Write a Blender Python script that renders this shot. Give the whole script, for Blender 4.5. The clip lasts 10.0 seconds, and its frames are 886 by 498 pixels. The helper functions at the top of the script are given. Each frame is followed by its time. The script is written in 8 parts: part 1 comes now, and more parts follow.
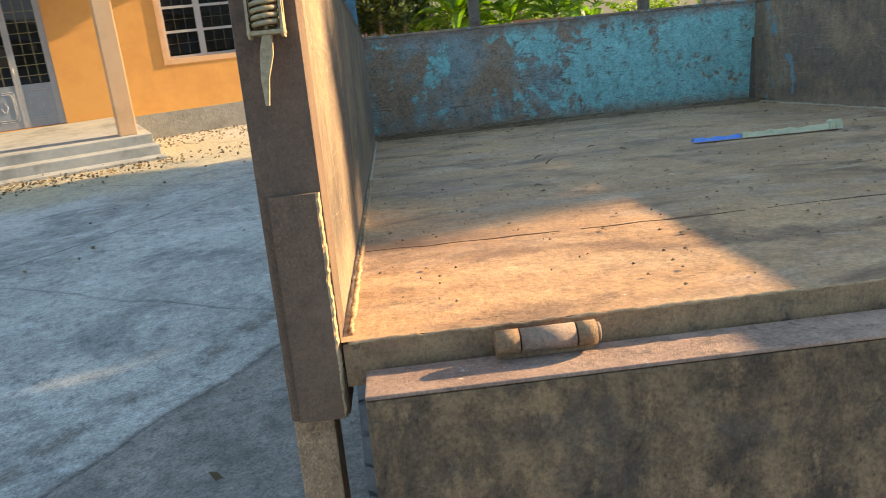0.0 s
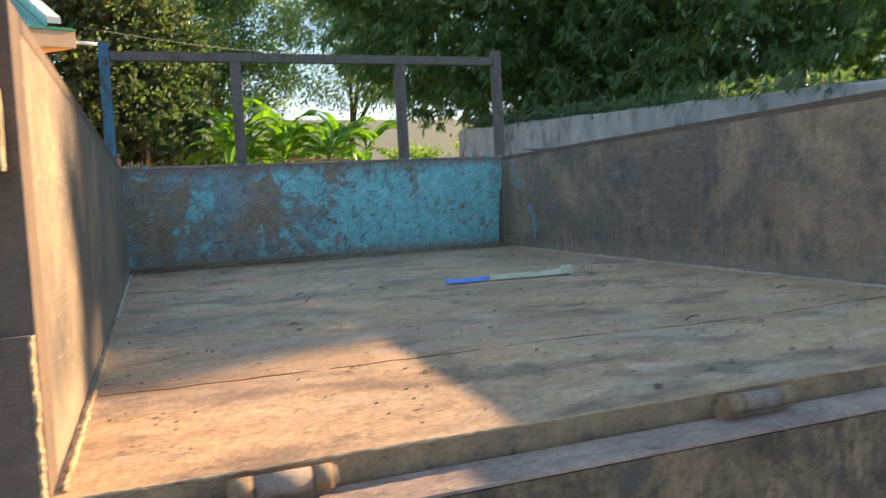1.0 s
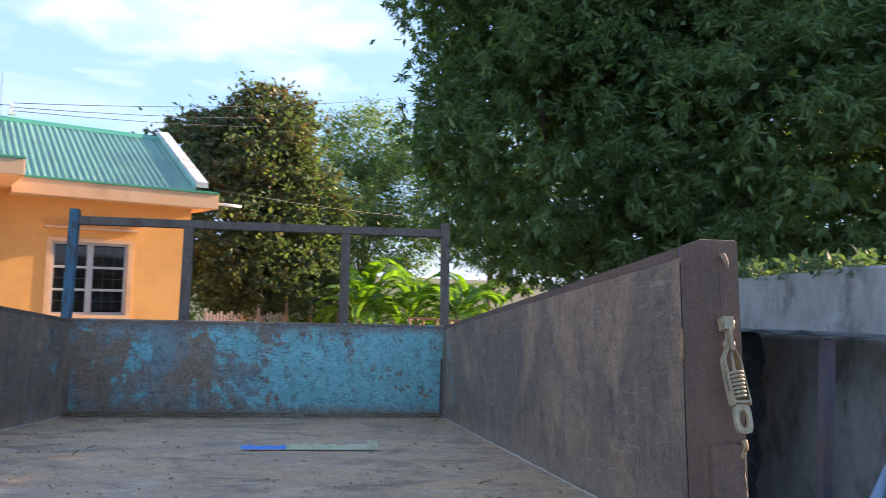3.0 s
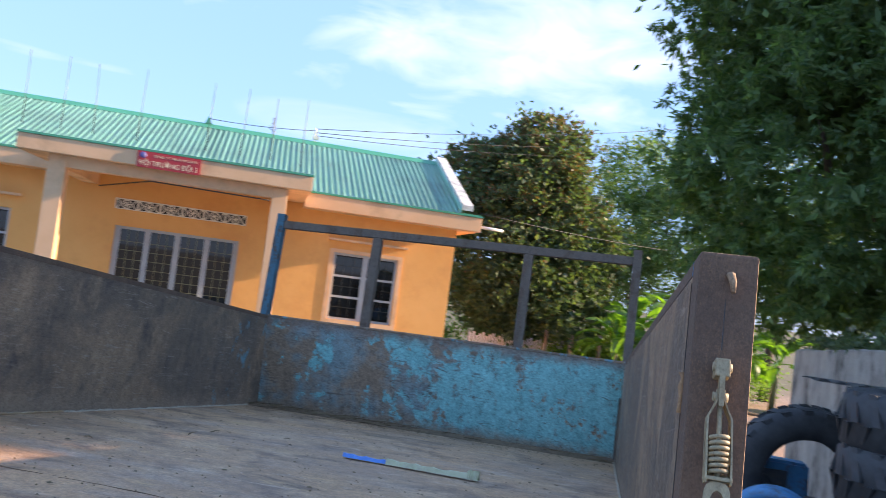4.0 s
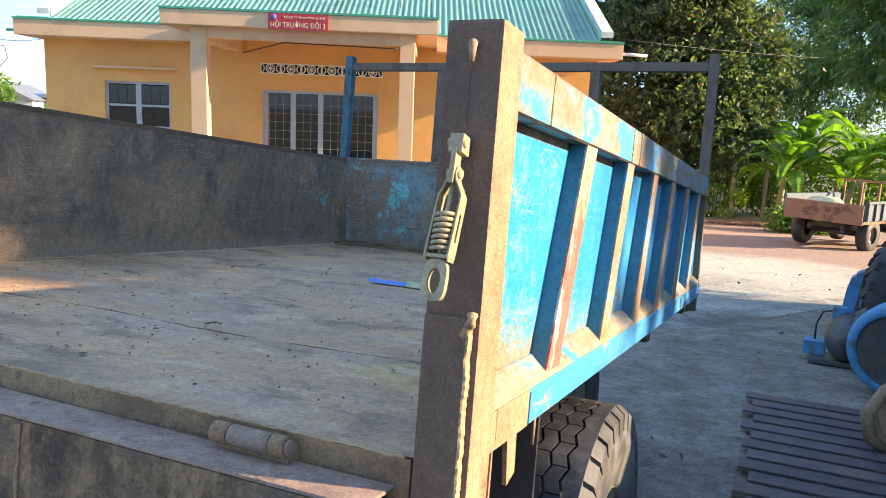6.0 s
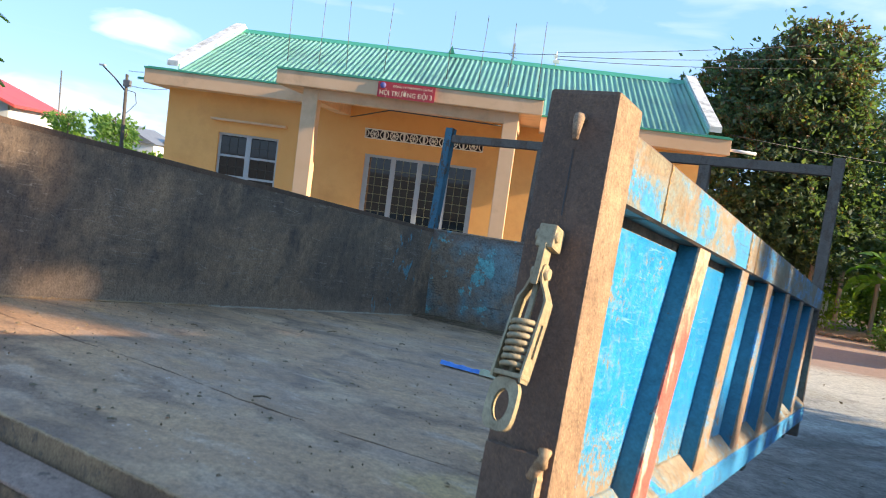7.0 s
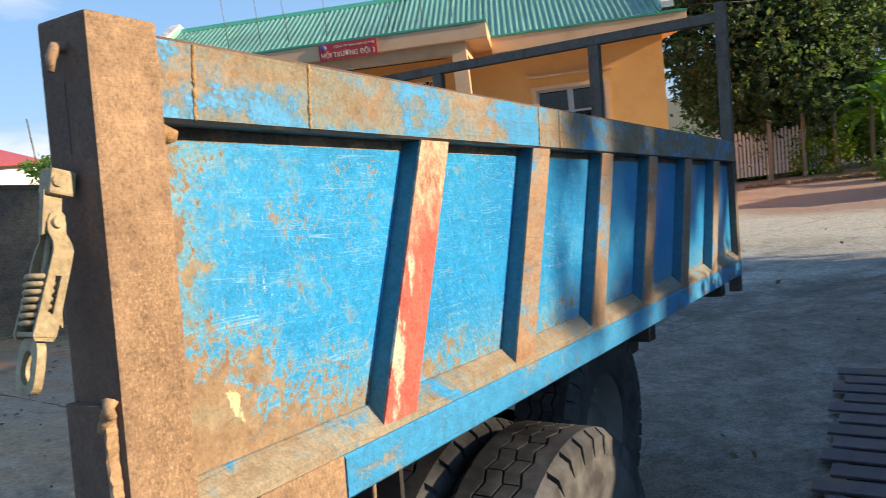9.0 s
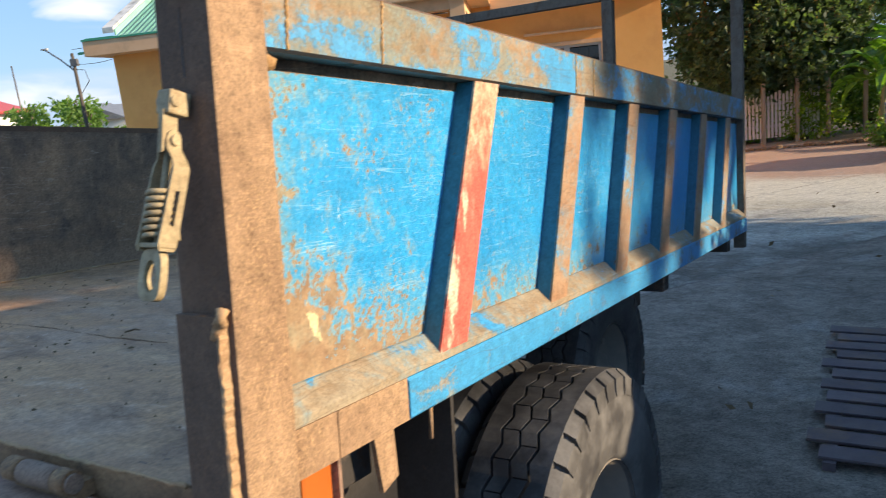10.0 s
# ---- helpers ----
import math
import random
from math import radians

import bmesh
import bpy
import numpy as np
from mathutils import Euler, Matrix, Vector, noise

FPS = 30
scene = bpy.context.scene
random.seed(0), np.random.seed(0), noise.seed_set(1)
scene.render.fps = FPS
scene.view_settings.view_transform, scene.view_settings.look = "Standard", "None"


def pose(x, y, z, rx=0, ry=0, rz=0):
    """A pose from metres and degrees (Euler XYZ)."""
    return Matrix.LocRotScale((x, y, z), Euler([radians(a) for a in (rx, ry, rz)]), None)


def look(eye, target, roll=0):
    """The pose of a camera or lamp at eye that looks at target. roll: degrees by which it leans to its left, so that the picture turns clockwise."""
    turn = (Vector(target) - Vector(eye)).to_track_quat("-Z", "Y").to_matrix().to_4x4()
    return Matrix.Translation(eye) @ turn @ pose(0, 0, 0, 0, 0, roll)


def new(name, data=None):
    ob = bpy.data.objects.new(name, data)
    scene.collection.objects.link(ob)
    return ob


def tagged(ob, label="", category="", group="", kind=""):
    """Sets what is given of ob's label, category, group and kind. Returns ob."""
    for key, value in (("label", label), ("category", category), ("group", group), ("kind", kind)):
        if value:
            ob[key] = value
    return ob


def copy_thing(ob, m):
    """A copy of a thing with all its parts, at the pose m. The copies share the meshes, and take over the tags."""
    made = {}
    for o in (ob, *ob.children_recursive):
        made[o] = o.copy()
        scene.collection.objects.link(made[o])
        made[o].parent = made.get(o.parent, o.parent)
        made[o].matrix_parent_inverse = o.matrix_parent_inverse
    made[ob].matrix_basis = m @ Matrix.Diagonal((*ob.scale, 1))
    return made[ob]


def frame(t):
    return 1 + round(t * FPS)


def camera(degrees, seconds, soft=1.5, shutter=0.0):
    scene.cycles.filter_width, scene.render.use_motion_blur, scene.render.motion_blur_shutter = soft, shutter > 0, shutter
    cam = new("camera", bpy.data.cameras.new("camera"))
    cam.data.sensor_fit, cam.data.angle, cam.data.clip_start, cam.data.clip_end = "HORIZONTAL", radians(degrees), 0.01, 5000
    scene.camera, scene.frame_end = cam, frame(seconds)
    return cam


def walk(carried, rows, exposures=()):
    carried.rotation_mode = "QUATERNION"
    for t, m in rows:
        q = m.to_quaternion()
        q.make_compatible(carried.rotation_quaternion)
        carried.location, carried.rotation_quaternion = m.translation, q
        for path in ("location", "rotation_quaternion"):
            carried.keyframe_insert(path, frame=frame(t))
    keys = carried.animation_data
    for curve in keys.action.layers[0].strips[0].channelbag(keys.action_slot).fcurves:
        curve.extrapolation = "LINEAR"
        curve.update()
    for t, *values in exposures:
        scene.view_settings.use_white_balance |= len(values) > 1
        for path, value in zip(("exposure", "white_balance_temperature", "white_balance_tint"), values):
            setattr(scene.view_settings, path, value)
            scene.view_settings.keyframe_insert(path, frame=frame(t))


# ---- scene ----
cam = camera(59.95, 10.0, soft=0.6, shutter=0.25)
PATH = [
    (0, (-0.047, 1.093, 1.819), (0.859, 2.753, 1.166), -4.8),
    (0.5, (-0.083, 1.116, 1.823), (1.054, 2.662, 1.261), -3.6),
    (1, (-0.024, 1.051, 1.832), (1.401, 2.413, 1.495), -0.0),
    (1.5, (0.121, 0.825, 1.858), (1.615, 2.144, 1.687), 1.8),
    (2, (0.395, 0.599, 1.865), (1.927, 1.885, 1.832), 5.5),
    (3.3, (1.124, 0.160, 1.902), (2.060, 1.925, 1.978), 3.2),
    (3.5, (1.259, 0.177, 1.864), (2.081, 1.999, 1.929), 5.0),
    (4, (1.549, 0.166, 1.896), (1.995, 2.114, 1.987), 7.4),
    (4.5, (1.784, 0.037, 1.910), (1.836, 2.035, 1.989), 4.1),
    (5, (2.001, 0.055, 1.906), (1.967, 2.051, 1.786), 0.6),
    (5.2, (2.031, 0.095, 1.875), (2.017, 2.084, 1.662), -0.1),
    (6.3, (2.115, 0.110, 1.869), (2.172, 2.078, 1.522), 3.5),
    (6.5, (2.109, 0.071, 1.880), (2.124, 2.050, 1.586), 4.8),
    (7, (2.114, 0.288, 1.876), (1.924, 2.271, 1.700), 7.6),
    (7.5, (2.266, 0.400, 1.878), (1.919, 2.366, 1.762), 3.4),
    (8, (2.462, 0.385, 1.882), (2.062, 2.338, 1.724), -3.0),
    (8.5, (2.549, 0.387, 1.856), (2.159, 2.332, 1.602), -6.5),
    (9, (2.577, 0.380, 1.840), (2.350, 2.342, 1.524), -7.4),
    (9.5, (2.553, 0.363, 1.833), (2.474, 2.328, 1.470), -6.7),
    (10, (2.475, 0.316, 1.826), (2.269, 2.260, 1.402), -6.2),
]
EXPOSURES = [(0.0, 2.45, 10900, 13), (0.8, 2.50, 9700, 12), (1.5, 2.45, 8500, 15), (2.2, 2.8, 8800, 24), (3.3, 2.4, 8200, 23), (4.0, 2.4, 8000, 22), (4.5, 1.8, 7100, 13), (5.0, 1.8, 7300, 11), (5.2, 1.95, 7500, 12), (6.3, 2.75, 8700, 15), (6.7, 2.55, 8300, 13), (7.5, 1.75, 7200, 10), (8.0, 1.55, 7200, 9), (9.0, 1.7, 7900, 11), (10.0, 1.8, 8100, 12)]
walk(cam, [(t, look(eye, target, roll)) for t, eye, target, roll in PATH], EXPOSURES)

# ---- world and sun ----
SUN_HEADING, SUN_ELEVATION = 95.0, 18.2      # degrees from +y towards +x, degrees up
world = bpy.data.worlds.new("sky")
scene.world = world
world.use_nodes = True
wt = world.node_tree
wt.nodes.clear()
w_out = wt.nodes.new("ShaderNodeOutputWorld")
w_bg = wt.nodes.new("ShaderNodeBackground")
w_sky = wt.nodes.new("ShaderNodeTexSky")
w_sky.sky_type = 'NISHITA'
w_sky.sun_disc = False
w_sky.sun_elevation = radians(SUN_ELEVATION)
w_sky.sun_rotation = radians(SUN_HEADING)
w_sky.air_density, w_sky.dust_density, w_sky.ozone_density = 1.0, 0.15, 4.5
w_co = wt.nodes.new("ShaderNodeTexCoord")
w_map = wt.nodes.new("ShaderNodeMapping")
w_map.inputs["Scale"].default_value = (1.0, 1.6, 4.5)
w_n = wt.nodes.new("ShaderNodeTexNoise")
w_n.inputs["Scale"].default_value, w_n.inputs["Detail"].default_value = 1.7, 7.0
w_n.inputs["Distortion"].default_value = 0.7
w_r = wt.nodes.new("ShaderNodeValToRGB")
w_r.color_ramp.elements[0].position, w_r.color_ramp.elements[1].position = 0.58, 0.86
w_mix = wt.nodes.new("ShaderNodeMixRGB")
w_mix.inputs[2].default_value = (2.7, 2.95, 3.5, 1)
wt.links.new(w_co.outputs["Generated"], w_map.inputs[0])
wt.links.new(w_map.outputs[0], w_n.inputs["Vector"])
wt.links.new(w_n.outputs["Fac"], w_r.inputs[0])
wt.links.new(w_r.outputs[0], w_mix.inputs[0])
w_deep = wt.nodes.new("ShaderNodeMixRGB")       # clear, moist air: deep blue down to the horizon
w_deep.inputs[0].default_value, w_deep.inputs[2].default_value = 0.82, (0.68, 1.52, 3.15, 1)
wt.links.new(w_sky.outputs[0], w_deep.inputs[1])
wt.links.new(w_deep.outputs[0], w_mix.inputs[1])


def cloud(under, centre, wide, high, amount, soft):
    """One cloud round a direction of the sky, torn at its edge, over the sky colour given."""
    sub = wt.nodes.new("ShaderNodeVectorMath")
    sub.operation = 'SUBTRACT'
    sub.inputs[1].default_value = centre
    mul = wt.nodes.new("ShaderNodeVectorMath")
    mul.operation = 'MULTIPLY'
    mul.inputs[1].default_value = (1 / wide, 1 / wide, 1 / high)
    length = wt.nodes.new("ShaderNodeVectorMath")
    length.operation = 'LENGTH'
    wt.links.new(w_co.outputs["Generated"], sub.inputs[0])
    wt.links.new(sub.outputs[0], mul.inputs[0])
    wt.links.new(mul.outputs[0], length.inputs[0])
    tear = wt.nodes.new("ShaderNodeTexNoise")
    tear.inputs["Scale"].default_value, tear.inputs["Detail"].default_value, tear.inputs["Distortion"].default_value = 9.0, 7.0, 0.5
    stretch = wt.nodes.new("ShaderNodeMapping")
    stretch.inputs["Scale"].default_value = (1.0, 1.0, 2.4)
    wt.links.new(w_co.outputs["Generated"], stretch.inputs[0])
    wt.links.new(stretch.outputs[0], tear.inputs["Vector"])
    add = wt.nodes.new("ShaderNodeMath")
    add.operation = 'MULTIPLY_ADD'
    add.inputs[1].default_value = 2.2
    wt.links.new(tear.outputs["Fac"], add.inputs[0])
    wt.links.new(length.outputs["Value"], add.inputs[2])
    edge = wt.nodes.new("ShaderNodeMapRange")
    for k, v in ((1, 2.0), (2, 2.0 - soft), (3, 0.0), (4, amount)):
        edge.inputs[k].default_value = v
    wt.links.new(add.outputs[0], edge.inputs[0])
    over = wt.nodes.new("ShaderNodeMixRGB")
    over.inputs[2].default_value = (3.6, 3.8, 4.2, 1)
    wt.links.new(edge.outputs[0], over.inputs[0])
    wt.links.new(under, over.inputs[1])
    return over.outputs[0]


w_all = w_mix.outputs[0]
for w_cloud in (((0.27, 0.917, 0.31), 0.30, 0.11, 0.5, 1.2), ((-0.53, 0.82, 0.215), 0.15, 0.035, 0.6, 0.9), ((-0.466, 0.876, 0.124), 0.080, 0.020, 0.8, 0.8), ((-0.62, 0.78, 0.03), 0.25, 0.03, 0.8, 0.8)):
    w_all = cloud(w_all, *w_cloud)
wt.links.new(w_all, w_bg.inputs[0])
w_bg.inputs[1].default_value = 0.100
wt.links.new(w_bg.outputs[0], w_out.inputs[0])

sun_data = bpy.data.lights.new("sun", 'SUN')
sun_data.energy, sun_data.angle, sun_data.color = 2.5, radians(0.6), (1.0, 0.86, 0.68)
sun = new("sun", sun_data)
h_, e_ = radians(SUN_HEADING), radians(SUN_ELEVATION)
SUN_DIR = Vector((math.sin(h_) * math.cos(e_), math.cos(h_) * math.cos(e_), math.sin(e_)))
sun.matrix_world = look(SUN_DIR * 60, (0, 0, 0))

# ---- materials ----
class Nodes:
    """Short hand for building a node material."""
    def __init__(self, name):
        self.mat = bpy.data.materials.new(name)
        self.mat.use_nodes = True
        self.t = self.mat.node_tree
        self.b = self.t.nodes["Principled BSDF"]
        self.co = self.t.nodes.new("ShaderNodeTexCoord").outputs["Object"]

    def link(self, a, b):
        self.t.links.new(a, b)

    def vec(self, scale=(1, 1, 1), random_shift=False, turn=0.0):
        m = self.t.nodes.new("ShaderNodeMapping")
        m.inputs["Scale"].default_value = scale
        m.inputs["Rotation"].default_value = (radians(turn), 0, 0)
        self.link(self.co, m.inputs[0])
        if random_shift:
            info = self.t.nodes.new("ShaderNodeObjectInfo")
            mul = self.t.nodes.new("ShaderNodeMath")
            mul.operation = 'MULTIPLY'
            mul.inputs[1].default_value = 37.0
            self.link(info.outputs["Random"], mul.inputs[0])
            self.link(mul.outputs[0], m.inputs["Location"])
        return m.outputs[0]

    def noise(self, scale, detail=6.0, rough=0.6, vec=None, distort=0.0):
        n = self.t.nodes.new("ShaderNodeTexNoise")
        n.inputs["Scale"].default_value = scale
        n.inputs["Detail"].default_value = detail
        n.inputs["Roughness"].default_value = rough
        n.inputs["Distortion"].default_value = distort
        self.link(vec or self.co, n.inputs["Vector"])
        return n.outputs["Fac"]

    def voronoi(self, scale, vec=None, feature='F1'):
        n = self.t.nodes.new("ShaderNodeTexVoronoi")
        n.feature = feature
        n.inputs["Scale"].default_value = scale
        self.link(vec or self.co, n.inputs["Vector"])
        return n.outputs["Distance"]

    def ramp(self, fac, *stops):
        r = self.t.nodes.new("ShaderNodeValToRGB")
        e = r.color_ramp.elements
        while len(e) < len(stops):
            e.new(0.5)
        for i, (p, c) in enumerate(stops):
            e[i].position = p
            e[i].color = (c, c, c, 1) if isinstance(c, (int, float)) else (*c, 1)
        self.link(fac, r.inputs[0])
        return r.outputs[0]

    def mix(self, fac, a, b, mode='MIX'):
        m = self.t.nodes.new("ShaderNodeMixRGB")
        m.blend_type = mode
        for k, v in enumerate((fac, a, b)):
            sock = m.inputs[k]
            if isinstance(v, (int, float)):
                sock.default_value = v if k == 0 else (v, v, v, 1)
            elif isinstance(v, tuple):
                sock.default_value = (*v, 1)
            else:
                self.link(v, sock)
        return m.outputs[0]

    def math(self, op, a, b=0.0):
        m = self.t.nodes.new("ShaderNodeMath")
        m.operation = op
        for sock, v in ((m.inputs[0], a), (m.inputs[1], b)):
            if isinstance(v, (int, float)):
                sock.default_value = v
            else:
                self.link(v, sock)
        return m.outputs[0]

    def fade(self, value, start, end):
        """0 at start, 1 at end, straight between."""
        m = self.t.nodes.new("ShaderNodeMapRange")
        m.inputs[1].default_value, m.inputs[2].default_value = start, end
        self.link(value, m.inputs[0])
        return m.outputs[0]

    def lines(self, scale, vec, width, distort=0.6):
        """Thin wandering lines, as scratches leave them."""
        d = self.math('ABSOLUTE', self.math('SUBTRACT', self.noise(scale, 1.5, 0.5, vec, distort), 0.5))
        return self.fade(d, width, width * 0.3)

    def axis(self, which):
        s = self.t.nodes.new("ShaderNodeSeparateXYZ")
        self.link(self.co, s.inputs[0])
        return s.outputs[which]

    def object_random(self):
        return self.t.nodes.new("ShaderNodeObjectInfo").outputs["Random"]

    def island_random(self):
        return self.t.nodes.new("ShaderNodeNewGeometry").outputs["Random Per Island"]

    def bump(self, height, strength=0.4, distance=0.01):
        b = self.t.nodes.new("ShaderNodeBump")
        b.inputs["Strength"].default_value = strength
        b.inputs["Distance"].default_value = distance
        self.link(height, b.inputs["Height"])
        self.link(b.outputs[0], self.b.inputs["Normal"])

    def grain(self, color, scale=150.0, amount=0.5):
        """Fine light and dark speckle at two sizes."""
        a = self.noise(scale, 3, 0.75)
        b = self.noise(scale * 0.23, 4, 0.7)
        k = self.math('ADD', self.math('MULTIPLY', a, 0.6), self.math('MULTIPLY', b, 0.4))
        return self.mix(1.0, color, self.ramp(k, (0.34, 1.0 - amount), (0.5, 1.0), (0.66, 1.0 + amount * 0.9)), 'MULTIPLY')

    def done(self, color, rough=0.6, metal=0.0, spec=None):
        for key, v in (("Base Color", color), ("Roughness", rough), ("Metallic", metal)):
            sock = self.b.inputs[key]
            if isinstance(v, (int, float)):
                sock.default_value = v
            elif isinstance(v, tuple):
                sock.default_value = (*v, 1)
            else:
                self.link(v, sock)
        if spec is not None:
            self.b.inputs["Specular IOR Level"].default_value = spec
        return self.mat


def worn_paint(name, paint, paint2, rust, rust2, cover, scale=3.0, streak=(1, 1, 1), scratch=0.0, rough=0.45, dirt=None, edge=0.05):
    """Painted steel that flakes off to rust; cover: share of paint left."""
    n = Nodes(name)
    v = n.vec(streak)
    big = n.noise(scale, 9, 0.68, v, 0.3)
    fine = n.noise(scale * 9, 5, 0.7)
    both = n.math('ADD', n.math('MULTIPLY', big, 0.8), n.math('MULTIPLY', fine, 0.2))
    lim = 0.5 + (0.5 - cover) * 0.42
    mask = n.ramp(both, (lim - edge * 0.3, 0.0), (lim + edge * 0.3, 1.0))
    p = n.mix(n.noise(scale * 2.5, 4), paint, paint2)
    r = n.mix(n.noise(scale * 5, 8, 0.7), rust, rust2)
    r = n.mix(n.ramp(n.noise(60, 4), (0.45, 0.0), (0.75, 0.55)), r, tuple(c * 0.45 for c in rust))
    col = n.mix(mask, r, p)
    if scratch:
        sv = n.vec((30, 2.0, 7.0))
        sm = n.ramp(n.noise(9, 6, 0.8, sv, 1.5), (0.60, 0.0), (0.66, 1.0))
        sm2 = n.ramp(n.noise(2.2, 3), (0.42, 0.0), (0.62, 1.0))
        col = n.mix(n.math('MULTIPLY', n.math('MULTIPLY', sm, sm2), scratch), col, (0.62, 0.68, 0.70))
    if dirt:
        dm = n.ramp(n.noise(scale * 0.9, 7, 0.65, n.vec((1.3, 1, 0.5))), (0.42, 0.0), (0.68, 0.9))
        col = n.mix(dm, col, dirt)
    col = n.grain(col, 190, 0.35)
    n.bump(n.mix(0.5, mask, n.noise(130, 4, 0.7)), 0.35, 0.003)
    return n.done(col, n.ramp(mask, (0, 0.85), (1, rough)), 0.0)


BLUE, BLUE2 = (0.025, 0.27, 0.53), (0.04, 0.35, 0.62)
RUST, RUST2 = (0.20, 0.085, 0.045), (0.34, 0.19, 0.11)
DARK_RUST, DARK_RUST2 = (0.060, 0.042, 0.036), (0.115, 0.078, 0.060)

def panel_paint():
    """Deep blue enamel: hairline scratches, faded edges, rust creeping in from the rear and lower edges and in small blisters."""
    n = Nodes("blue_panel_paint")
    yy, zz = n.axis(1), n.axis(2)
    base = n.mix(n.ramp(n.noise(4.0, 6), (0.35, 0.0), (0.65, 1.0)), (0.004, 0.235, 0.52), (0.008, 0.295, 0.60))
    base = n.mix(n.ramp(n.noise(2.1, 6, 0.6), (0.52, 0.0), (0.74, 0.35)), base, (0.05, 0.29, 0.46))
    base = n.mix(n.ramp(n.noise(230, 3, 0.8), (0.56, 0.0), (0.70, 0.28)), base, (0.13, 0.36, 0.55))
    e1 = n.fade(yy, -2.86, -3.05)
    e2 = n.fade(zz, 0.17, 0.02)
    later = n.fade(yy, -2.58, -2.40)
    # chalky fading towards the edges
    pale = n.math('ADD', n.math('MULTIPLY', n.math('ADD', e1, n.math('MULTIPLY', e2, 0.8)), 0.42), n.math('MULTIPLY', n.noise(9, 7, 0.7), 0.7))
    base = n.mix(n.ramp(pale, (0.42, 0.0), (0.85, 0.6)), base, (0.13, 0.32, 0.38))
    # hairline scratches in several directions, in swarms
    for k, (sc, turn, ratio, width, amt) in enumerate(((70, 12, 0.05, 0.007, 0.30), (64, -28, 0.05, 0.006, 0.26), (74, 75, 0.06, 0.007, 0.24), (48, 40, 0.05, 0.005, 0.30), (100, -8, 0.07, 0.009, 0.26), (84, -55, 0.06, 0.007, 0.26))):
        ln = n.lines(sc, n.vec((1, ratio, 1), turn=turn), width, 0.12)
        gate = n.ramp(n.noise(5.5 + k, 4, 0.6, n.vec((1, 1, 1), turn=k * 31)), (0.47, 0.0), (0.60, 1.0))
        base = n.mix(n.math('MULTIPLY', n.math('MULTIPLY', ln, gate), amt), base, (0.42, 0.60, 0.70))
    # white scuffs where ropes rub
    scuff = n.ramp(n.noise(95, 6, 0.8, n.vec((1, 1, 0.5)), 0.8), (0.60, 0.0), (0.64, 0.8))
    sg = n.ramp(n.noise(6.5, 4, 0.6, n.vec((1, 1.3, 0.5))), (0.57, 0.0), (0.66, 1.0))
    base = n.mix(n.math('MULTIPLY', scuff, sg), base, (0.55, 0.62, 0.60))
    # rust: broad in the lower rear corner, blistered up the rear edge
    corner = n.math('MULTIPLY', n.fade(yy, -2.70, -3.02), n.fade(zz, 0.22, 0.06))
    lean = n.math('ADD', n.math('ADD', n.math('MULTIPLY', n.math('POWER', e1, 1.5), 0.165), n.math('MULTIPLY', n.math('POWER', e2, 1.5), 0.095)), n.math('MULTIPLY', corner, 0.17))
    lean = n.math('SUBTRACT', lean, n.math('MULTIPLY', later, 0.03))
    r1 = n.math('ADD', n.math('MULTIPLY', n.noise(30, 9, 0.72, None, 0.3), 0.6), n.math('MULTIPLY', n.noise(8, 6, 0.65), 0.4))
    drive = n.math('ADD', n.math('ADD', r1, 0.036), lean)
    base = n.mix(n.math('MULTIPLY', n.fade(drive, 0.565, 0.635), 0.5), base, (0.20, 0.31, 0.31))
    mask = n.fade(drive, 0.632, 0.642)
    chips = n.math('ADD', n.noise(120, 5, 0.68), n.math('ADD', n.math('MULTIPLY', n.noise(7.0, 4), 0.42), n.math('MULTIPLY', lean, 0.9)))
    chip = n.fade(chips, 0.872, 0.882)
    base = n.mix(n.math('MULTIPLY', n.fade(chips, 0.80, 0.865), 0.55), base, (0.24, 0.36, 0.34))
    mask = n.mix(1.0, mask, chip, 'LIGHTEN')
    rc = n.mix(n.ramp(n.noise(38, 8, 0.75), (0.35, 0.0), (0.65, 1.0)), (0.20, 0.105, 0.052), (0.34, 0.225, 0.125))
    rc = n.mix(n.ramp(n.noise(16, 6, 0.7), (0.50, 0.0), (0.66, 0.6)), rc, (0.25, 0.245, 0.17))
    rc = n.mix(n.ramp(n.noise(120, 4, 0.7), (0.58, 0.0), (0.68, 0.5)), rc, (0.07, 0.042, 0.026))
    col = n.mix(n.math('MULTIPLY', mask, 0.93), base, rc)
    # one flake showing the old cream primer
    dy = n.math('MULTIPLY', n.math('ADD', n.math('ADD', yy, 2.925), n.math('MULTIPLY', n.math('SUBTRACT', zz, 0.098), 0.35)), 70.0)
    dz = n.math('MULTIPLY', n.math('SUBTRACT', zz, 0.098), 25.0)
    dd = n.math('ADD', n.math('ADD', n.math('POWER', n.math('ABSOLUTE', dy), 2.0), n.math('POWER', n.math('ABSOLUTE', dz), 2.0)), n.math('MULTIPLY', n.noise(45, 6, 0.75), 2.2))
    col = n.mix(n.fade(dd, 1.45, 1.36), col, (0.55, 0.49, 0.30))
    col = n.grain(col, 240, 0.30)
    relief = n.math('ADD', n.math('MULTIPLY', n.math('SUBTRACT', 1.0, mask), 0.5), n.math('MULTIPLY', n.noise(90, 6, 0.7), 0.4))
    n.bump(relief, 0.4, 0.003)
    return n.done(col, n.ramp(mask, (0, 0.30), (1, 0.9)))


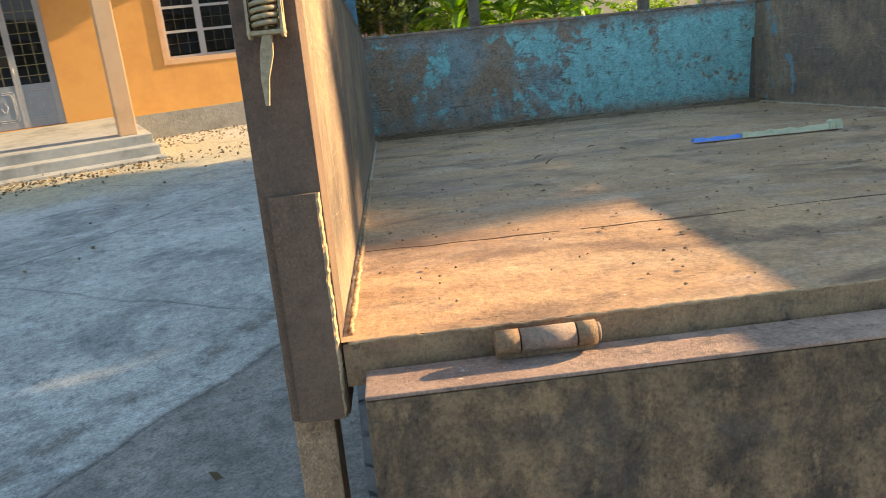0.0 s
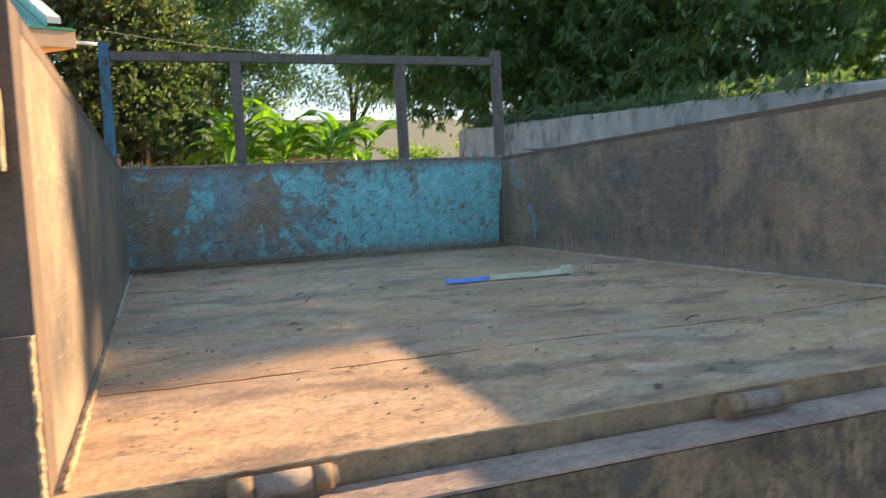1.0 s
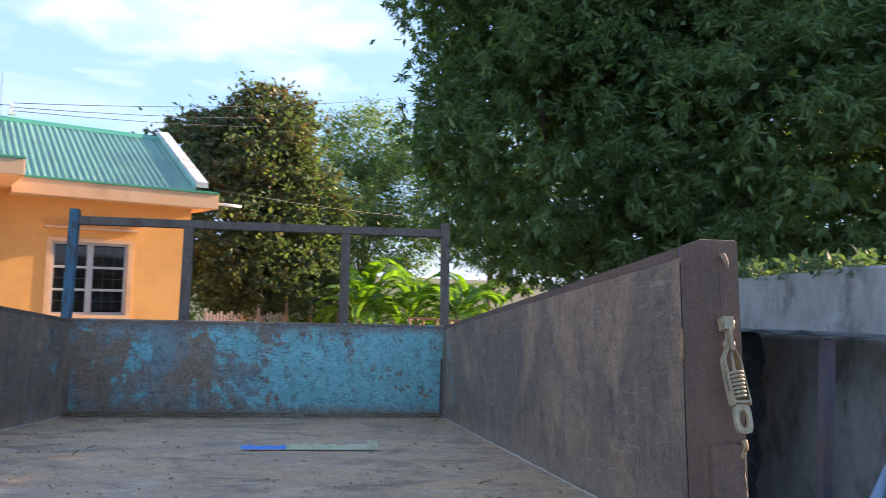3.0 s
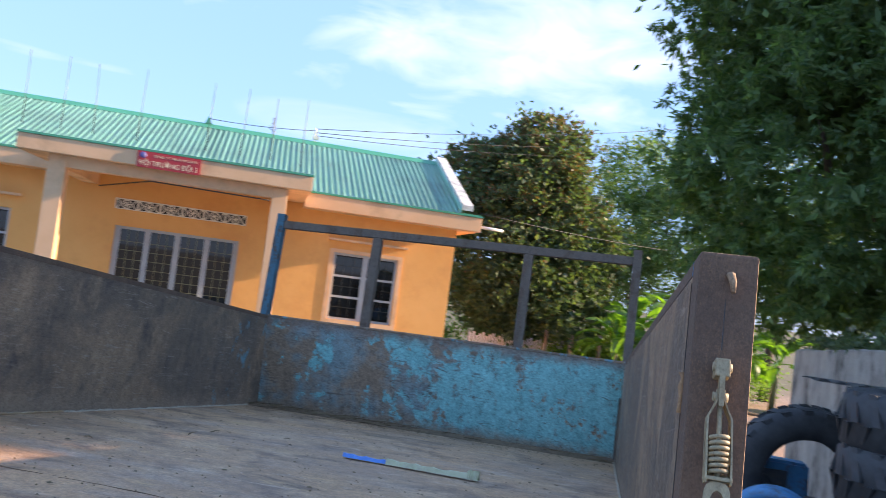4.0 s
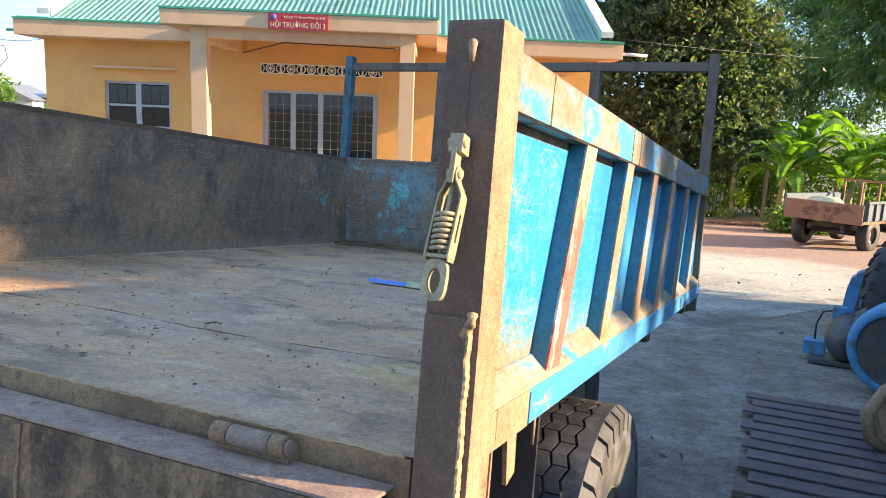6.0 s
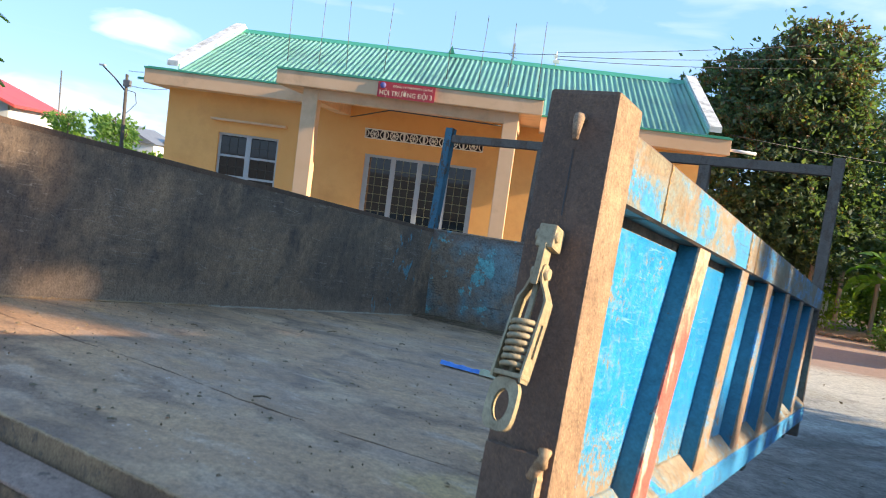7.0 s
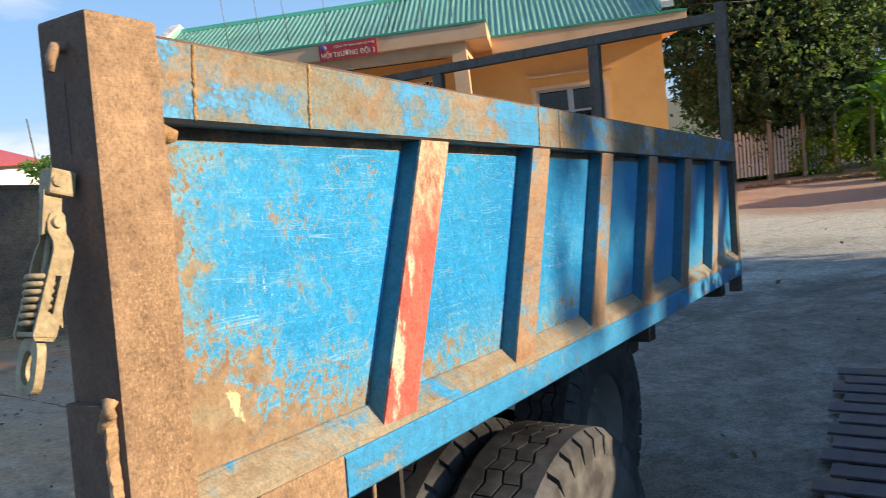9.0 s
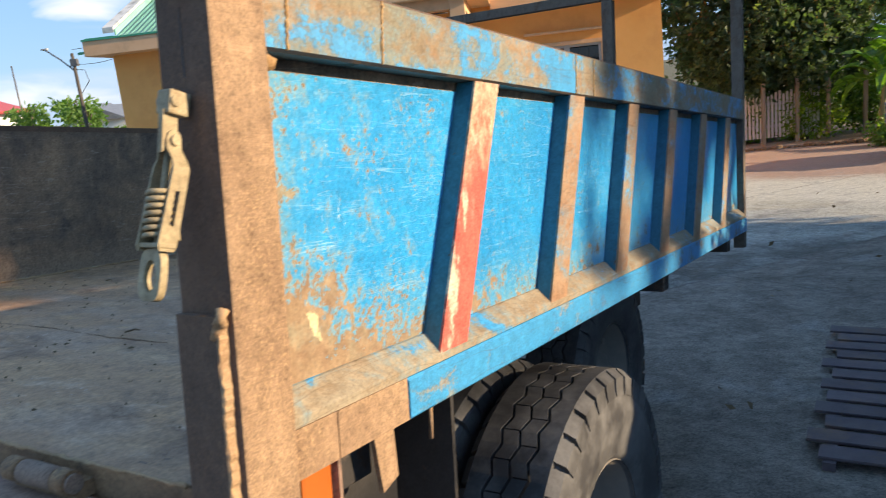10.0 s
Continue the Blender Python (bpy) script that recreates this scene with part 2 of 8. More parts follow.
def rail_paint(name, rust_a, rust_b, film, blue_share, grain=0.36):
    """Rusty box rail under a thin film of old dull paint, with islands of blue left on it."""
    n = Nodes(name)
    v = n.vec((1, 0.55, 1))
    col = n.mix(n.ramp(n.noise(9, 8, 0.72, v), (0.34, 0.0), (0.66, 1.0)), rust_a, rust_b)
    col = n.mix(n.ramp(n.noise(7, 8, 0.75, n.vec((1, 0.5, 1.2))), (0.40, 0.0), (0.58, 0.75)), col, film)
    big = n.math('ADD', n.math('MULTIPLY', n.noise(10, 4, 0.6, v, 0.5), 0.66), n.math('MULTIPLY', n.noise(55, 8, 0.8), 0.50))
    lim = 0.585 + (0.5 - blue_share) * 0.25
    col = n.mix(n.math('MULTIPLY', n.fade(big, lim - 0.09, lim), 0.5), col, (0.13, 0.26, 0.30))
    m = n.fade(big, lim, lim + 0.045)
    blue = n.mix(n.noise(30, 5, 0.7), (0.006, 0.21, 0.47), (0.02, 0.31, 0.58))
    col = n.mix(n.math('MULTIPLY', m, 0.94), col, blue)
    red = n.ramp(n.noise(8, 6, 0.7, n.vec((1, 0.5, 1), turn=20)), (0.60, 0.0), (0.70, 0.5))
    col = n.mix(red, col, (0.25, 0.105, 0.06))
    ln = n.lines(34, n.vec((1, 0.05, 1), turn=3), 0.007, 0.15)
    col = n.mix(n.math('MULTIPLY', ln, 0.30), col, (0.10, 0.065, 0.045))
    pit = n.ramp(n.noise(140, 4, 0.75), (0.60, 0.0), (0.70, 0.5))
    col = n.mix(pit, col, (0.09, 0.055, 0.038))
    col = n.grain(col, 240, grain)
    n.bump(n.math('ADD', n.math('MULTIPLY', m, 0.4), n.math('MULTIPLY', n.noise(150, 6, 0.7), 0.6)), 0.45, 0.003)
    return n.done(col, n.ramp(m, (0, 0.85), (1, 0.5)))


def post_steel(name, a, b, spot, bright, grain=0.32):
    """Heavy rust: broad tan and brown zones, ochre freckles, faint crossed mill marks, a few dark burns."""
    n = Nodes(name)
    col = n.mix(n.ramp(n.noise(5.5, 8, 0.66, n.vec((1.4, 1.4, 0.7))), (0.34, 0.0), (0.66, 1.0)), a, b)
    freck = n.math('MULTIPLY', n.ramp(n.noise(330, 4, 0.8, n.vec((1, 1, 0.6))), (0.50, 0.0), (0.64, 0.65)), n.ramp(n.noise(7, 6, 0.65, n.vec((1, 1, 0.7))), (0.36, 0.05), (0.58, 1.0)))
    col = n.mix(freck, col, bright)
    col = n.mix(n.ramp(n.noise(9, 8, 0.75, n.vec((1, 1, 0.7), turn=35)), (0.60, 0.0), (0.72, 0.75)), col, spot)
    col = n.mix(n.ramp(n.noise(260, 3, 0.8), (0.57, 0.0), (0.70, 0.4)), col, tuple(c * 0.45 for c in a))
    for turn in (2, 88):
        ln = n.lines(150, n.vec((1, 0.05, 1), turn=turn), 0.020, 0.1)
        col = n.mix(n.math('MULTIPLY', ln, 0.10), col, tuple(min(1, c * 1.6) for c in b))
    col = n.grain(col, 260, grain)
    n.bump(n.noise(170, 6, 0.75), 0.5, 0.003)
    return n.done(col, 0.85)


def red_face():
    """Flat rib: rusty at its top, faded red below, a chalk-white streak down one edge."""
    n = Nodes("red_rib_face")
    yy, zz = n.axis(1), n.axis(2)
    c = n.math('ADD', n.math('ADD', yy, 2.476), n.math('MULTIPLY', n.math('SUBTRACT', 0.4275, zz), 0.352))
    wob = n.math('MULTIPLY', n.math('SUBTRACT', n.noise(14, 8, 0.75, n.vec((1, 1, 0.5))), 0.5), 1.0)
    rust = n.mix(n.ramp(n.noise(46, 7, 0.78, n.vec((1, 1, 0.5))), (0.40, 0.0), (0.60, 1.0)), (0.34, 0.13, 0.08), (0.56, 0.43, 0.30))
    red = n.mix(n.noise(22, 7, 0.75, n.vec((1, 1, 0.3))), (0.42, 0.055, 0.045), (0.56, 0.15, 0.11))
    col = n.mix(n.fade(n.math('ADD', zz, n.math('MULTIPLY', wob, 0.3)), 0.33, 0.27), rust, red)
    wm = n.fade(n.math('ADD', c, n.math('MULTIPLY', wob, 0.09)), -0.020, -0.026)
    wz = n.fade(n.math('ADD', zz, n.math('MULTIPLY', wob, 0.6)), 0.30, 0.25)
    chalk = n.ramp(n.noise(26, 6, 0.75, n.vec((1, 1, 0.35))), (0.44, 0.0), (0.52, 0.9))
    col = n.mix(n.math('MULTIPLY', n.math('MULTIPLY', wm, wz), chalk), col, (0.62, 0.52, 0.40))
    thin = n.ramp(n.noise(30, 7, 0.8, n.vec((1, 1.6, 0.25))), (0.57, 0.0), (0.66, 0.6))
    col = n.mix(thin, col, (0.60, 0.42, 0.33))
    col = n.grain(col, 210, 0.5)
    n.bump(n.noise(110, 6, 0.75), 0.5, 0.003)
    return n.done(col, 0.8)


M_PANEL = panel_paint()
M_RAIL = rail_paint("blue_rail_paint", (0.20, 0.115, 0.062), (0.31, 0.20, 0.118), (0.20, 0.20, 0.145), 0.45)
M_LOWRAIL = rail_paint("blue_lower_rail_paint", (0.25, 0.14, 0.08), (0.34, 0.22, 0.14), (0.10, 0.27, 0.36), 0.90, 0.36)
# blue of the rib sides, darkened to carry the shade between the panels
M_RIBSIDE = worn_paint("shaded_blue_rib_paint", (0.006, 0.105, 0.165), (0.012, 0.145, 0.21), (0.10, 0.05, 0.03), (0.16, 0.09, 0.05), 0.85, 14.0)
M_RIBFACE = rail_paint("rusty_rib_face", (0.24, 0.115, 0.06), (0.36, 0.215, 0.125), (0.32, 0.225, 0.15), 0.12)
M_REDFACE = red_face()
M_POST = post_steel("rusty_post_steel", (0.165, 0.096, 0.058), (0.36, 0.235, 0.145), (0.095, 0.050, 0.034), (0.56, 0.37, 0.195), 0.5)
# darker copy of M_POST, with the shade of the post's rear put into its colour
M_POSTREAR = post_steel("shaded_post_steel", (0.095, 0.060, 0.043), (0.165, 0.100, 0.066), (0.042, 0.030, 0.025), (0.25, 0.14, 0.075))


def inner_steel():
    """Bare side sheet: charcoal oxide in clouds, brown runs, thin pale vertical scrapes, a few blue remains."""
    n = Nodes("dark_inner_steel")
    a = n.noise(3.2, 9, 0.68, n.vec((1.5, 1.5, 0.8)), 0.5)
    col = n.mix(n.ramp(a, (0.36, 0.0), (0.64, 1.0)), (0.225, 0.146, 0.095), (0.40, 0.255, 0.155))
    cloud_ = n.ramp(n.noise(2.3, 7, 0.65, n.vec((1, 1, 1.2)), 0.6), (0.40, 0.0), (0.56, 0.85))
    col = n.mix(cloud_, col, (0.152, 0.113, 0.085))
    st = n.ramp(n.noise(7, 7, 0.7, n.vec((2.0, 2.0, 0.5))), (0.55, 0.0), (0.72, 0.7))
    col = n.mix(st, col, (0.33, 0.225, 0.145))
    dark = n.ramp(n.noise(5, 9, 0.72, n.vec((1.3, 1.3, 0.8), turn=30)), (0.52, 0.0), (0.66, 0.8))
    col = n.mix(dark, col, (0.090, 0.073, 0.063))
    # thin vertical scrapes and short curved ones
    for sc, ratio, turn, amt in ((36, 0.06, 90, 0.55), (44, 0.06, 82, 0.45), (26, 0.10, 60, 0.30), (30, 0.2, 110, 0.25)):
        ln = n.lines(sc, n.vec((1, ratio, 1), turn=turn), 0.008, 0.3)
        gate = n.ramp(n.noise(4.2, 5, 0.6, n.vec((1, 1, 1), turn=turn * 1.7)), (0.48, 0.0), (0.60, 1.0))
        col = n.mix(n.math('MULTIPLY', n.math('MULTIPLY', ln, gate), amt), col, (0.44, 0.36, 0.29))
    blue = n.math('ADD', n.noise(6, 7, 0.68, n.vec((1.6, 1.6, 0.7)), 0.3), n.math('MULTIPLY', n.math('ADD', n.axis(1), 0.35), 0.13))
    col = n.mix(n.ramp(blue, (0.600, 0.0), (0.625, 0.8)), col, (0.10, 0.31, 0.36))
    foot = n.ramp(n.math('ADD', n.axis(2), n.math('MULTIPLY', n.noise(5, 6, 0.7), 0.14)), (0.07, 0.75), (0.13, 0.0))
    col = n.mix(foot, col, (0.30, 0.21, 0.145))
    n.bump(n.math('ADD', n.noise(40, 8, 0.8), a), 0.6, 0.006)
    return n.done(n.grain(col, 140, 0.5), n.ramp(a, (0.3, 0.55), (0.7, 0.8)), 0.0, 0.35)


M_INNER = inner_steel()


def front_paint():
    """Pale blue paint left in ragged patches over brown steel: sparse at one end, nearly whole at the other."""
    n = Nodes("blue_front_wall_paint")
    v = n.vec((1, 1, 0.85))
    a = n.math('ADD', n.math('MULTIPLY', n.noise(4.4, 6, 0.62, v, 0.4), 0.62), n.math('MULTIPLY', n.noise(20, 8, 0.78, v), 0.38))
    side = n.fade(n.axis(0), -1.45, -0.75)
    m = n.fade(n.math('ADD', a, n.math('MULTIPLY', n.math('SUBTRACT', side, 0.5), 0.15)), 0.492, 0.512)
    steel = n.mix(n.noise(7, 8, 0.7), (0.21, 0.150, 0.105), (0.37, 0.245, 0.155))
    dull = n.mix(n.ramp(n.noise(3.4, 7, 0.68), (0.44, 0.0), (0.60, 0.8)), steel, (0.15, 0.29, 0.31))
    paint = n.mix(n.noise(7, 7, 0.72), (0.10, 0.42, 0.42), (0.20, 0.55, 0.53))
    col = n.mix(m, dull, paint)
    grime = n.ramp(n.noise(18, 8, 0.78, n.vec((1, 1, 0.6))), (0.55, 0.0), (0.64, 0.8))
    col = n.mix(grime, col, (0.165, 0.125, 0.10))
    ticks = n.lines(26, n.vec((0.16, 1, 1)), 0.018)
    col = n.mix(n.math('MULTIPLY', ticks, n.ramp(n.noise(7, 4), (0.47, 0.0), (0.6, 0.75))), col, (0.11, 0.085, 0.07))
    top = n.ramp(n.math('ADD', n.axis(2), n.math('MULTIPLY', n.noise(6, 7, 0.7), 0.16)), (0.53, 0.0), (0.58, 0.85))
    col = n.mix(top, col, (0.22, 0.155, 0.12))
    foot = n.ramp(n.math('ADD', n.axis(2), n.math('MULTIPLY', n.noise(9, 7, 0.7), 0.16)), (0.10, 0.8), (0.15, 0.0))
    col = n.mix(foot, col, (0.28, 0.19, 0.125))
    n.bump(n.math('ADD', m, n.noise(40, 8, 0.8)), 0.5, 0.005)
    return n.done(n.grain(col, 110, 0.55), 0.65)


M_FRONT = front_paint()


def gate_steel():
    """Tailgate sheet: olive-brown rust in cloudy mottles and pale runs."""
    n = Nodes("rusty_tailgate")
    a = n.noise(9, 9, 0.74, n.vec((1.1, 1.1, 0.8)), 0.3)
    col = n.mix(n.ramp(a, (0.40, 0.0), (0.60, 1.0)), (0.062, 0.041, 0.027), (0.25, 0.155, 0.084))
    col = n.mix(n.ramp(n.noise(14, 8, 0.75, n.vec((1, 1, 0.5))), (0.55, 0.0), (0.65, 0.8)), col, (0.34, 0.205, 0.105))
    col = n.mix(n.ramp(n.noise(6, 7, 0.7, n.vec((1, 1, 1), turn=40)), (0.54, 0.0), (0.64, 0.7)), col, (0.095, 0.078, 0.06))
    col = n.mix(n.ramp(n.noise(70, 5, 0.75), (0.60, 0.0), (0.68, 0.8)), col, (0.05, 0.04, 0.032))
    n.bump(n.math('ADD', a, n.noise(60, 7, 0.8)), 0.7, 0.006)
    return n.done(n.grain(col, 190, 0.45), 0.85)


M_GATE = gate_steel()


def sill_steel(name, a, b, splash):
    """Rear sill: purple-grey scale, tan rust, splashes of old paint."""
    n = Nodes(name)
    col = n.mix(n.ramp(n.noise(8, 9, 0.74, n.vec((0.7, 1, 1))), (0.38, 0.0), (0.62, 1.0)), a, b)
    col = n.mix(n.ramp(n.noise(22, 8, 0.75), (0.56, 0.0), (0.65, 0.8)), col, (0.10, 0.075, 0.06))
    paint = n.math('ADD', n.math('MULTIPLY', n.noise(3.5, 3), 0.6), n.math('MULTIPLY', n.noise(45, 7, 0.8), 0.5))
    col = n.mix(n.fade(paint, 0.70, 0.715), col, splash)
    n.bump(n.noise(80, 7, 0.8), 0.7, 0.005)
    return n.done(n.grain(col, 190, 0.42), 0.8)


M_LIP = sill_steel("rear_sill_steel", (0.20, 0.115, 0.065), (0.37, 0.22, 0.115), (0.03, 0.27, 0.36))
M_STRIP = sill_steel("tailgate_edge_steel", (0.24, 0.15, 0.115), (0.38, 0.25, 0.185), (0.60, 0.57, 0.52))
M_FRAME = worn_paint("dark_frame_steel", (0.105, 0.083, 0.066), (0.150, 0.115, 0.088), (0.085, 0.060, 0.045), (0.15, 0.098, 0.066), 0.6, 9.0, (2, 2, 0.6), rough=0.85)
M_FRAMEBLUE = worn_paint("blue_frame_steel", (0.02, 0.105, 0.15), (0.04, 0.14, 0.19), (0.06, 0.045, 0.035), (0.10, 0.07, 0.05), 0.6, 9.0, (2, 2, 0.6), rough=0.8)
M_LATCH = worn_paint("galvanised_latch", (0.33, 0.265, 0.155), (0.40, 0.33, 0.20), (0.19, 0.12, 0.065), (0.28, 0.20, 0.11), 0.66, 26.0, edge=0.6)
M_CHASSIS = worn_paint("chassis_black", (0.03, 0.03, 0.03), (0.045, 0.04, 0.038), (0.07, 0.05, 0.04), (0.1, 0.065, 0.045), 0.6, 5.0)


def floor_plate():
    """Worn bed plate: mauve-brown scale rubbed smooth, ochre earth stains, dark scabs, long cracks, white specks and grit."""
    n = Nodes("bed_floor_plate")
    xx, yy = n.axis(0), n.axis(1)
    a = n.noise(2.0, 7, 0.58, n.vec((0.8, 1.2, 1)), 0.3)
    col = n.mix(n.ramp(a, (0.36, 0.0), (0.62, 1.0)), (0.355, 0.205, 0.118), (0.52, 0.30, 0.160))
    tan = n.ramp(n.noise(3.1, 8, 0.66, n.vec((0.8, 1.4, 1))), (0.50, 0.0), (0.64, 0.8))
    col = n.mix(tan, col, (0.545, 0.345, 0.20))
    grey = n.ramp(n.noise(4.5, 7, 0.66, n.vec((0.6, 1.2, 1), turn=0)), (0.52, 0.0), (0.66, 0.75))
    col = n.mix(grey, col, (0.42, 0.285, 0.200))
    # earth stains near the rear corner and along the rear edge
    d = n.math('ADD', n.math('POWER', n.math('ABSOLUTE', n.math('MULTIPLY', n.math('ADD', xx, 0.17), 5.0)), 2.0), n.math('POWER', n.math('ABSOLUTE', n.math('MULTIPLY', n.math('ADD', yy, 2.72), 5.5)), 2.0))
    d = n.math('ADD', d, n.math('MULTIPLY', n.noise(9, 8, 0.75), 1.6))
    col = n.mix(n.math('MULTIPLY', n.fade(d, 1.35, 1.05), 0.8), col, (0.55, 0.35, 0.15))
    ochre = n.ramp(n.noise(3.6, 6, 0.62, n.vec((0.8, 1.8, 1))), (0.635, 0.0), (0.68, 0.75))
    col = n.mix(ochre, col, (0.58, 0.35, 0.16))
    dark = n.ramp(n.noise(3.4, 9, 0.70, n.vec((0.9, 1.3, 1)), 0.4), (0.50, 0.0), (0.62, 0.8))
    col = n.mix(dark, col, (0.190, 0.112, 0.072))
    scab = n.ramp(n.noise(19, 7, 0.72, n.vec((0.5, 1.4, 1))), (0.64, 0.0), (0.68, 0.75))
    col = n.mix(scab, col, (0.13, 0.095, 0.078))
    rubbed = n.ramp(n.noise(9, 8, 0.72, n.vec((0.6, 1.3, 1)), 0.3), (0.58, 0.0), (0.66, 0.55))
    col = n.mix(rubbed, col, (0.58, 0.42, 0.30))
    grit = n.ramp(n.voronoi(48), (0.0, 1.0), (0.11, 0.0))
    gm = n.ramp(n.noise(3, 4), (0.52, 0.0), (0.68, 1.0))
    col = n.mix(n.math('MULTIPLY', grit, gm), col, (0.06, 0.045, 0.038))
    speck = n.ramp(n.voronoi(40, n.vec((1.0, 1.5, 1))), (0.0, 1.0), (0.15, 0.0))
    sm = n.ramp(n.noise(3.8, 4, 0.6, n.vec((1.7, 1.1, 1))), (0.54, 0.0), (0.62, 1.0))
    col = n.mix(n.math('MULTIPLY', speck, sm), col, (0.78, 0.75, 0.71))
    relief = n.math('ADD', n.math('MULTIPLY', n.noise(22, 8, 0.72), 0.6), n.math('ADD', n.noise(3, 5), n.math('MULTIPLY', scab, -0.5)))
    n.bump(relief, 0.6, 0.010)
    return n.done(n.grain(col, 120, 0.42), n.ramp(a, (0.3, 0.45), (0.7, 0.75)), 0.0, 0.4)


M_FLOOR = floor_plate()


def simple(name, c1, c2, scale=8.0, rough=0.6, metal=0.0, bump=0.15, dist=0.004, stain=None, stain_scale=1.2, island=0.0, obj_rand=0.0, streak=(1, 1, 1)):
    n = Nodes(name)
    col = n.mix(n.ramp(n.noise(scale, 7, 0.65, n.vec(streak)), (0.3, 0.0), (0.7, 1.0)), c1, c2)
    if stain:
        col = n.mix(n.ramp(n.noise(stain_scale, 8, 0.68, n.vec(streak)), (0.50, 0.0), (0.66, 0.85)), col, stain)
    if island:
        col = n.mix(n.math('MULTIPLY', n.island_random(), island), col, tuple(c * 0.35 for c in c1))
    if obj_rand:
        col = n.mix(n.math('MULTIPLY', n.object_random(), obj_rand), col, tuple(c * 0.4 for c in c1))
    if bump:
        n.bump(n.noise(scale * 4, 6, 0.7), bump, dist)
    return n.done(col, rough, metal)


M_ORANGE = simple("orange_wall_paint", (0.76, 0.36, 0.105), (0.82, 0.41, 0.135), 1.2, 0.8, bump=0.35, dist=0.006, stain=(0.68, 0.31, 0.095), stain_scale=0.7)
M_FASCIA = simple("peach_fascia_paint", (0.68, 0.40, 0.22), (0.74, 0.46, 0.27), 1.5, 0.8, bump=0.3, stain=(0.50, 0.30, 0.17), stain_scale=0.9)
M_PLINTH = simple("grey_plinth_render", (0.27, 0.27, 0.25), (0.36, 0.35, 0.32), 3.0, 0.9, bump=0.8, dist=0.02, stain=(0.19, 0.19, 0.17))
M_STEP = simple("concrete_step", (0.30, 0.32, 0.31), (0.42, 0.42, 0.38), 4.0, 0.85, bump=0.4, stain=(0.18, 0.19, 0.17))
M_WHITE = simple("white_parapet_plaster", (0.50, 0.50, 0.48), (0.66, 0.66, 0.63), 3.0, 0.85, bump=0.5, stain=(0.20, 0.20, 0.185), stain_scale=4.0)
M_GREEN = simple("green_sheet_roof", (0.24, 0.56, 0.45), (0.29, 0.61, 0.50), 2.0, 0.33, bump=0.05, stain=(0.20, 0.42, 0.36), stain_scale=0.6)
M_GREENTRIM = simple("green_trim", (0.03, 0.28, 0.17), (0.04, 0.33, 0.2), 3.0, 0.5)
M_ALU = simple("grey_window_frame", (0.34, 0.36, 0.37), (0.42, 0.44, 0.45), 6.0, 0.6, 0.1, 0.05)
M_DOORPANEL = simple("grey_door_panel", (0.24, 0.29, 0.33), (0.29, 0.34, 0.38), 6.0, 0.5, 0.2, 0.05)
M_VENT = simple("pale_vent_block", (0.82, 0.77, 0.64), (0.86, 0.82, 0.70), 8.0, 0.8)
# near-black colour that stands for indoor darkness
M_DARKIN = simple("unlit_interior_dark", (0.03, 0.028, 0.025), (0.045, 0.04, 0.035), 2.0, 0.9, bump=0)
M_BARS = simple("window_grille_steel", (0.17, 0.16, 0.08), (0.24, 0.22, 0.12), 8.0, 0.6, 0.2, 0.05)
M_GRILLE = simple("dark_window_grille", (0.035, 0.035, 0.03), (0.06, 0.06, 0.05), 8.0, 0.6, 0.2, 0.05)
M_SIGN = simple("red_sign_board", (0.42, 0.025, 0.035), (0.48, 0.035, 0.04), 3.0, 0.55, bump=0.05)
M_SIGNTEXT = simple("cream_sign_lettering", (0.80, 0.62, 0.40), (0.85, 0.68, 0.45), 3.0, 0.6, bump=0)
M_EMBLEM = simple("dark_emblem", (0.10, 0.10, 0.28), (0.14, 0.12, 0.30), 20.0, 0.6, bump=0)
M_CABLE = simple("black_cable", (0.02, 0.02, 0.02), (0.03, 0.03, 0.03), 5, 0.6, bump=0)
M_ROD = simple("grey_rod_steel", (0.12, 0.12, 0.12), (0.18, 0.17, 0.16), 5, 0.5, 0.4, bump=0)
M_PVC = simple("grey_pvc_pipe", (0.55, 0.56, 0.57), (0.62, 0.62, 0.62), 5, 0.4, bump=0)


def rubber(name, c=0.028, dusty=(0.13, 0.12, 0.105), amount=0.75):
    n = Nodes(name)
    d = n.ramp(n.noise(7, 7, 0.7), (0.40, 0.0), (0.75, amount))
    col = n.mix(d, (c, c, c * 1.05), dusty)
    n.bump(n.noise(70, 4), 0.25, 0.003)
    return n.done(col, n.ramp(d, (0, 0.55), (1, 0.9)))


M_RUBBER = rubber("tyre_rubber", 0.042, (0.19, 0.19, 0.188), 0.9)
M_RUBBER2 = rubber("old_tyre_rubber", 0.026, (0.095, 0.095, 0.092), 0.7)
M_RIM = simple("grey_rim_steel", (0.16, 0.15, 0.14), (0.24, 0.21, 0.18), 8.0, 0.6, 0.2)


def glass_dark():
    n = Nodes("window_glass")
    n.b.inputs["Transmission Weight"].default_value = 0.0
    n.b.inputs["IOR"].default_value = 1.5
    col = n.mix(n.noise(1.5, 3), (0.006, 0.007, 0.007), (0.016, 0.017, 0.015))
    return n.done(col, 0.03, 0.0, 0.5)


M_GLASS = glass_dark()


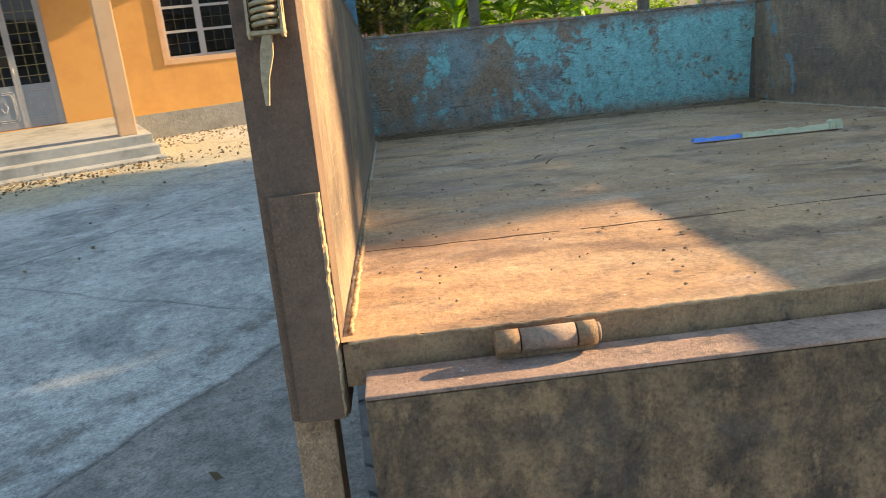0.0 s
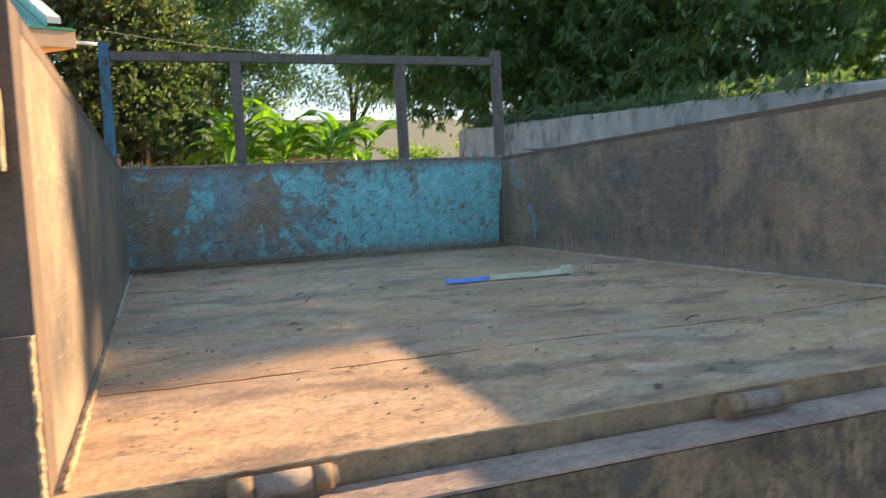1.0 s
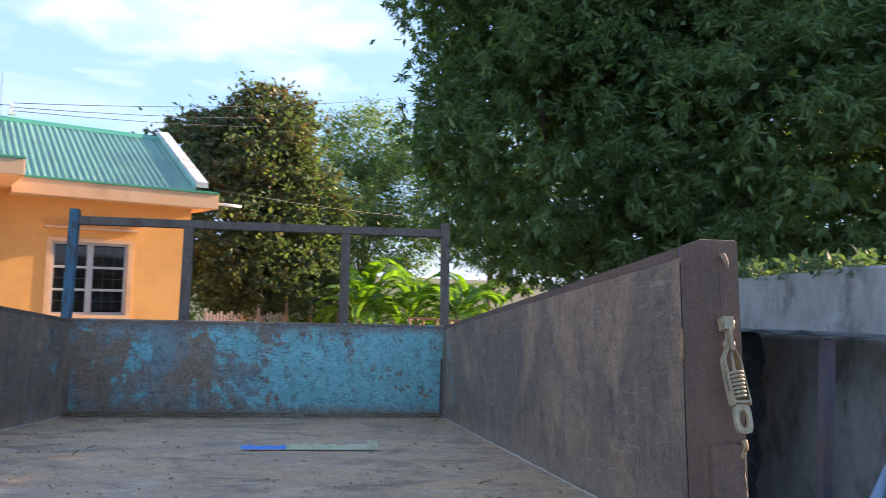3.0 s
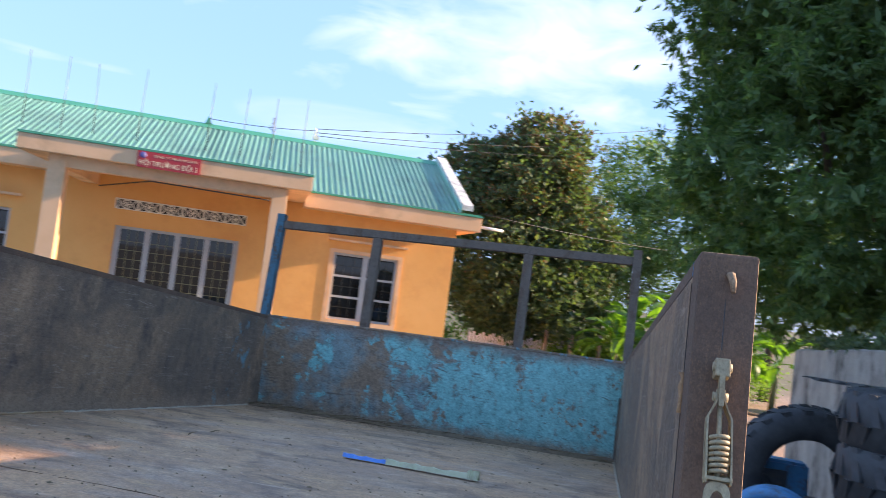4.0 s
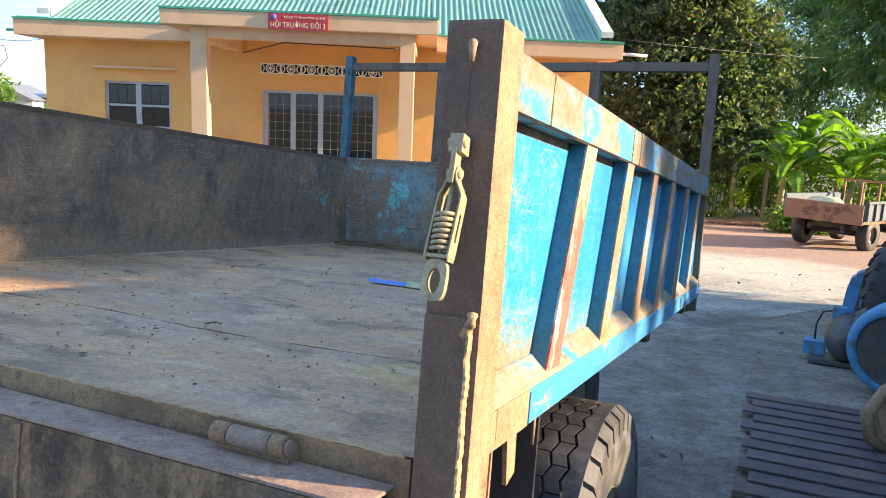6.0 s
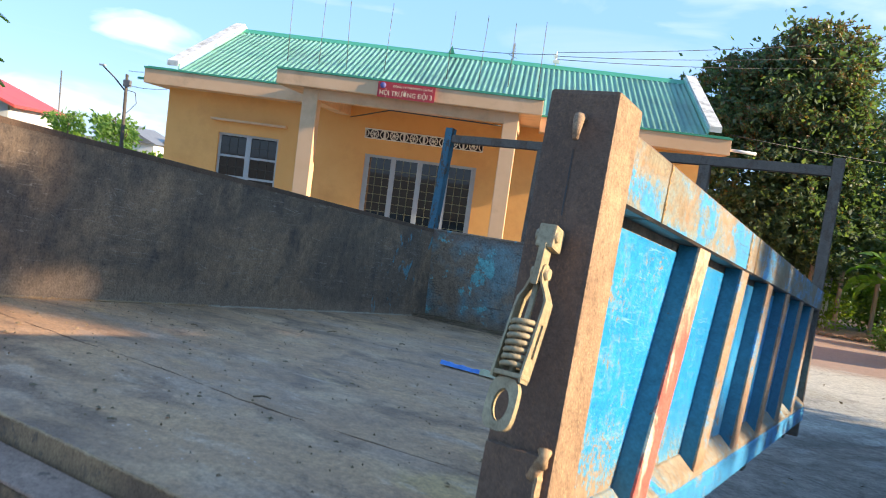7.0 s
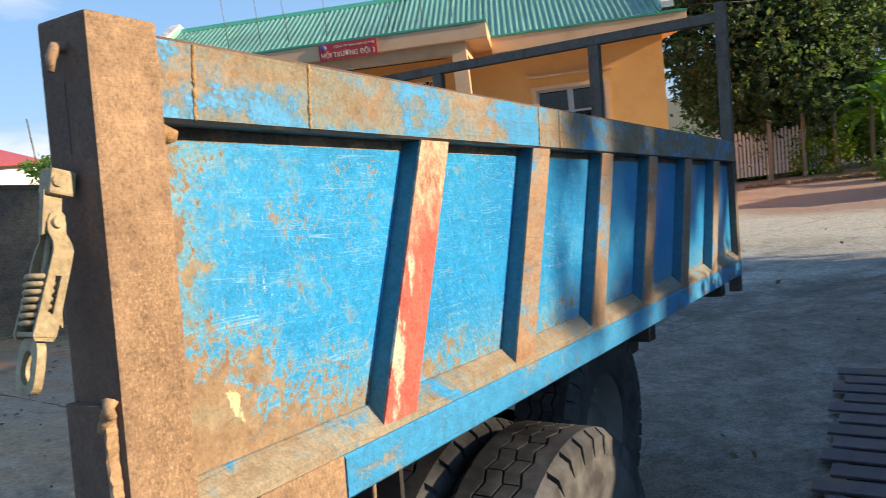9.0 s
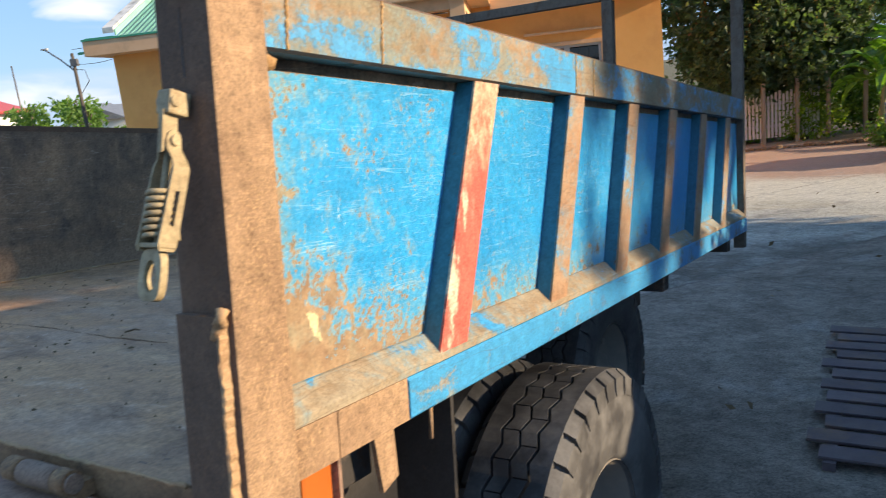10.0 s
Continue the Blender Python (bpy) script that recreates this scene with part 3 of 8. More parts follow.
def ground_material():
    n = Nodes("yard_concrete")
    big = n.noise(0.35, 6, 0.6)
    mid = n.noise(2.0, 9, 0.7, None, 0.5)
    col = n.mix(n.ramp(mid, (0.32, 0.0), (0.68, 1.0)), (0.25, 0.247, 0.22), (0.40, 0.392, 0.345))
    col = n.mix(n.ramp(big, (0.45, 0.0), (0.62, 0.7)), col, (0.50, 0.495, 0.45))
    wear = n.ramp(n.noise(5, 9, 0.8, n.vec((1.0, 0.5, 1))), (0.54, 0.0), (0.64, 0.7))
    oil = n.ramp(n.noise(0.8, 8, 0.7, None, 0.6), (0.50, 0.0), (0.62, 0.75))
    col = n.mix(oil, col, (0.135, 0.135, 0.13))
    skid = n.ramp(n.noise(4.5, 9, 0.78, n.vec((0.35, 1.2, 1))), (0.55, 0.0), (0.63, 0.6))
    col = n.mix(skid, col, (0.50, 0.50, 0.48))
    col = n.mix(wear, col, (0.125, 0.122, 0.12))
    # oily work area round the tractor
    yy = n.axis(1)
    x0_ = n.axis(0)
    od = n.math('ADD', n.math('POWER', n.math('ABSOLUTE', n.math('MULTIPLY', n.math('SUBTRACT', x0_, 4.9), 0.30)), 2.0), n.math('POWER', n.math('ABSOLUTE', n.math('MULTIPLY', n.math('SUBTRACT', yy, 5.2), 0.24)), 2.0))
    od = n.math('ADD', od, n.math('MULTIPLY', n.noise(1.1, 7, 0.65), 0.9))
    om = n.math('MULTIPLY', n.fade(od, 1.25, 0.95), n.ramp(n.noise(2.2, 9, 0.75, n.vec((1.0, 0.6, 1))), (0.36, 0.35), (0.56, 0.92)))
    col = n.mix(om, col, (0.100, 0.088, 0.074))
    # dust and dry leaves gather by the hall
    near_hall = n.ramp(n.math('ADD', n.math('MULTIPLY', yy, 0.05), n.math('MULTIPLY', n.noise(0.8, 5), 0.25)), (0.66, 0.0), (0.76, 0.85))
    col = n.mix(near_hall, col, n.mix(n.noise(6, 8, 0.75), (0.40, 0.33, 0.20), (0.52, 0.44, 0.29)))
    # pale concrete brightened for the sunlit strip; red earth towards the lane, darkened for tree shade
    xx = n.axis(0)
    pale_band = n.math('ADD', n.math('ADD', n.math('MULTIPLY', xx, 0.045), n.math('MULTIPLY', yy, 0.03)), n.math('MULTIPLY', n.noise(0.5, 6), 0.16))
    col = n.mix(n.ramp(pale_band, (0.66, 0.0), (0.74, 0.8)), col, n.mix(n.noise(4, 8, 0.75), (0.44, 0.42, 0.36), (0.58, 0.56, 0.49)))
    lane = n.math('ADD', n.math('ADD', n.math('MULTIPLY', xx, 0.045), n.math('MULTIPLY', yy, 0.03)), n.math('MULTIPLY', n.noise(0.5, 6), 0.22))
    col = n.mix(n.ramp(lane, (0.85, 0.0), (0.92, 0.9)), col, n.mix(n.noise(3, 8, 0.7), (0.28, 0.165, 0.12), (0.37, 0.24, 0.18)))
    far = n.ramp(n.math('ADD', n.math('MULTIPLY', yy, 0.012), n.math('MULTIPLY', n.noise(0.3, 5), 0.12)), (0.38, 0.0), (0.46, 1.0))
    col = n.mix(far, col, n.mix(n.noise(1.2, 8, 0.7), (0.075, 0.085, 0.03), (0.16, 0.12, 0.06)))
    # casting joints of the slabs, a little wavy; the older slab under the trailer is dark with oil and earth
    wob = n.math('ADD', n.math('MULTIPLY', n.math('SUBTRACT', n.noise(1.2, 4), 0.5), 0.22), n.math('MULTIPLY', n.math('SUBTRACT', n.noise(9, 5, 0.7), 0.5), 0.06))
    u = n.math('ADD', n.math('ADD', n.math('MULTIPLY', xx, 0.834), n.math('MULTIPLY', yy, 0.552)), wob)
    w = n.math('ADD', n.math('ADD', n.math('MULTIPLY', xx, -0.552), n.math('MULTIPLY', yy, 0.834)), wob)
    old = n.mix(n.ramp(n.noise(3.2, 9, 0.72, None, 0.4), (0.36, 0.0), (0.64, 1.0)), (0.130, 0.108, 0.090), (0.275, 0.240, 0.202))
    old = n.mix(n.ramp(n.noise(1.3, 7, 0.6), (0.60, 0.0), (0.68, 0.7)), old, (0.30, 0.29, 0.27))
    old = n.mix(n.ramp(n.voronoi(34), (0.0, 0.8), (0.10, 0.0)), old, (0.34, 0.32, 0.29))
    col = n.mix(n.math('MULTIPLY', n.fade(w, 3.60, 3.55), 0.88), col, old)
    streak = n.ramp(n.noise(2.4, 8, 0.72, n.vec((1.0, 1.0, 1.0)), 0.2), (0.56, 0.0), (0.64, 0.5))
    rub = n.math('MULTIPLY', n.ramp(n.math('ABSOLUTE', n.math('SUBTRACT', w, 3.86)), (0.03, 0.8), (0.13, 0.0)), n.ramp(n.noise(5, 7, 0.75), (0.42, 0.0), (0.58, 1.0)))
    col = n.mix(rub, col, (0.15, 0.13, 0.11))
    col = n.mix(n.math('MULTIPLY', streak, n.fade(w, 3.6, 3.7)), col, (0.24, 0.235, 0.22))
    j1 = n.math('ABSOLUTE', n.math('SUBTRACT', n.math('FRACT', n.math('MULTIPLY', n.math('ADD', u, -2.15), 0.2857)), 0.5))
    j2 = n.math('ABSOLUTE', n.math('SUBTRACT', n.math('FRACT', n.math('MULTIPLY', n.math('ADD', w, -1.80), 0.2857)), 0.5))
    crack = n.mix(1.0, n.ramp(j1, (0.0, 1.0), (0.005, 0.0)), n.ramp(j2, (0.0, 1.0), (0.006, 0.0)), 'LIGHTEN')
    gate = n.ramp(n.noise(0.9, 4), (0.38, 0.35), (0.55, 1.0))
    col = n.mix(n.math('MULTIPLY', n.math('MULTIPLY', crack, gate), 0.75), col, (0.09, 0.085, 0.08))
    pebble = n.ramp(n.voronoi(22), (0.0, 1.0), (0.10, 0.0))
    col = n.mix(n.math('MULTIPLY', pebble, 0.35), col, (0.09, 0.08, 0.07))
    n.bump(n.mix(0.35, n.noise(12, 9, 0.75), crack), 0.7, 0.02)
    return n.done(n.grain(col, 70, 0.6), 0.88)


M_GROUND = ground_material()


def leaf_material(name, c1, c2, trans=0.25, rough=0.45):
    n = Nodes(name)
    col = n.mix(n.island_random(), c1, c2)
    mat = n.done(col, rough)
    tr = n.t.nodes.new("ShaderNodeBsdfTranslucent")
    mx = n.t.nodes.new("ShaderNodeMixShader")
    mx.inputs[0].default_value = trans
    tint = n.mix(1.0, col, (1.5, 1.7, 0.6), 'MULTIPLY')
    n.link(tint, tr.inputs[0])
    out = n.t.nodes["Material Output"]
    n.link(n.b.outputs[0], mx.inputs[1])
    n.link(tr.outputs[0], mx.inputs[2])
    n.link(mx.outputs[0], out.inputs[0])
    return mat


M_LEAF_MANGO = leaf_material("mango_leaf", (0.045, 0.112, 0.042), (0.130, 0.225, 0.080), 0.38, 0.55)
M_LEAF_DARK = leaf_material("dark_leaf", (0.055, 0.102, 0.060), (0.125, 0.180, 0.092), 0.42, 0.6)
M_LEAF_AIRY = leaf_material("airy_leaf", (0.075, 0.145, 0.065), (0.16, 0.245, 0.105), 0.45, 0.5)
M_LEAF_BROWN = leaf_material("brown_tip_leaf", (0.14, 0.080, 0.036), (0.20, 0.115, 0.05), 0.3)
M_LEAF_LIGHT = leaf_material("light_leaf", (0.08, 0.17, 0.045), (0.17, 0.28, 0.075), 0.48, 0.55)
M_LEAF_BANANA = leaf_material("banana_leaf", (0.060, 0.155, 0.024), (0.150, 0.29, 0.045), 0.5, 0.35)
M_LEAF_BUSH = leaf_material("bush_leaf", (0.10, 0.19, 0.028), (0.23, 0.33, 0.060), 0.5)
M_BARK = simple("bark", (0.07, 0.055, 0.042), (0.13, 0.105, 0.085), 6.0, 0.9, bump=0.9, dist=0.02, streak=(3, 3, 0.6))
M_BANANASTEM = simple("banana_stem", (0.16, 0.17, 0.07), (0.22, 0.20, 0.10), 5.0, 0.7, bump=0.3, streak=(3, 3, 0.5))

# ---- shaping helpers ----
def part(name, bm, material, parent, label="", smooth=False):
    """One mesh object from a bmesh, a child of a thing or of a part, in the thing's own coordinates."""
    me = bpy.data.meshes.new(name)
    bm.normal_update()
    bm.to_mesh(me)
    bm.free()
    for m in (material if isinstance(material, (list, tuple)) else [material]):
        me.materials.append(m)
    if smooth:
        me.polygons.foreach_set("use_smooth", [True] * len(me.polygons))
    ob = new(name, me)
    if parent is not None:
        ob.parent = parent
    if label:
        tagged(ob, label)
    return ob


def thing(name, m, label, category, group="", kind=""):
    e = new(name)
    e.matrix_world = m
    e.empty_display_size = 0.2
    return tagged(e, label, category, group, kind)


def solo(name, bm, material, m, label, category="", group="", kind="", smooth=False):
    """A thing that is one mesh."""
    ob = part(name, bm, material, None, "", smooth)
    ob.matrix_world = m
    return tagged(ob, label, category, group, kind)


def add_box(bm, x0, y0, z0, x1, y1, z1, bevel=0.0, m=None, mat=0):
    v = [bm.verts.new(p) for p in ((x0, y0, z0), (x1, y0, z0), (x1, y1, z0), (x0, y1, z0), (x0, y0, z1), (x1, y0, z1), (x1, y1, z1), (x0, y1, z1))]
    fs = [bm.faces.new([v[i] for i in q]) for q in ((0, 3, 2, 1), (4, 5, 6, 7), (0, 1, 5, 4), (1, 2, 6, 5), (2, 3, 7, 6), (3, 0, 4, 7))]
    for f in fs:
        f.material_index = mat
    if bevel:
        es = list({e for f in fs for e in f.edges})
        r = bmesh.ops.bevel(bm, geom=es, offset=bevel, segments=2, profile=0.6, affect='EDGES', clamp_overlap=True)
        v = list({w for f in r["faces"] for w in f.verts} | {w for w in v if w.is_valid})
    if m is not None:
        bmesh.ops.transform(bm, matrix=m, verts=[w for w in v if w.is_valid])
    return v


def box(x0, y0, z0, x1, y1, z1, bevel=0.0, m=None):
    bm = bmesh.new()
    add_box(bm, min(x0, x1), min(y0, y1), min(z0, z1), max(x0, x1), max(y0, y1), max(z0, z1), bevel, m)
    return bm


def add_prism(bm, outline, axis, a, b, mat=0):
    """Extrude a 2D outline along an axis (0, 1, 2) from a to b."""
    def at(p, w):
        q = list(p)
        q.insert(axis, w)
        return q
    lo = [bm.verts.new(at(p, a)) for p in outline]
    hi = [bm.verts.new(at(p, b)) for p in outline]
    n = len(outline)
    fs = [bm.faces.new(lo), bm.faces.new(hi)] + [bm.faces.new((lo[i], lo[(i + 1) % n], hi[(i + 1) % n], hi[i])) for i in range(n)]
    for f in fs:
        f.material_index = mat
    bmesh.ops.recalc_face_normals(bm, faces=fs)
    return lo + hi


def prism(outline, axis, a, b, bevel=0.0):
    bm = bmesh.new()
    add_prism(bm, outline, axis, a, b)
    if bevel:
        bmesh.ops.bevel(bm, geom=list(bm.edges), offset=bevel, segments=2, profile=0.6, affect='EDGES', clamp_overlap=True)
    return bm


def add_tube(bm, points, radius, seg=8, cap=True):
    """A round bar along points; radius a number or one per point."""
    pts = [Vector(p) for p in points]
    rad = [radius] * len(pts) if isinstance(radius, (int, float)) else list(radius)
    rings = []
    side = None
    for i, p in enumerate(pts):
        d = (pts[min(i + 1, len(pts) - 1)] - pts[max(i - 1, 0)]).normalized()
        if side is None:
            side = d.orthogonal().normalized()
        side = (side - d * side.dot(d)).normalized()
        up = d.cross(side)
        rings.append([bm.verts.new(p + (side * math.cos(a) + up * math.sin(a)) * rad[i]) for a in (2 * math.pi * k / seg for k in range(seg))])
    for a, b in zip(rings, rings[1:]):
        for k in range(seg):
            f = bm.faces.new((a[k], a[(k + 1) % seg], b[(k + 1) % seg], b[k]))
            f.smooth = True
    if cap:
        bm.faces.new(rings[0][::-1])
        bm.faces.new(rings[-1])
    return bm


def tube(points, radius, seg=8):
    return add_tube(bmesh.new(), points, radius, seg)


def add_lathe(bm, profile, axis_m, seg=32, mat=0):
    """Turn a profile of (radius, along) round the x axis of axis_m."""
    rings = []
    for r, w in profile:
        rings.append([bm.verts.new(axis_m @ Vector((w, r * math.cos(a), r * math.sin(a)))) for a in (2 * math.pi * k / seg for k in range(seg))])
    for a, b in zip(rings, rings[1:]):
        for k in range(seg):
            f = bm.faces.new((a[k], a[(k + 1) % seg], b[(k + 1) % seg], b[k]))
            f.smooth = True
            f.material_index = mat
    return rings


def rough_weld(p0, p1, radius, seed=0, step=0.012):
    """A lumpy welding seam."""
    rnd = random.Random(seed)
    p0, p1 = Vector(p0), Vector(p1)
    n = max(3, int((p1 - p0).length / step))
    pts = [p0.lerp(p1, i / n) + Vector((rnd.uniform(-1, 1), rnd.uniform(-1, 1), rnd.uniform(-1, 1))) * radius * 0.4 for i in range(n + 1)]
    return tube(pts, [radius * rnd.uniform(0.55, 1.35) for _ in pts], 7)


def ground_z(x, y):
    """The yard falls gently towards the hall and levels out beyond it."""
    if y < -4.0:
        z = 0.548
    elif y < 20.0:
        z = 0.316 - 0.058 * y
    else:
        z = -0.844 - 0.4 * (1 - math.exp(-(y - 20.0) / 12.0))
    return z

# ---- the tipping trailer ----
T_YAW, T_PITCH, T_ROLL = -25.54, -6.91, -0.67
TM = (Matrix.Translation((3.443, 3.852, 1.093)) @ Matrix.Rotation(radians(T_YAW), 4, 'Z')
      @ Matrix.Rotation(radians(T_PITCH), 4, 'X') @ Matrix.Rotation(radians(T_ROLL), 4, 'Y'))
W, REAR, TOP = 2.05, -3.126, 0.519
trailer = thing("tipping_trailer", TM, "rusty blue steel tipping trailer, tailgate hanging open, on concrete", "trailer")


def fz(y):
    """Height of the bed floor along its length."""
    return 0.013 * y


def bed_floor():
    bm = bmesh.new()
    nx, ny = 40, 64
    grid = []
    for j in range(ny + 1):
        y = REAR - 0.004 + (0.004 - REAR) * j / ny
        row = []
        for i in range(nx + 1):
            x = -W + W * i / nx
            d = 0.004 * noise.noise((x * 2.2, y * 2.0, 3.1)) + 0.0015 * noise.noise((x * 11, y * 11, 1.0))
            edge = min(i, nx - i, j * 2, ny - j) / 3.0
            row.append(bm.verts.new((x, y, fz(y) + d * min(edge, 1))))
        grid.append(row)
    for j in range(ny):
        for i in range(nx):
            f = bm.faces.new((grid[j][i], grid[j][i + 1], grid[j + 1][i + 1], grid[j + 1][i]))
            f.smooth = True
    part("floor_plate", bm, M_FLOOR, trailer, "worn steel floor plate with brown dust and scratches")
    for xa, sd in ((-W + 0.006, 31), (-0.006, 32)):
        part("joint_dust", rough_weld((xa, REAR + 0.10, fz(REAR) + 0.001), (xa, 0.0, 0.001), 0.0045, sd, 0.02), M_DUST, trailer, "pale dust caked along the floor joint")
    # the joint of two plates, its edge curled up here and there
    for k, (xa, xb) in enumerate(((-2.03, -1.66), (-1.62, -1.30), (-1.26, -0.92), (-0.90, -0.62), (-0.55, -0.30), (-0.26, -0.03))):
        pts, rad = [], []
        for i in range(19):
            x = xa + (xb - xa) * i / 18
            y = -2.64 + 0.045 * noise.noise((x * 2.1, 4.0, 1.0)) + 0.008 * noise.noise((x * 17, 2.0, 5.0))
            pts.append((x, y, fz(y) + 0.0005 + 0.004 * noise.noise((x * 2.2, y * 2.0, 3.1))))
            rad.append(max(0.0006, (0.0042 if k in (1, 3) else 0.0026) * (0.5 + noise.noise((x * 9, 1.0, 8.0))) * math.sin(math.pi * (i + 0.5) / 19)))
        part("plate_joint", tube(pts, rad, 6), M_SCAB, trailer, "curled rusty edge where two floor plates meet")
    part("weld_seam", rough_weld((-W + 0.012, REAR + 0.02, fz(REAR) + 0.003), (-W + 0.010, REAR + 1.5, fz(REAR + 1.5) + 0.003), 0.0042, 71, 0.008), M_WELD, trailer, "lumpy weld between floor and side")
    part("floor_underside", box(-W + 0.01, REAR + 0.03, -0.085, -0.01, -0.004, -0.055), M_CHASSIS, trailer)


def side_wall(right=True):
    """Sheet, ribs and rails; built for the right-hand side, mirrored for the other."""
    s = 1 if right else -1
    ox = 0.0 if right else -W

    def X(v):
        return ox + s * v

    def bx(x0, y0, z0, x1, y1, z1, bev=0.0):
        return box(X(x0), y0, z0, X(x1), y1, z1, bev)

    part("corner_gusset", bx(0.0002, 0.0305, -0.05, 0.0038, 0.094, 0.47), M_INNER, trailer)
    wall = part("side_sheet", bx(0.0, REAR + 0.078, -0.055, 0.004, 0.03, TOP - 0.004), M_INNER, trailer, "dark rusty inner side sheet")
    if right:
        # painted outer face of the sheet
        bm = bmesh.new()
        add_box(bm, 0.0045, REAR + 0.082, -0.01, 0.0065, 0.028, 0.413)
        part("outer_sheet", bm, M_PANEL, wall, "bright blue paint, scratched and flaking to rust")
    # folded top rail; its underside is coloured black to deepen the shadow below it
    bm = prism([(X(-0.001), TOP), (X(0.040), TOP), (X(0.044), TOP - 0.004), (X(0.044), 0.432), (X(0.040), 0.428), (X(0.006), 0.428), (X(0.006), TOP - 0.02), (X(-0.001), TOP - 0.02)], 1, REAR + 0.081, 0.028)
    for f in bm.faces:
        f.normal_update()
        # 2: black painted in as shade underneath, 1: dark steel on top and inside
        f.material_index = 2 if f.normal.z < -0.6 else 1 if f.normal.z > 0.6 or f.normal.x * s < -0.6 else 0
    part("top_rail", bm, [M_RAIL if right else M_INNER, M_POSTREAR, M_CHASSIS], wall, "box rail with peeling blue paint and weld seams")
    # lower rail and its dusty sloping ledge
    part("bottom_rail", prism([(X(0.006), -0.012), (X(0.042), -0.012), (X(0.046), -0.016), (X(0.046), -0.070), (X(0.042), -0.074), (X(0.006), -0.074)], 1, REAR + 0.352, 0.03), M_LOWRAIL, wall)
    for ya, yb in ((REAR + 0.081, REAR + 0.189), (REAR + 0.191, REAR + 0.350)):
        part("rail_end", prism([(X(0.006), -0.011), (X(0.044), -0.011), (X(0.044), -0.073), (X(0.006), -0.073)], 1, ya, yb), M_POST, wall, "rusty patch plate at the rail's end")
    part("ledge", prism([(X(0.0066), 0.030), (X(0.011), 0.029), (X(0.041), 0.004), (X(0.043), 0.001), (X(0.043), -0.0105), (X(0.0066), -0.0105)], 1, REAR + 0.082, 0.027), M_LEDGE, wall, "sloping ledge caked with pale dust")
    if right:
        tops = (-2.476, -2.046, -1.627, -1.215, -0.785, -0.335)
        for k, y in enumerate(tops):
            lean = -0.165 if k == 0 else -0.156
            w = 0.043
            # the rib's sides have their shade in the paint, the face does not
            for name, off, half, d0, d1, mat in (("rib", 0.0, w, 0.0068, 0.038, M_RIBSIDE), ("rib_face", 0.0, w, 0.0382, 0.0425, M_REDFACE if k == 0 else M_RIBFACE)):
                bm = bmesh.new()
                z0, z1 = 0.002 if d1 > 0.04 else -0.005, 0.4275
                vs = []
                for z in (z0, z1):
                    yc = y + lean * (0.4275 - z) / 0.44
                    vs.append([bm.verts.new(p) for p in ((d0, yc - half, z), (d1, yc - half, z), (d1, yc + half, z), (d0, yc + half, z))])
                a, b = vs
                bm.faces.new(a[::-1]), bm.faces.new(b)
                for i in range(4):
                    bm.faces.new((a[i], a[(i + 1) % 4], b[(i + 1) % 4], b[i]))
                ob = part(name, bm, mat, wall)
                if name == "rib_face" and k == 0:
                    tagged(ob, "faded red and white paint over rust")
        for i, (y, n) in enumerate(((-2.98, 1), (-2.79, 1), (-2.06, 1), (-1.95, 1))):
            part("weld_seam", rough_weld((0.0445, y, 0.432), (0.0445, y + 0.006, TOP - 0.004), 0.0024, 40 + i, 0.0032), M_BEAD, wall, "orange-brown weld bead")
        part("bolt_stub", rough_weld((0.03, -3.036, 0.414), (0.060, -3.026, 0.410), 0.0105, 90, 0.006), M_BEAD, wall, "rusty bolt stub")


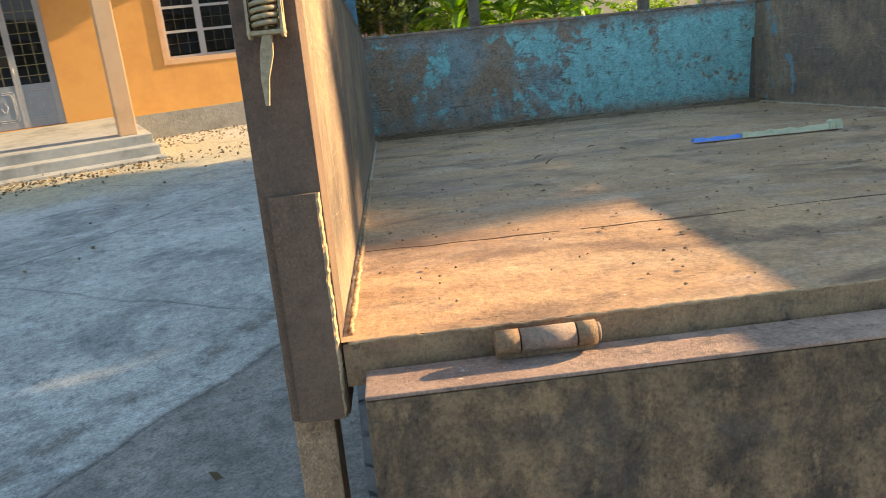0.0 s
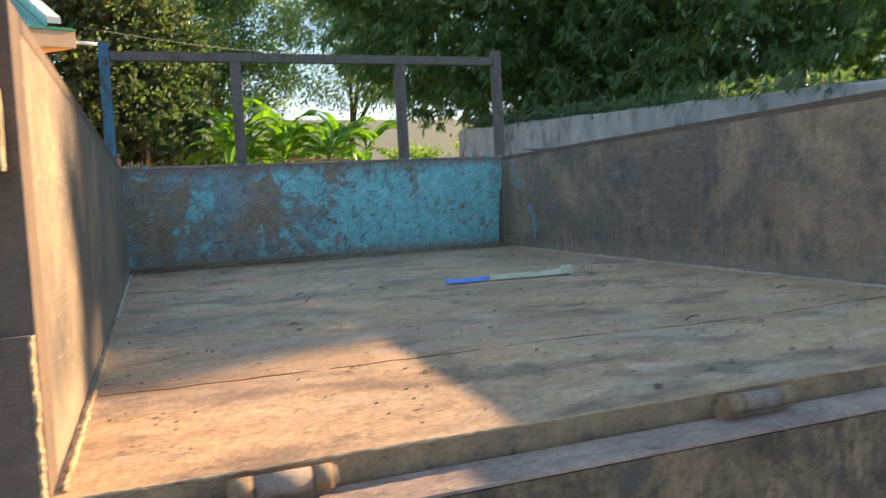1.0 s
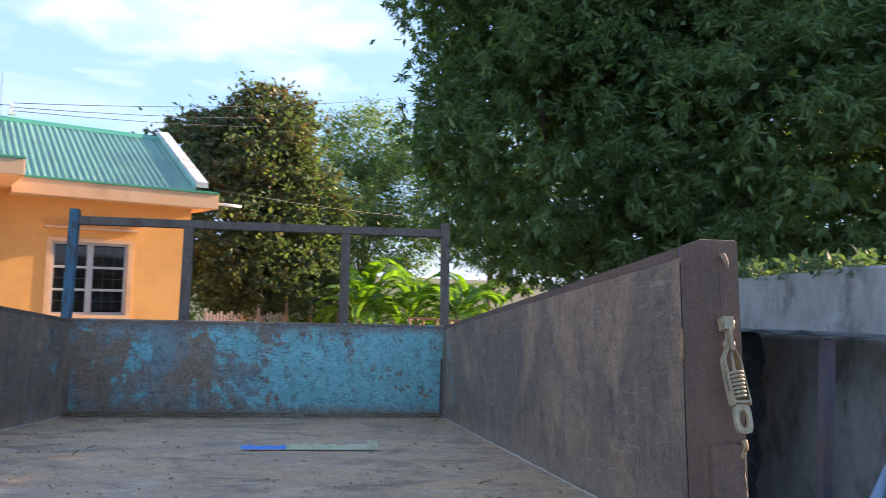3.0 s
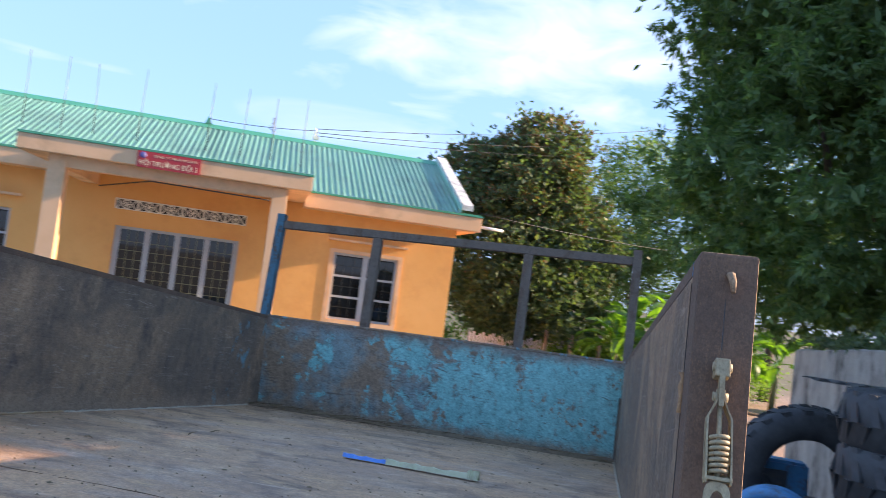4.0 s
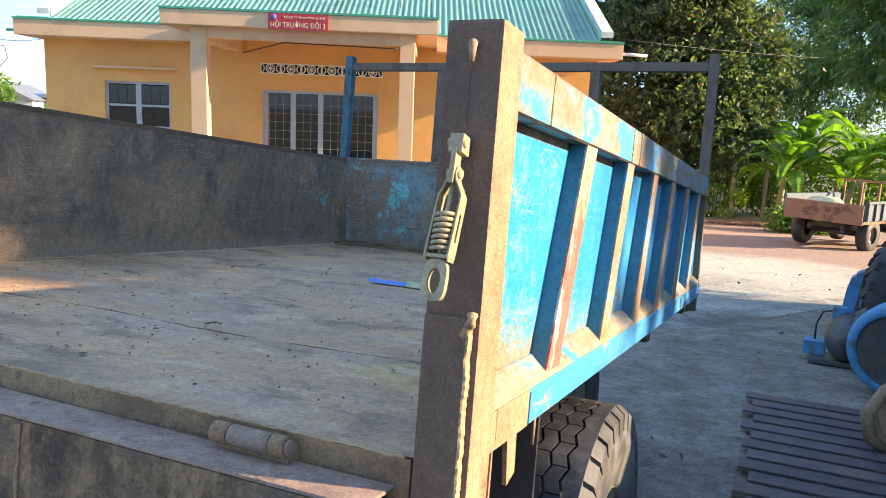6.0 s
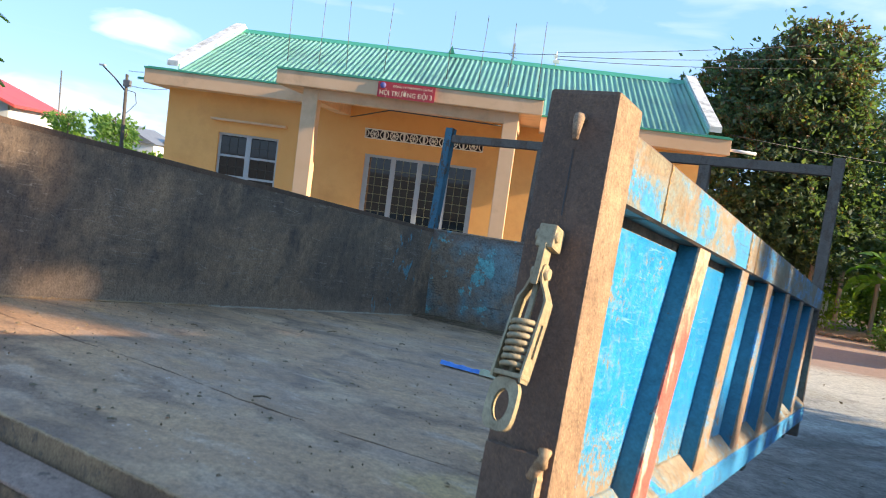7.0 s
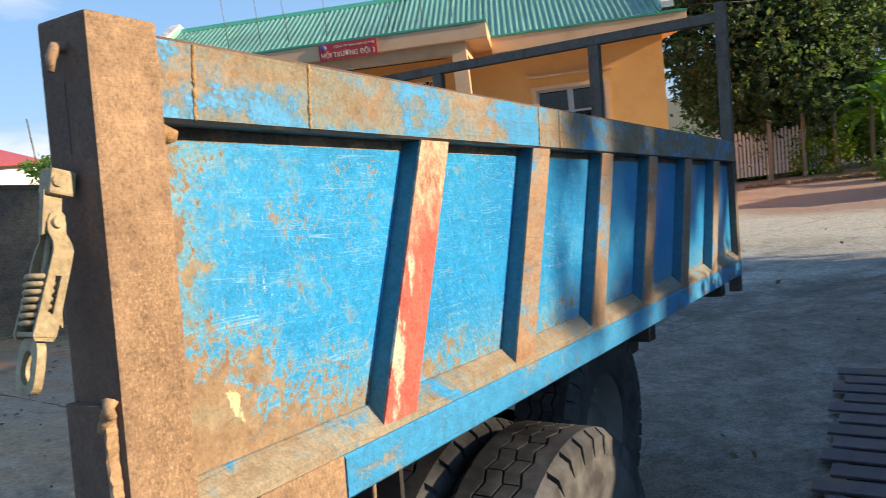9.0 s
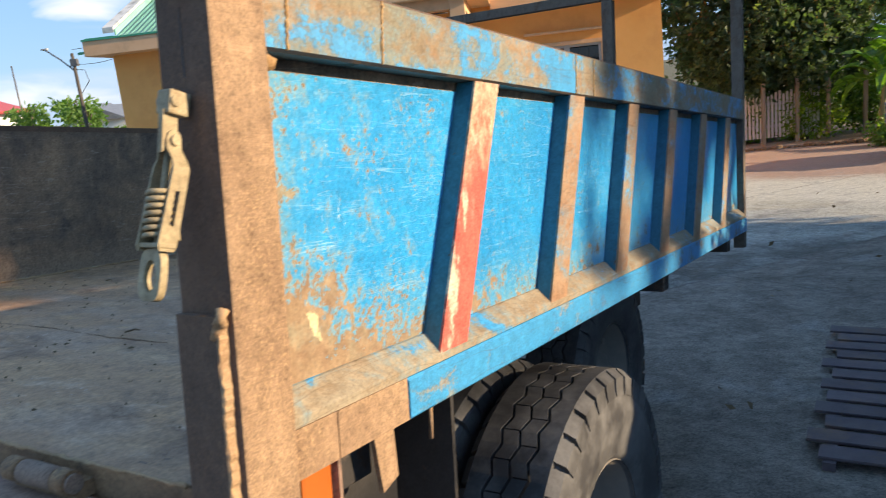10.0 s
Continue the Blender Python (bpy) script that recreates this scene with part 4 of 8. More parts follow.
def corner_post(right=True):
    s = 1 if right else -1
    ox = 0.0 if right else -W
    bm = bmesh.new()
    x0, x1 = ox - s * 0.001, ox + s * 0.076
    add_box(bm, min(x0, x1), REAR, -0.14, max(x0, x1), REAR + 0.08, TOP + 0.003, 0.005)
    # rear and inner faces take the darker steel, their shade painted in
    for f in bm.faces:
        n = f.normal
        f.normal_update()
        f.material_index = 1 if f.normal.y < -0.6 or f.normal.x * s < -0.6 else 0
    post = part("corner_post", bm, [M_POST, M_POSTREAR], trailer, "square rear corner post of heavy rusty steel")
    # doubling plate with a burnt edge on the lower half
    pa, pb = (0.004, 0.067) if right else (ox - 0.062, ox - 0.002)
    cut = random.Random(7 if right else 8)
    rows = 74
    bm = bmesh.new()
    loops = []
    for i in range(rows + 1):
        z = -0.138 + (0.150 + 0.138) * i / rows
        e = 0.0022 * noise.noise((z * 38, 2.0, 4.0 + s)) + cut.uniform(-0.0012, 0.0012)
        f = 0.0018 * noise.noise((z * 55, 7.0, s)) + cut.uniform(-0.001, 0.001)
        loops.append([bm.verts.new(q) for q in ((pa, REAR - 0.0004, z), (pa, REAR - 0.011, z), (pb - 0.004 + e * 0.4, REAR - 0.0125, z), (pb - 0.001 + e, REAR - 0.0115 + f, z), (pb + e + f * 0.5, REAR - 0.006 + f, z), (pb + 0.0005 + e * 0.6, REAR - 0.0004, z))])
    # rear face in the shade-darkened steel, cut edge in the paler weld metal
    for lo, hi in zip(loops, loops[1:]):
        for k in range(5):
            bm.faces.new((lo[k], lo[k + 1], hi[k + 1], hi[k])).material_index = 1 if k >= 2 else 0
    bm.faces.new(loops[0][::-1])
    bm.faces.new(loops[-1])
    part("doubling_plate", bm, [M_POSTREAR, M_WELD], post, "thick plate with a ragged torch-cut edge")
    part("weld_seam", rough_weld((ox + s * 0.008, REAR + 0.004, fz(REAR)), (ox + s * 0.004, REAR + 0.074, TOP - 0.02), 0.004, 17 if right else 18), M_WELD, post) if not right else None
    if right:
        # open joints: between sheet and post, and between the post's two channels
        part("joint", box(-0.0016, REAR + 0.0795, 0.03, -0.0003, REAR + 0.0825, TOP - 0.03), M_CHASSIS, post)
        part("joint", box(0.0355, REAR - 0.0006, 0.39, 0.0370, REAR + 0.001, TOP - 0.06), M_CHASSIS, post)
        part("weld_spot", rough_weld((-0.002, REAR + 0.081, 0.30), (-0.002, REAR + 0.081, 0.36), 0.0045, 61), M_WELD, post)
    if right:
        part("weld_spot", rough_weld((0.060, REAR - 0.009, 0.128), (0.068, REAR - 0.006, 0.156), 0.0062, 66, 0.005), M_WELD, post, "burnt lumpy weld at the plate's corner")
    # narrower leg below
    lx0, lx1 = ox + s * 0.022, ox + s * 0.074
    part("lower_leg", box(min(lx0, lx1), REAR + 0.004, -0.42, max(lx0, lx1), REAR + 0.07, -0.141, 0.003), M_POST, post)
    if right:
        bmh = tube([(0.040, REAR + 0.004, 0.492), (0.040, REAR - 0.009, 0.490), (0.042, REAR - 0.015, 0.480), (0.043, REAR - 0.017, 0.466)], [0.0055, 0.006, 0.005, 0.003], 8)
        part("hook_stub", bmh, M_POST, post, "bent rusty stub")
    return post


def latch(right=True):
    """Spring latch: two bent side straps, a coil spring, a ring or a lever at the end."""
    lt = part("spring_latch", box(-0.012, -0.030, 0.352, 0.012, 0.0, 0.378, 0.003), M_LATCH, trailer, "spring-loaded galvanised tailgate latch")
    for sx in (-1, 1):
        # bent plate: narrow ear round the pivot, a shoulder, then a slanting slotted length
        bm = bmesh.new()
        rows = []
        for z, left, right_edge in ((0.336, -0.019, -0.010), (0.333, -0.0235, -0.0065), (0.325, -0.0255, -0.0045), (0.316, -0.0255, -0.0045), (0.305, -0.0215, 0.0000), (0.297, -0.0225, 0.0005), (0.285, -0.0245, -0.0010), (0.272, -0.0265, -0.0025), (0.235, -0.0325, -0.0070), (0.214, -0.0360, -0.0100), (0.2085, -0.0335, -0.0135)):
            x = sx * (0.0065 + 0.0135 * min(1.0, max(0.0, (0.320 - z) / 0.024)))
            c, half = (left + right_edge) / 2, min(0.0032, (right_edge - left) * 0.3)
            rows.append([(x, y, z) for y in (left, c - half, c + half, right_edge)])
        for k, (a, b) in enumerate(zip(rows, rows[1:])):
            for q in range(3):
                if q == 1 and k == 7:       # the slot
                    continue
                face = [a[q], a[q + 1], b[q + 1], b[q]]
                vs = [bm.verts.new(p) for p in face] + [bm.verts.new((p[0] - sx * 0.003, p[1], p[2])) for p in face]
                for e in ((0, 1, 2, 3), (7, 6, 5, 4), (0, 4, 5, 1), (1, 5, 6, 2), (2, 6, 7, 3), (3, 7, 4, 0)):
                    bm.faces.new([vs[i] for i in (e if sx < 0 else e[::-1])])
        bmesh.ops.recalc_face_normals(bm, faces=list(bm.faces))
        part("side_strap", bm, M_LATCH, lt, "bent strap with a slot")
    bm = bmesh.new()
    add_prism(bm, [(-0.032, 0.356), (-0.011, 0.356), (-0.008, 0.320), (-0.020, 0.316), (-0.029, 0.311)], 0, -0.004, 0.004)
    part("neck", bm, M_LATCH, lt)
    bm = bmesh.new()
    add_prism(bm, [(-0.012, 0.233), (-0.004, 0.247), (0.0005, 0.221)], 0, 0.010, 0.013)
    part("tab", bm, M_LATCH, lt, "small pointed tab")
    part("cross_plate", box(-0.021, -0.034, 0.212, 0.021, -0.012, 0.217, 0.001), M_LATCH, lt)
    coil = [(0.0142 * math.cos(a), -0.023 + 0.0142 * math.sin(a), 0.219 + 0.052 * a / (2 * math.pi * 7)) for a in (2 * math.pi * 7 * i / 112 for i in range(113))]
    part("spring", tube(coil, 0.0028, 8), M_LATCH, lt, "coil spring")
    part("rod", tube([(0, -0.017, 0.318), (0, -0.023, 0.20)], 0.004, 8), M_LATCH, lt)
    part("pivot", tube([(-0.015, -0.022, 0.366), (0.015, -0.022, 0.366)], 0.0065, 10), M_LATCH, lt)
    part("pivot_bolt", tube([(-0.012, -0.015, 0.326), (0.012, -0.015, 0.326)], 0.0062, 12), M_LATCH, lt)
    bm = bmesh.new()
    if right:
        n = 28
        ring_o = [(0.0195 * math.copysign(abs(math.cos(a)) ** 0.6, math.cos(a)), 0.184 + 0.027 * math.copysign(abs(math.sin(a)) ** 0.6, math.sin(a))) for a in (2 * math.pi * i / n for i in range(n))]
        ring_i = [(0.0105 * math.cos(a), 0.183 + 0.0165 * math.sin(a)) for a in (2 * math.pi * i / n for i in range(n))]
        vs = {}
        for key, loop, y in (("of", ring_o, -0.029), ("ob", ring_o, -0.019), ("if", ring_i, -0.029), ("ib", ring_i, -0.019)):
            vs[key] = [bm.verts.new((p[0], y, p[1])) for p in loop]
        for i in range(n):
            j = (i + 1) % n
            for a, b in (("of", "if"), ("if", "ib"), ("ib", "ob"), ("ob", "of")):
                bm.faces.new((vs[a][i], vs[a][j], vs[b][j], vs[b][i]))
        bmesh.ops.recalc_face_normals(bm, faces=list(bm.faces))
        part("ring", bm, M_LATCH, lt, "flat oval ring")
        lt.matrix_local = Matrix.Translation((0.036, REAR - 0.004, 0.362)) @ Matrix.Rotation(radians(-12), 4, 'X') @ Matrix.Diagonal((0.80, 0.85, 0.94, 1)) @ Matrix.Translation((0, 0, -0.366))
    else:
        add_prism(bm, [(-0.004, 0.215), (0.006, 0.213), (0.004, 0.19), (-0.004, 0.165), (-0.008, 0.135), (-0.012, 0.135), (-0.013, 0.165), (-0.010, 0.195)], 1, -0.031, -0.023)
        part("lever", bm, M_LATCH, lt, "pale bent lever hanging down")
        lt.matrix_local = Matrix.Translation((-2.083, REAR - 0.001, 0.122))


def front_wall():
    bm = bmesh.new()
    # the sheet leans back a little towards its top
    for y0, y1 in ((0.0, 0.006),):
        add_prism(bm, [(0.078, 0.0), (0.0, TOP), (0.006, TOP), (0.084, 0.0)], 0, -W, 0.0)
    fw = part("front_sheet", bm, M_FRONT, trailer, "front wall with flaking light blue paint over dark steel")
    part("front_sill", box(-W, -0.002, -0.085, 0.0, 0.09, -0.004), M_CHASSIS, fw)
    part("top_edge", box(-W, -0.003, TOP - 0.008, 0.0, 0.030, TOP + 0.006, 0.003), M_INNER, fw)
    for x, mat, lab in ((-2.092, M_FRAMEBLUE, "blue-painted end post of the front frame"), (-1.47, M_FRAME, ""), (-0.58, M_FRAME, ""), (0.012, M_FRAME, "")):
        low = -0.15 if x in (-2.092, 0.012) else TOP - 0.03
        w = 0.024 if x in (-2.092, 0.012) else 0.026
        part("frame_post", box(x - w, 0.028, low, x + w, 0.078, 1.137 if abs(x + 1.04) > 1 else 1.05, 0.003), mat, fw, lab)
    part("frame_bar", box(-2.068, 0.036, 1.052, -0.012, 0.072, 1.098, 0.003), M_FRAME, fw, "dark steel cross bar over the front wall")
    # packed earth and litter along the foot of the wall
    bm = bmesh.new()
    rnd = random.Random(5)
    n = 90
    rows = []
    for i in range(n + 1):
        x = -W + W * i / n
        h = 0.016 + 0.022 * noise.noise((x * 4, 1, 1)) ** 2 + rnd.uniform(-0.002, 0.003)
        d = 0.09 + 0.05 * noise.noise((x * 3, 7, 2)) + 0.07 * max(0, -x - 1.6)
        rows.append([bm.verts.new((x, y, z)) for y, z in ((0.076 - 0.01, max(h, 0.006)), (0.04 - d * 0.4, h * 0.55 + rnd.uniform(0, 0.004)), (0.03 - d, fz(-0.05) + 0.0005))])
    for a, b in zip(rows, rows[1:]):
        for k in range(2):
            bm.faces.new((a[k], b[k], b[k + 1], a[k + 1]))
    part("packed_earth", bm, M_EARTH, fw, "brown earth and litter packed along the wall's foot", True)


def rear_sill():
    bm = bmesh.new()
    add_prism(bm, [(REAR - 0.006, fz(REAR) - 0.003), (REAR - 0.004, -0.10), (REAR + 0.03, -0.10), (REAR + 0.03, -0.056), (REAR + 0.02, fz(REAR) - 0.004)], 0, -W + 0.002, -0.002)
    sill = part("rear_sill", bm, M_LIP, trailer, "dark steel sill below the floor's rear edge")
    part("weld_seam", rough_weld((-W + 0.01, REAR - 0.004, fz(REAR) - 0.002), (-0.01, REAR - 0.004, fz(REAR) - 0.002), 0.0028, 3, 0.0075), M_WELD, sill, "scalloped weld along the floor's rear edge")
    for k, x in enumerate((-1.797, -1.075, -0.235)):
        y, z, r = -3.160, -0.055, 0.0150
        hinge = part("hinge", tube([(x - 0.032, y, z), (x + 0.036, y, z)], r, 20), M_HINGE, sill, "barrel hinge of the tailgate")
        part("knuckle", tube([(x - 0.062, y, z), (x - 0.034, y, z)], r * 1.02, 20), M_LIP, hinge)
        part("knuckle", tube([(x + 0.038, y, z), (x + 0.062, y, z)], r * 1.02, 20), M_LIP, hinge)
        part("pin", tube([(x + 0.062, y, z), (x + 0.067, y, z)], r * 0.78, 16), M_HINGE, hinge)
        part("leaf", box(x - 0.062, REAR - 0.032, -0.0775, x + 0.062, REAR - 0.0065, -0.058), M_LIP, hinge)


def tailgate():
    gate = part("tailgate", box(-2.022, -3.225, -0.62, -0.018, -3.172, -0.084, 0.004), M_GATE, trailer, "rust-mottled tailgate hanging straight down")
    part("top_strip", box(-2.022, -3.226, -0.083, -0.018, -3.140, -0.0775, 0.002), M_STRIP, gate, "purple-brown top edge with flecks of white paint")
    part("weld_seam", rough_weld((-0.62, -3.2265, -0.60), (-0.61, -3.2265, -0.09), 0.003, 21), M_LIP, gate)


def tyre(name, r, width, rim_r, parent, cx, cy, cz, lugs=38, material=None):
    """A lorry tyre with block tread, turned round the x axis."""
    m = Matrix.Translation((cx, cy, cz))
    bm = bmesh.new()
    hw = width / 2
    prof = [(rim_r, -hw * 0.78), (rim_r + 0.02, -hw * 0.92), ((r + rim_r) / 2, -hw * 1.04), (r - 0.085, -hw * 1.02), (r - 0.045, -hw * 0.95), (r - 0.016, -hw * 0.80),
            (r - 0.016, hw * 0.80), (r - 0.045, hw * 0.95), (r - 0.085, hw * 1.02), ((r + rim_r) / 2, hw * 1.04), (rim_r + 0.02, hw * 0.92), (rim_r, hw * 0.78), (rim_r - 0.012, 0.0), (rim_r, -hw * 0.78)]
    add_lathe(bm, prof, m, 56)
    # four ribs parted by zigzag grooves; the outer two run down over the shoulder, notched at its edge
    seg = lugs * 2
    da = 2 * math.pi / seg
    for j, (u0, u1) in enumerate(((-0.97, -0.76), (-0.76, -0.40), (-0.335, -0.03), (0.03, 0.335), (0.40, 0.76), (0.76, 0.97))):
        shoulder = j in (0, 5)
        for k in range(seg):
            zig = (0.055 if k % 2 else -0.055, -0.055 if k % 2 else 0.055)
            cut = (0.0, 0.90) if (k + j) % 2 and j in (2, 3) else (0.0, 1.0)
            if shoulder and k % 2:
                cut = (0.0, 0.62)
            vs = []
            for rr in (r - 0.034, r):
                for u, c in ((u0, cut[0]), (u1, cut[0]), (u1, cut[1]), (u0, cut[1])):
                    z = zig[0] + (zig[1] - zig[0]) * c
                    free = abs(u) > 0.9
                    uu = u if abs(u) > 0.7 else u + z
                    drop = 0.020 if free and rr == r else 0.0
                    grow = 1.03 if free and rr < r else 1.0
                    ang = (k + c) * da
                    vs.append(bm.verts.new(m @ Vector((uu * hw * grow, (rr - drop - (0.03 if free and rr < r else 0)) * math.cos(ang), (rr - drop - (0.03 if free and rr < r else 0)) * math.sin(ang)))))
            for q in ((4, 5, 6, 7), (0, 1, 5, 4), (1, 2, 6, 5), (2, 3, 7, 6), (3, 0, 4, 7)):
                bm.faces.new([vs[i] for i in q])
    bmesh.ops.recalc_face_normals(bm, faces=list(bm.faces))
    return part(name, bm, material or M_RUBBER, parent)


def wheel(cx, cy, cz, outer=True, r=0.45):
    bm = bmesh.new()
    s = 1 if outer else -1
    add_lathe(bm, [(0.225, s * 0.10), (0.232, s * 0.092), (0.215, s * 0.085), (0.195, s * 0.02), (0.12, s * -0.01), (0.10, s * 0.05), (0.06, s * 0.075), (0.0, s * 0.075)], Matrix.Translation((cx, cy, cz)), 36)
    wh = part("wheel_rim", bm, M_RIM, trailer, "dusty steel wheel rim")
    t = tyre("tyre", r, 0.235, 0.222, wh, cx, cy, cz)
    tagged(t, "black lorry tyre with worn block tread")
    for k in range(6):
        a = 2 * math.pi * k / 6
        p = (cx + s * 0.012, cy + 0.155 * math.cos(a), cz + 0.155 * math.sin(a))
        part("wheel_nut", tube([p, (p[0] + s * 0.025, p[1], p[2])], 0.014, 6), M_RIM, wh)


def running_gear():
    for x in (-1.85, -0.42):
        part("chassis_beam", box(x - 0.035, REAR + 0.02, -0.24, x + 0.035, 0.4, -0.09, 0.004), M_CHASSIS, trailer)
    for y in (-2.85, -1.2, -0.15):
        part("cross_member", box(-1.98, y - 0.035, -0.145, 0.0, y + 0.035, -0.09, 0.003), M_CHASSIS, trailer)
    part("axle", tube([(-1.95, -1.95, -0.672), (-0.10, -1.95, -0.672)], 0.055, 14), M_CHASSIS, trailer)
    for x in (-0.055, -0.325, -1.995, -1.725):
        wheel(x, -1.95, -0.672, x in (-0.055, -1.725))
    for x in (-0.45, -1.60):
        wheel(x, -0.72, -0.60, x > -1, 0.42)
    part("turntable", box(-1.55, -0.40, -0.50, -0.55, 0.36, -0.0905, 0.01), M_CHASSIS, trailer, "black steel turntable over the front axle")
    part("front_axle", tube([(-1.60, -0.72, -0.60), (-0.45, -0.72, -0.60)], 0.05, 14), M_CHASSIS, trailer)
    # bracket, tail lamp and hanging plates behind the wheel
    part("mud_plate", box(-0.20, -2.62, -0.30, 0.02, -2.61, -0.082), M_CHASSIS, trailer)
    part("hanger_plate", prism([(-2.853, -0.0745), (-2.806, -0.0745), (-2.800, -0.148), (-2.838, -0.160)], 0, 0.028, 0.036), M_POST, trailer, "rusty hanging bracket")
    part("hanger_plate", prism([(-2.937, -0.0745), (-2.931, -0.0745), (-2.931, -0.30), (-2.937, -0.30)], 0, -0.03, 0.040), M_STRIP, trailer, "thin pale edge of a hanging bracket")
    part("backing_plate", box(-0.06, -2.932, -0.26, -0.04, -2.70, -0.0845), M_CHASSIS, trailer)
    part("bolt", tube([(-0.04, -2.905, -0.105), (-0.022, -2.905, -0.105)], 0.006, 6), M_VENT, trailer, "pale bolt end")
    part("hanging_rod", tube([(0.036, -2.706, -0.0745), (0.036, -2.708, -0.125)], 0.0035, 6), M_POST, trailer)
    part("tail_lamp", box(-0.03, -2.998, -0.22, 0.032, -2.94, -0.0745, 0.006), M_LAMP, trailer, "cracked amber tail lamp")
    part("under_bar", box(-1.99, -3.03, -0.42, -1.90, -2.95, -0.10, 0.004), M_CHASSIS, trailer)


M_LEDGE = rail_paint("dusty_ledge", (0.19, 0.12, 0.068), (0.30, 0.215, 0.13), (0.30, 0.265, 0.195), 0.24)
M_WELD = post_steel("burnt_weld_metal", (0.30, 0.17, 0.09), (0.46, 0.31, 0.18), (0.16, 0.07, 0.035), (0.56, 0.36, 0.18))
M_SCAB = simple("dark_rust_scab", (0.10, 0.062, 0.042), (0.26, 0.15, 0.085), 40.0, 0.9, 0, 0.8, 0.004)
M_EARTH = simple("packed_brown_earth", (0.15, 0.095, 0.060), (0.28, 0.18, 0.105), 22.0, 0.95, 0, 1.0, 0.01)
M_HINGE = post_steel("worn_hinge_steel", (0.19, 0.13, 0.10), (0.29, 0.20, 0.15), (0.10, 0.07, 0.055), (0.36, 0.25, 0.16), 0.45)
M_BEAD = simple("rusty_weld_bead", (0.36, 0.18, 0.07), (0.64, 0.42, 0.20), 120.0, 0.8, 0.0, 0.8, 0.004)
M_LAMP = simple("amber_lamp_plastic", (0.42, 0.10, 0.02), (0.50, 0.14, 0.03), 6.0, 0.35, 0, 0.1)

M_DUST = simple("pale_joint_dust", (0.36, 0.29, 0.21), (0.50, 0.42, 0.32), 30.0, 0.95)
bed_floor()
side_wall(True)
side_wall(False)
corner_post(True)
corner_post(False)
latch(True)
latch(False)
front_wall()
rear_sill()
tailgate()
running_gear()

# ---- the orange hall ----
YB, YP, YE, YR = 17.51, 14.52, 16.92, 20.69
ZR, ZE, ZP = 5.140, 3.527, 3.588
hall = thing("village_hall", Matrix.Identity(4), "single-storey orange meeting hall with a green sheet roof and a porch", "building")
GH = -0.95


def wall_with_holes(x0, x1, z0, z1, y0, y1, holes, material, name, parent, label=""):
    """A wall along x whose openings go right through."""
    xs = sorted({x0, x1, *[v for h in holes for v in (h[0], h[1])]})
    zs = sorted({z0, z1, *[v for h in holes for v in (h[2], h[3])]})
    bm = bmesh.new()
    key = {}

    def vert(x, y, z):
        k = (round(x, 4), round(y, 4), round(z, 4))
        if k not in key:
            key[k] = bm.verts.new(k)
        return key[k]

    def solid(i, j):
        if not (0 <= i < len(xs) - 1 and 0 <= j < len(zs) - 1):
            return False
        cx, cz = (xs[i] + xs[i + 1]) / 2, (zs[j] + zs[j + 1]) / 2
        return not any(h[0] < cx < h[1] and h[2] < cz < h[3] for h in holes)

    for i in range(len(xs) - 1):
        for j in range(len(zs) - 1):
            if not solid(i, j):
                continue
            a, b, c, d = xs[i], xs[i + 1], zs[j], zs[j + 1]
            bm.faces.new((vert(a, y0, c), vert(b, y0, c), vert(b, y0, d), vert(a, y0, d)))
            bm.faces.new((vert(a, y1, d), vert(b, y1, d), vert(b, y1, c), vert(a, y1, c)))
            for (di, dj, q) in ((-1, 0, ((a, y0, c), (a, y0, d), (a, y1, d), (a, y1, c))), (1, 0, ((b, y1, c), (b, y1, d), (b, y0, d), (b, y0, c))),
                                (0, -1, ((a, y1, c), (b, y1, c), (b, y0, c), (a, y0, c))), (0, 1, ((a, y0, d), (b, y0, d), (b, y1, d), (a, y1, d)))):
                if not solid(i + di, j + dj):
                    bm.faces.new([vert(*p) for p in q])
    bmesh.ops.recalc_face_normals(bm, faces=list(bm.faces))
    return part(name, bm, material, parent, label)


W1 = (3.052, 4.512, 0.805, 2.303)
W2 = (-5.044, -3.609, 0.805, 2.312)
DR = (-1.584, 0.969, -0.15, 2.251)
VT = (-1.64, 1.06, 2.60, 2.83)
XL, XR_ = -6.32, 5.79


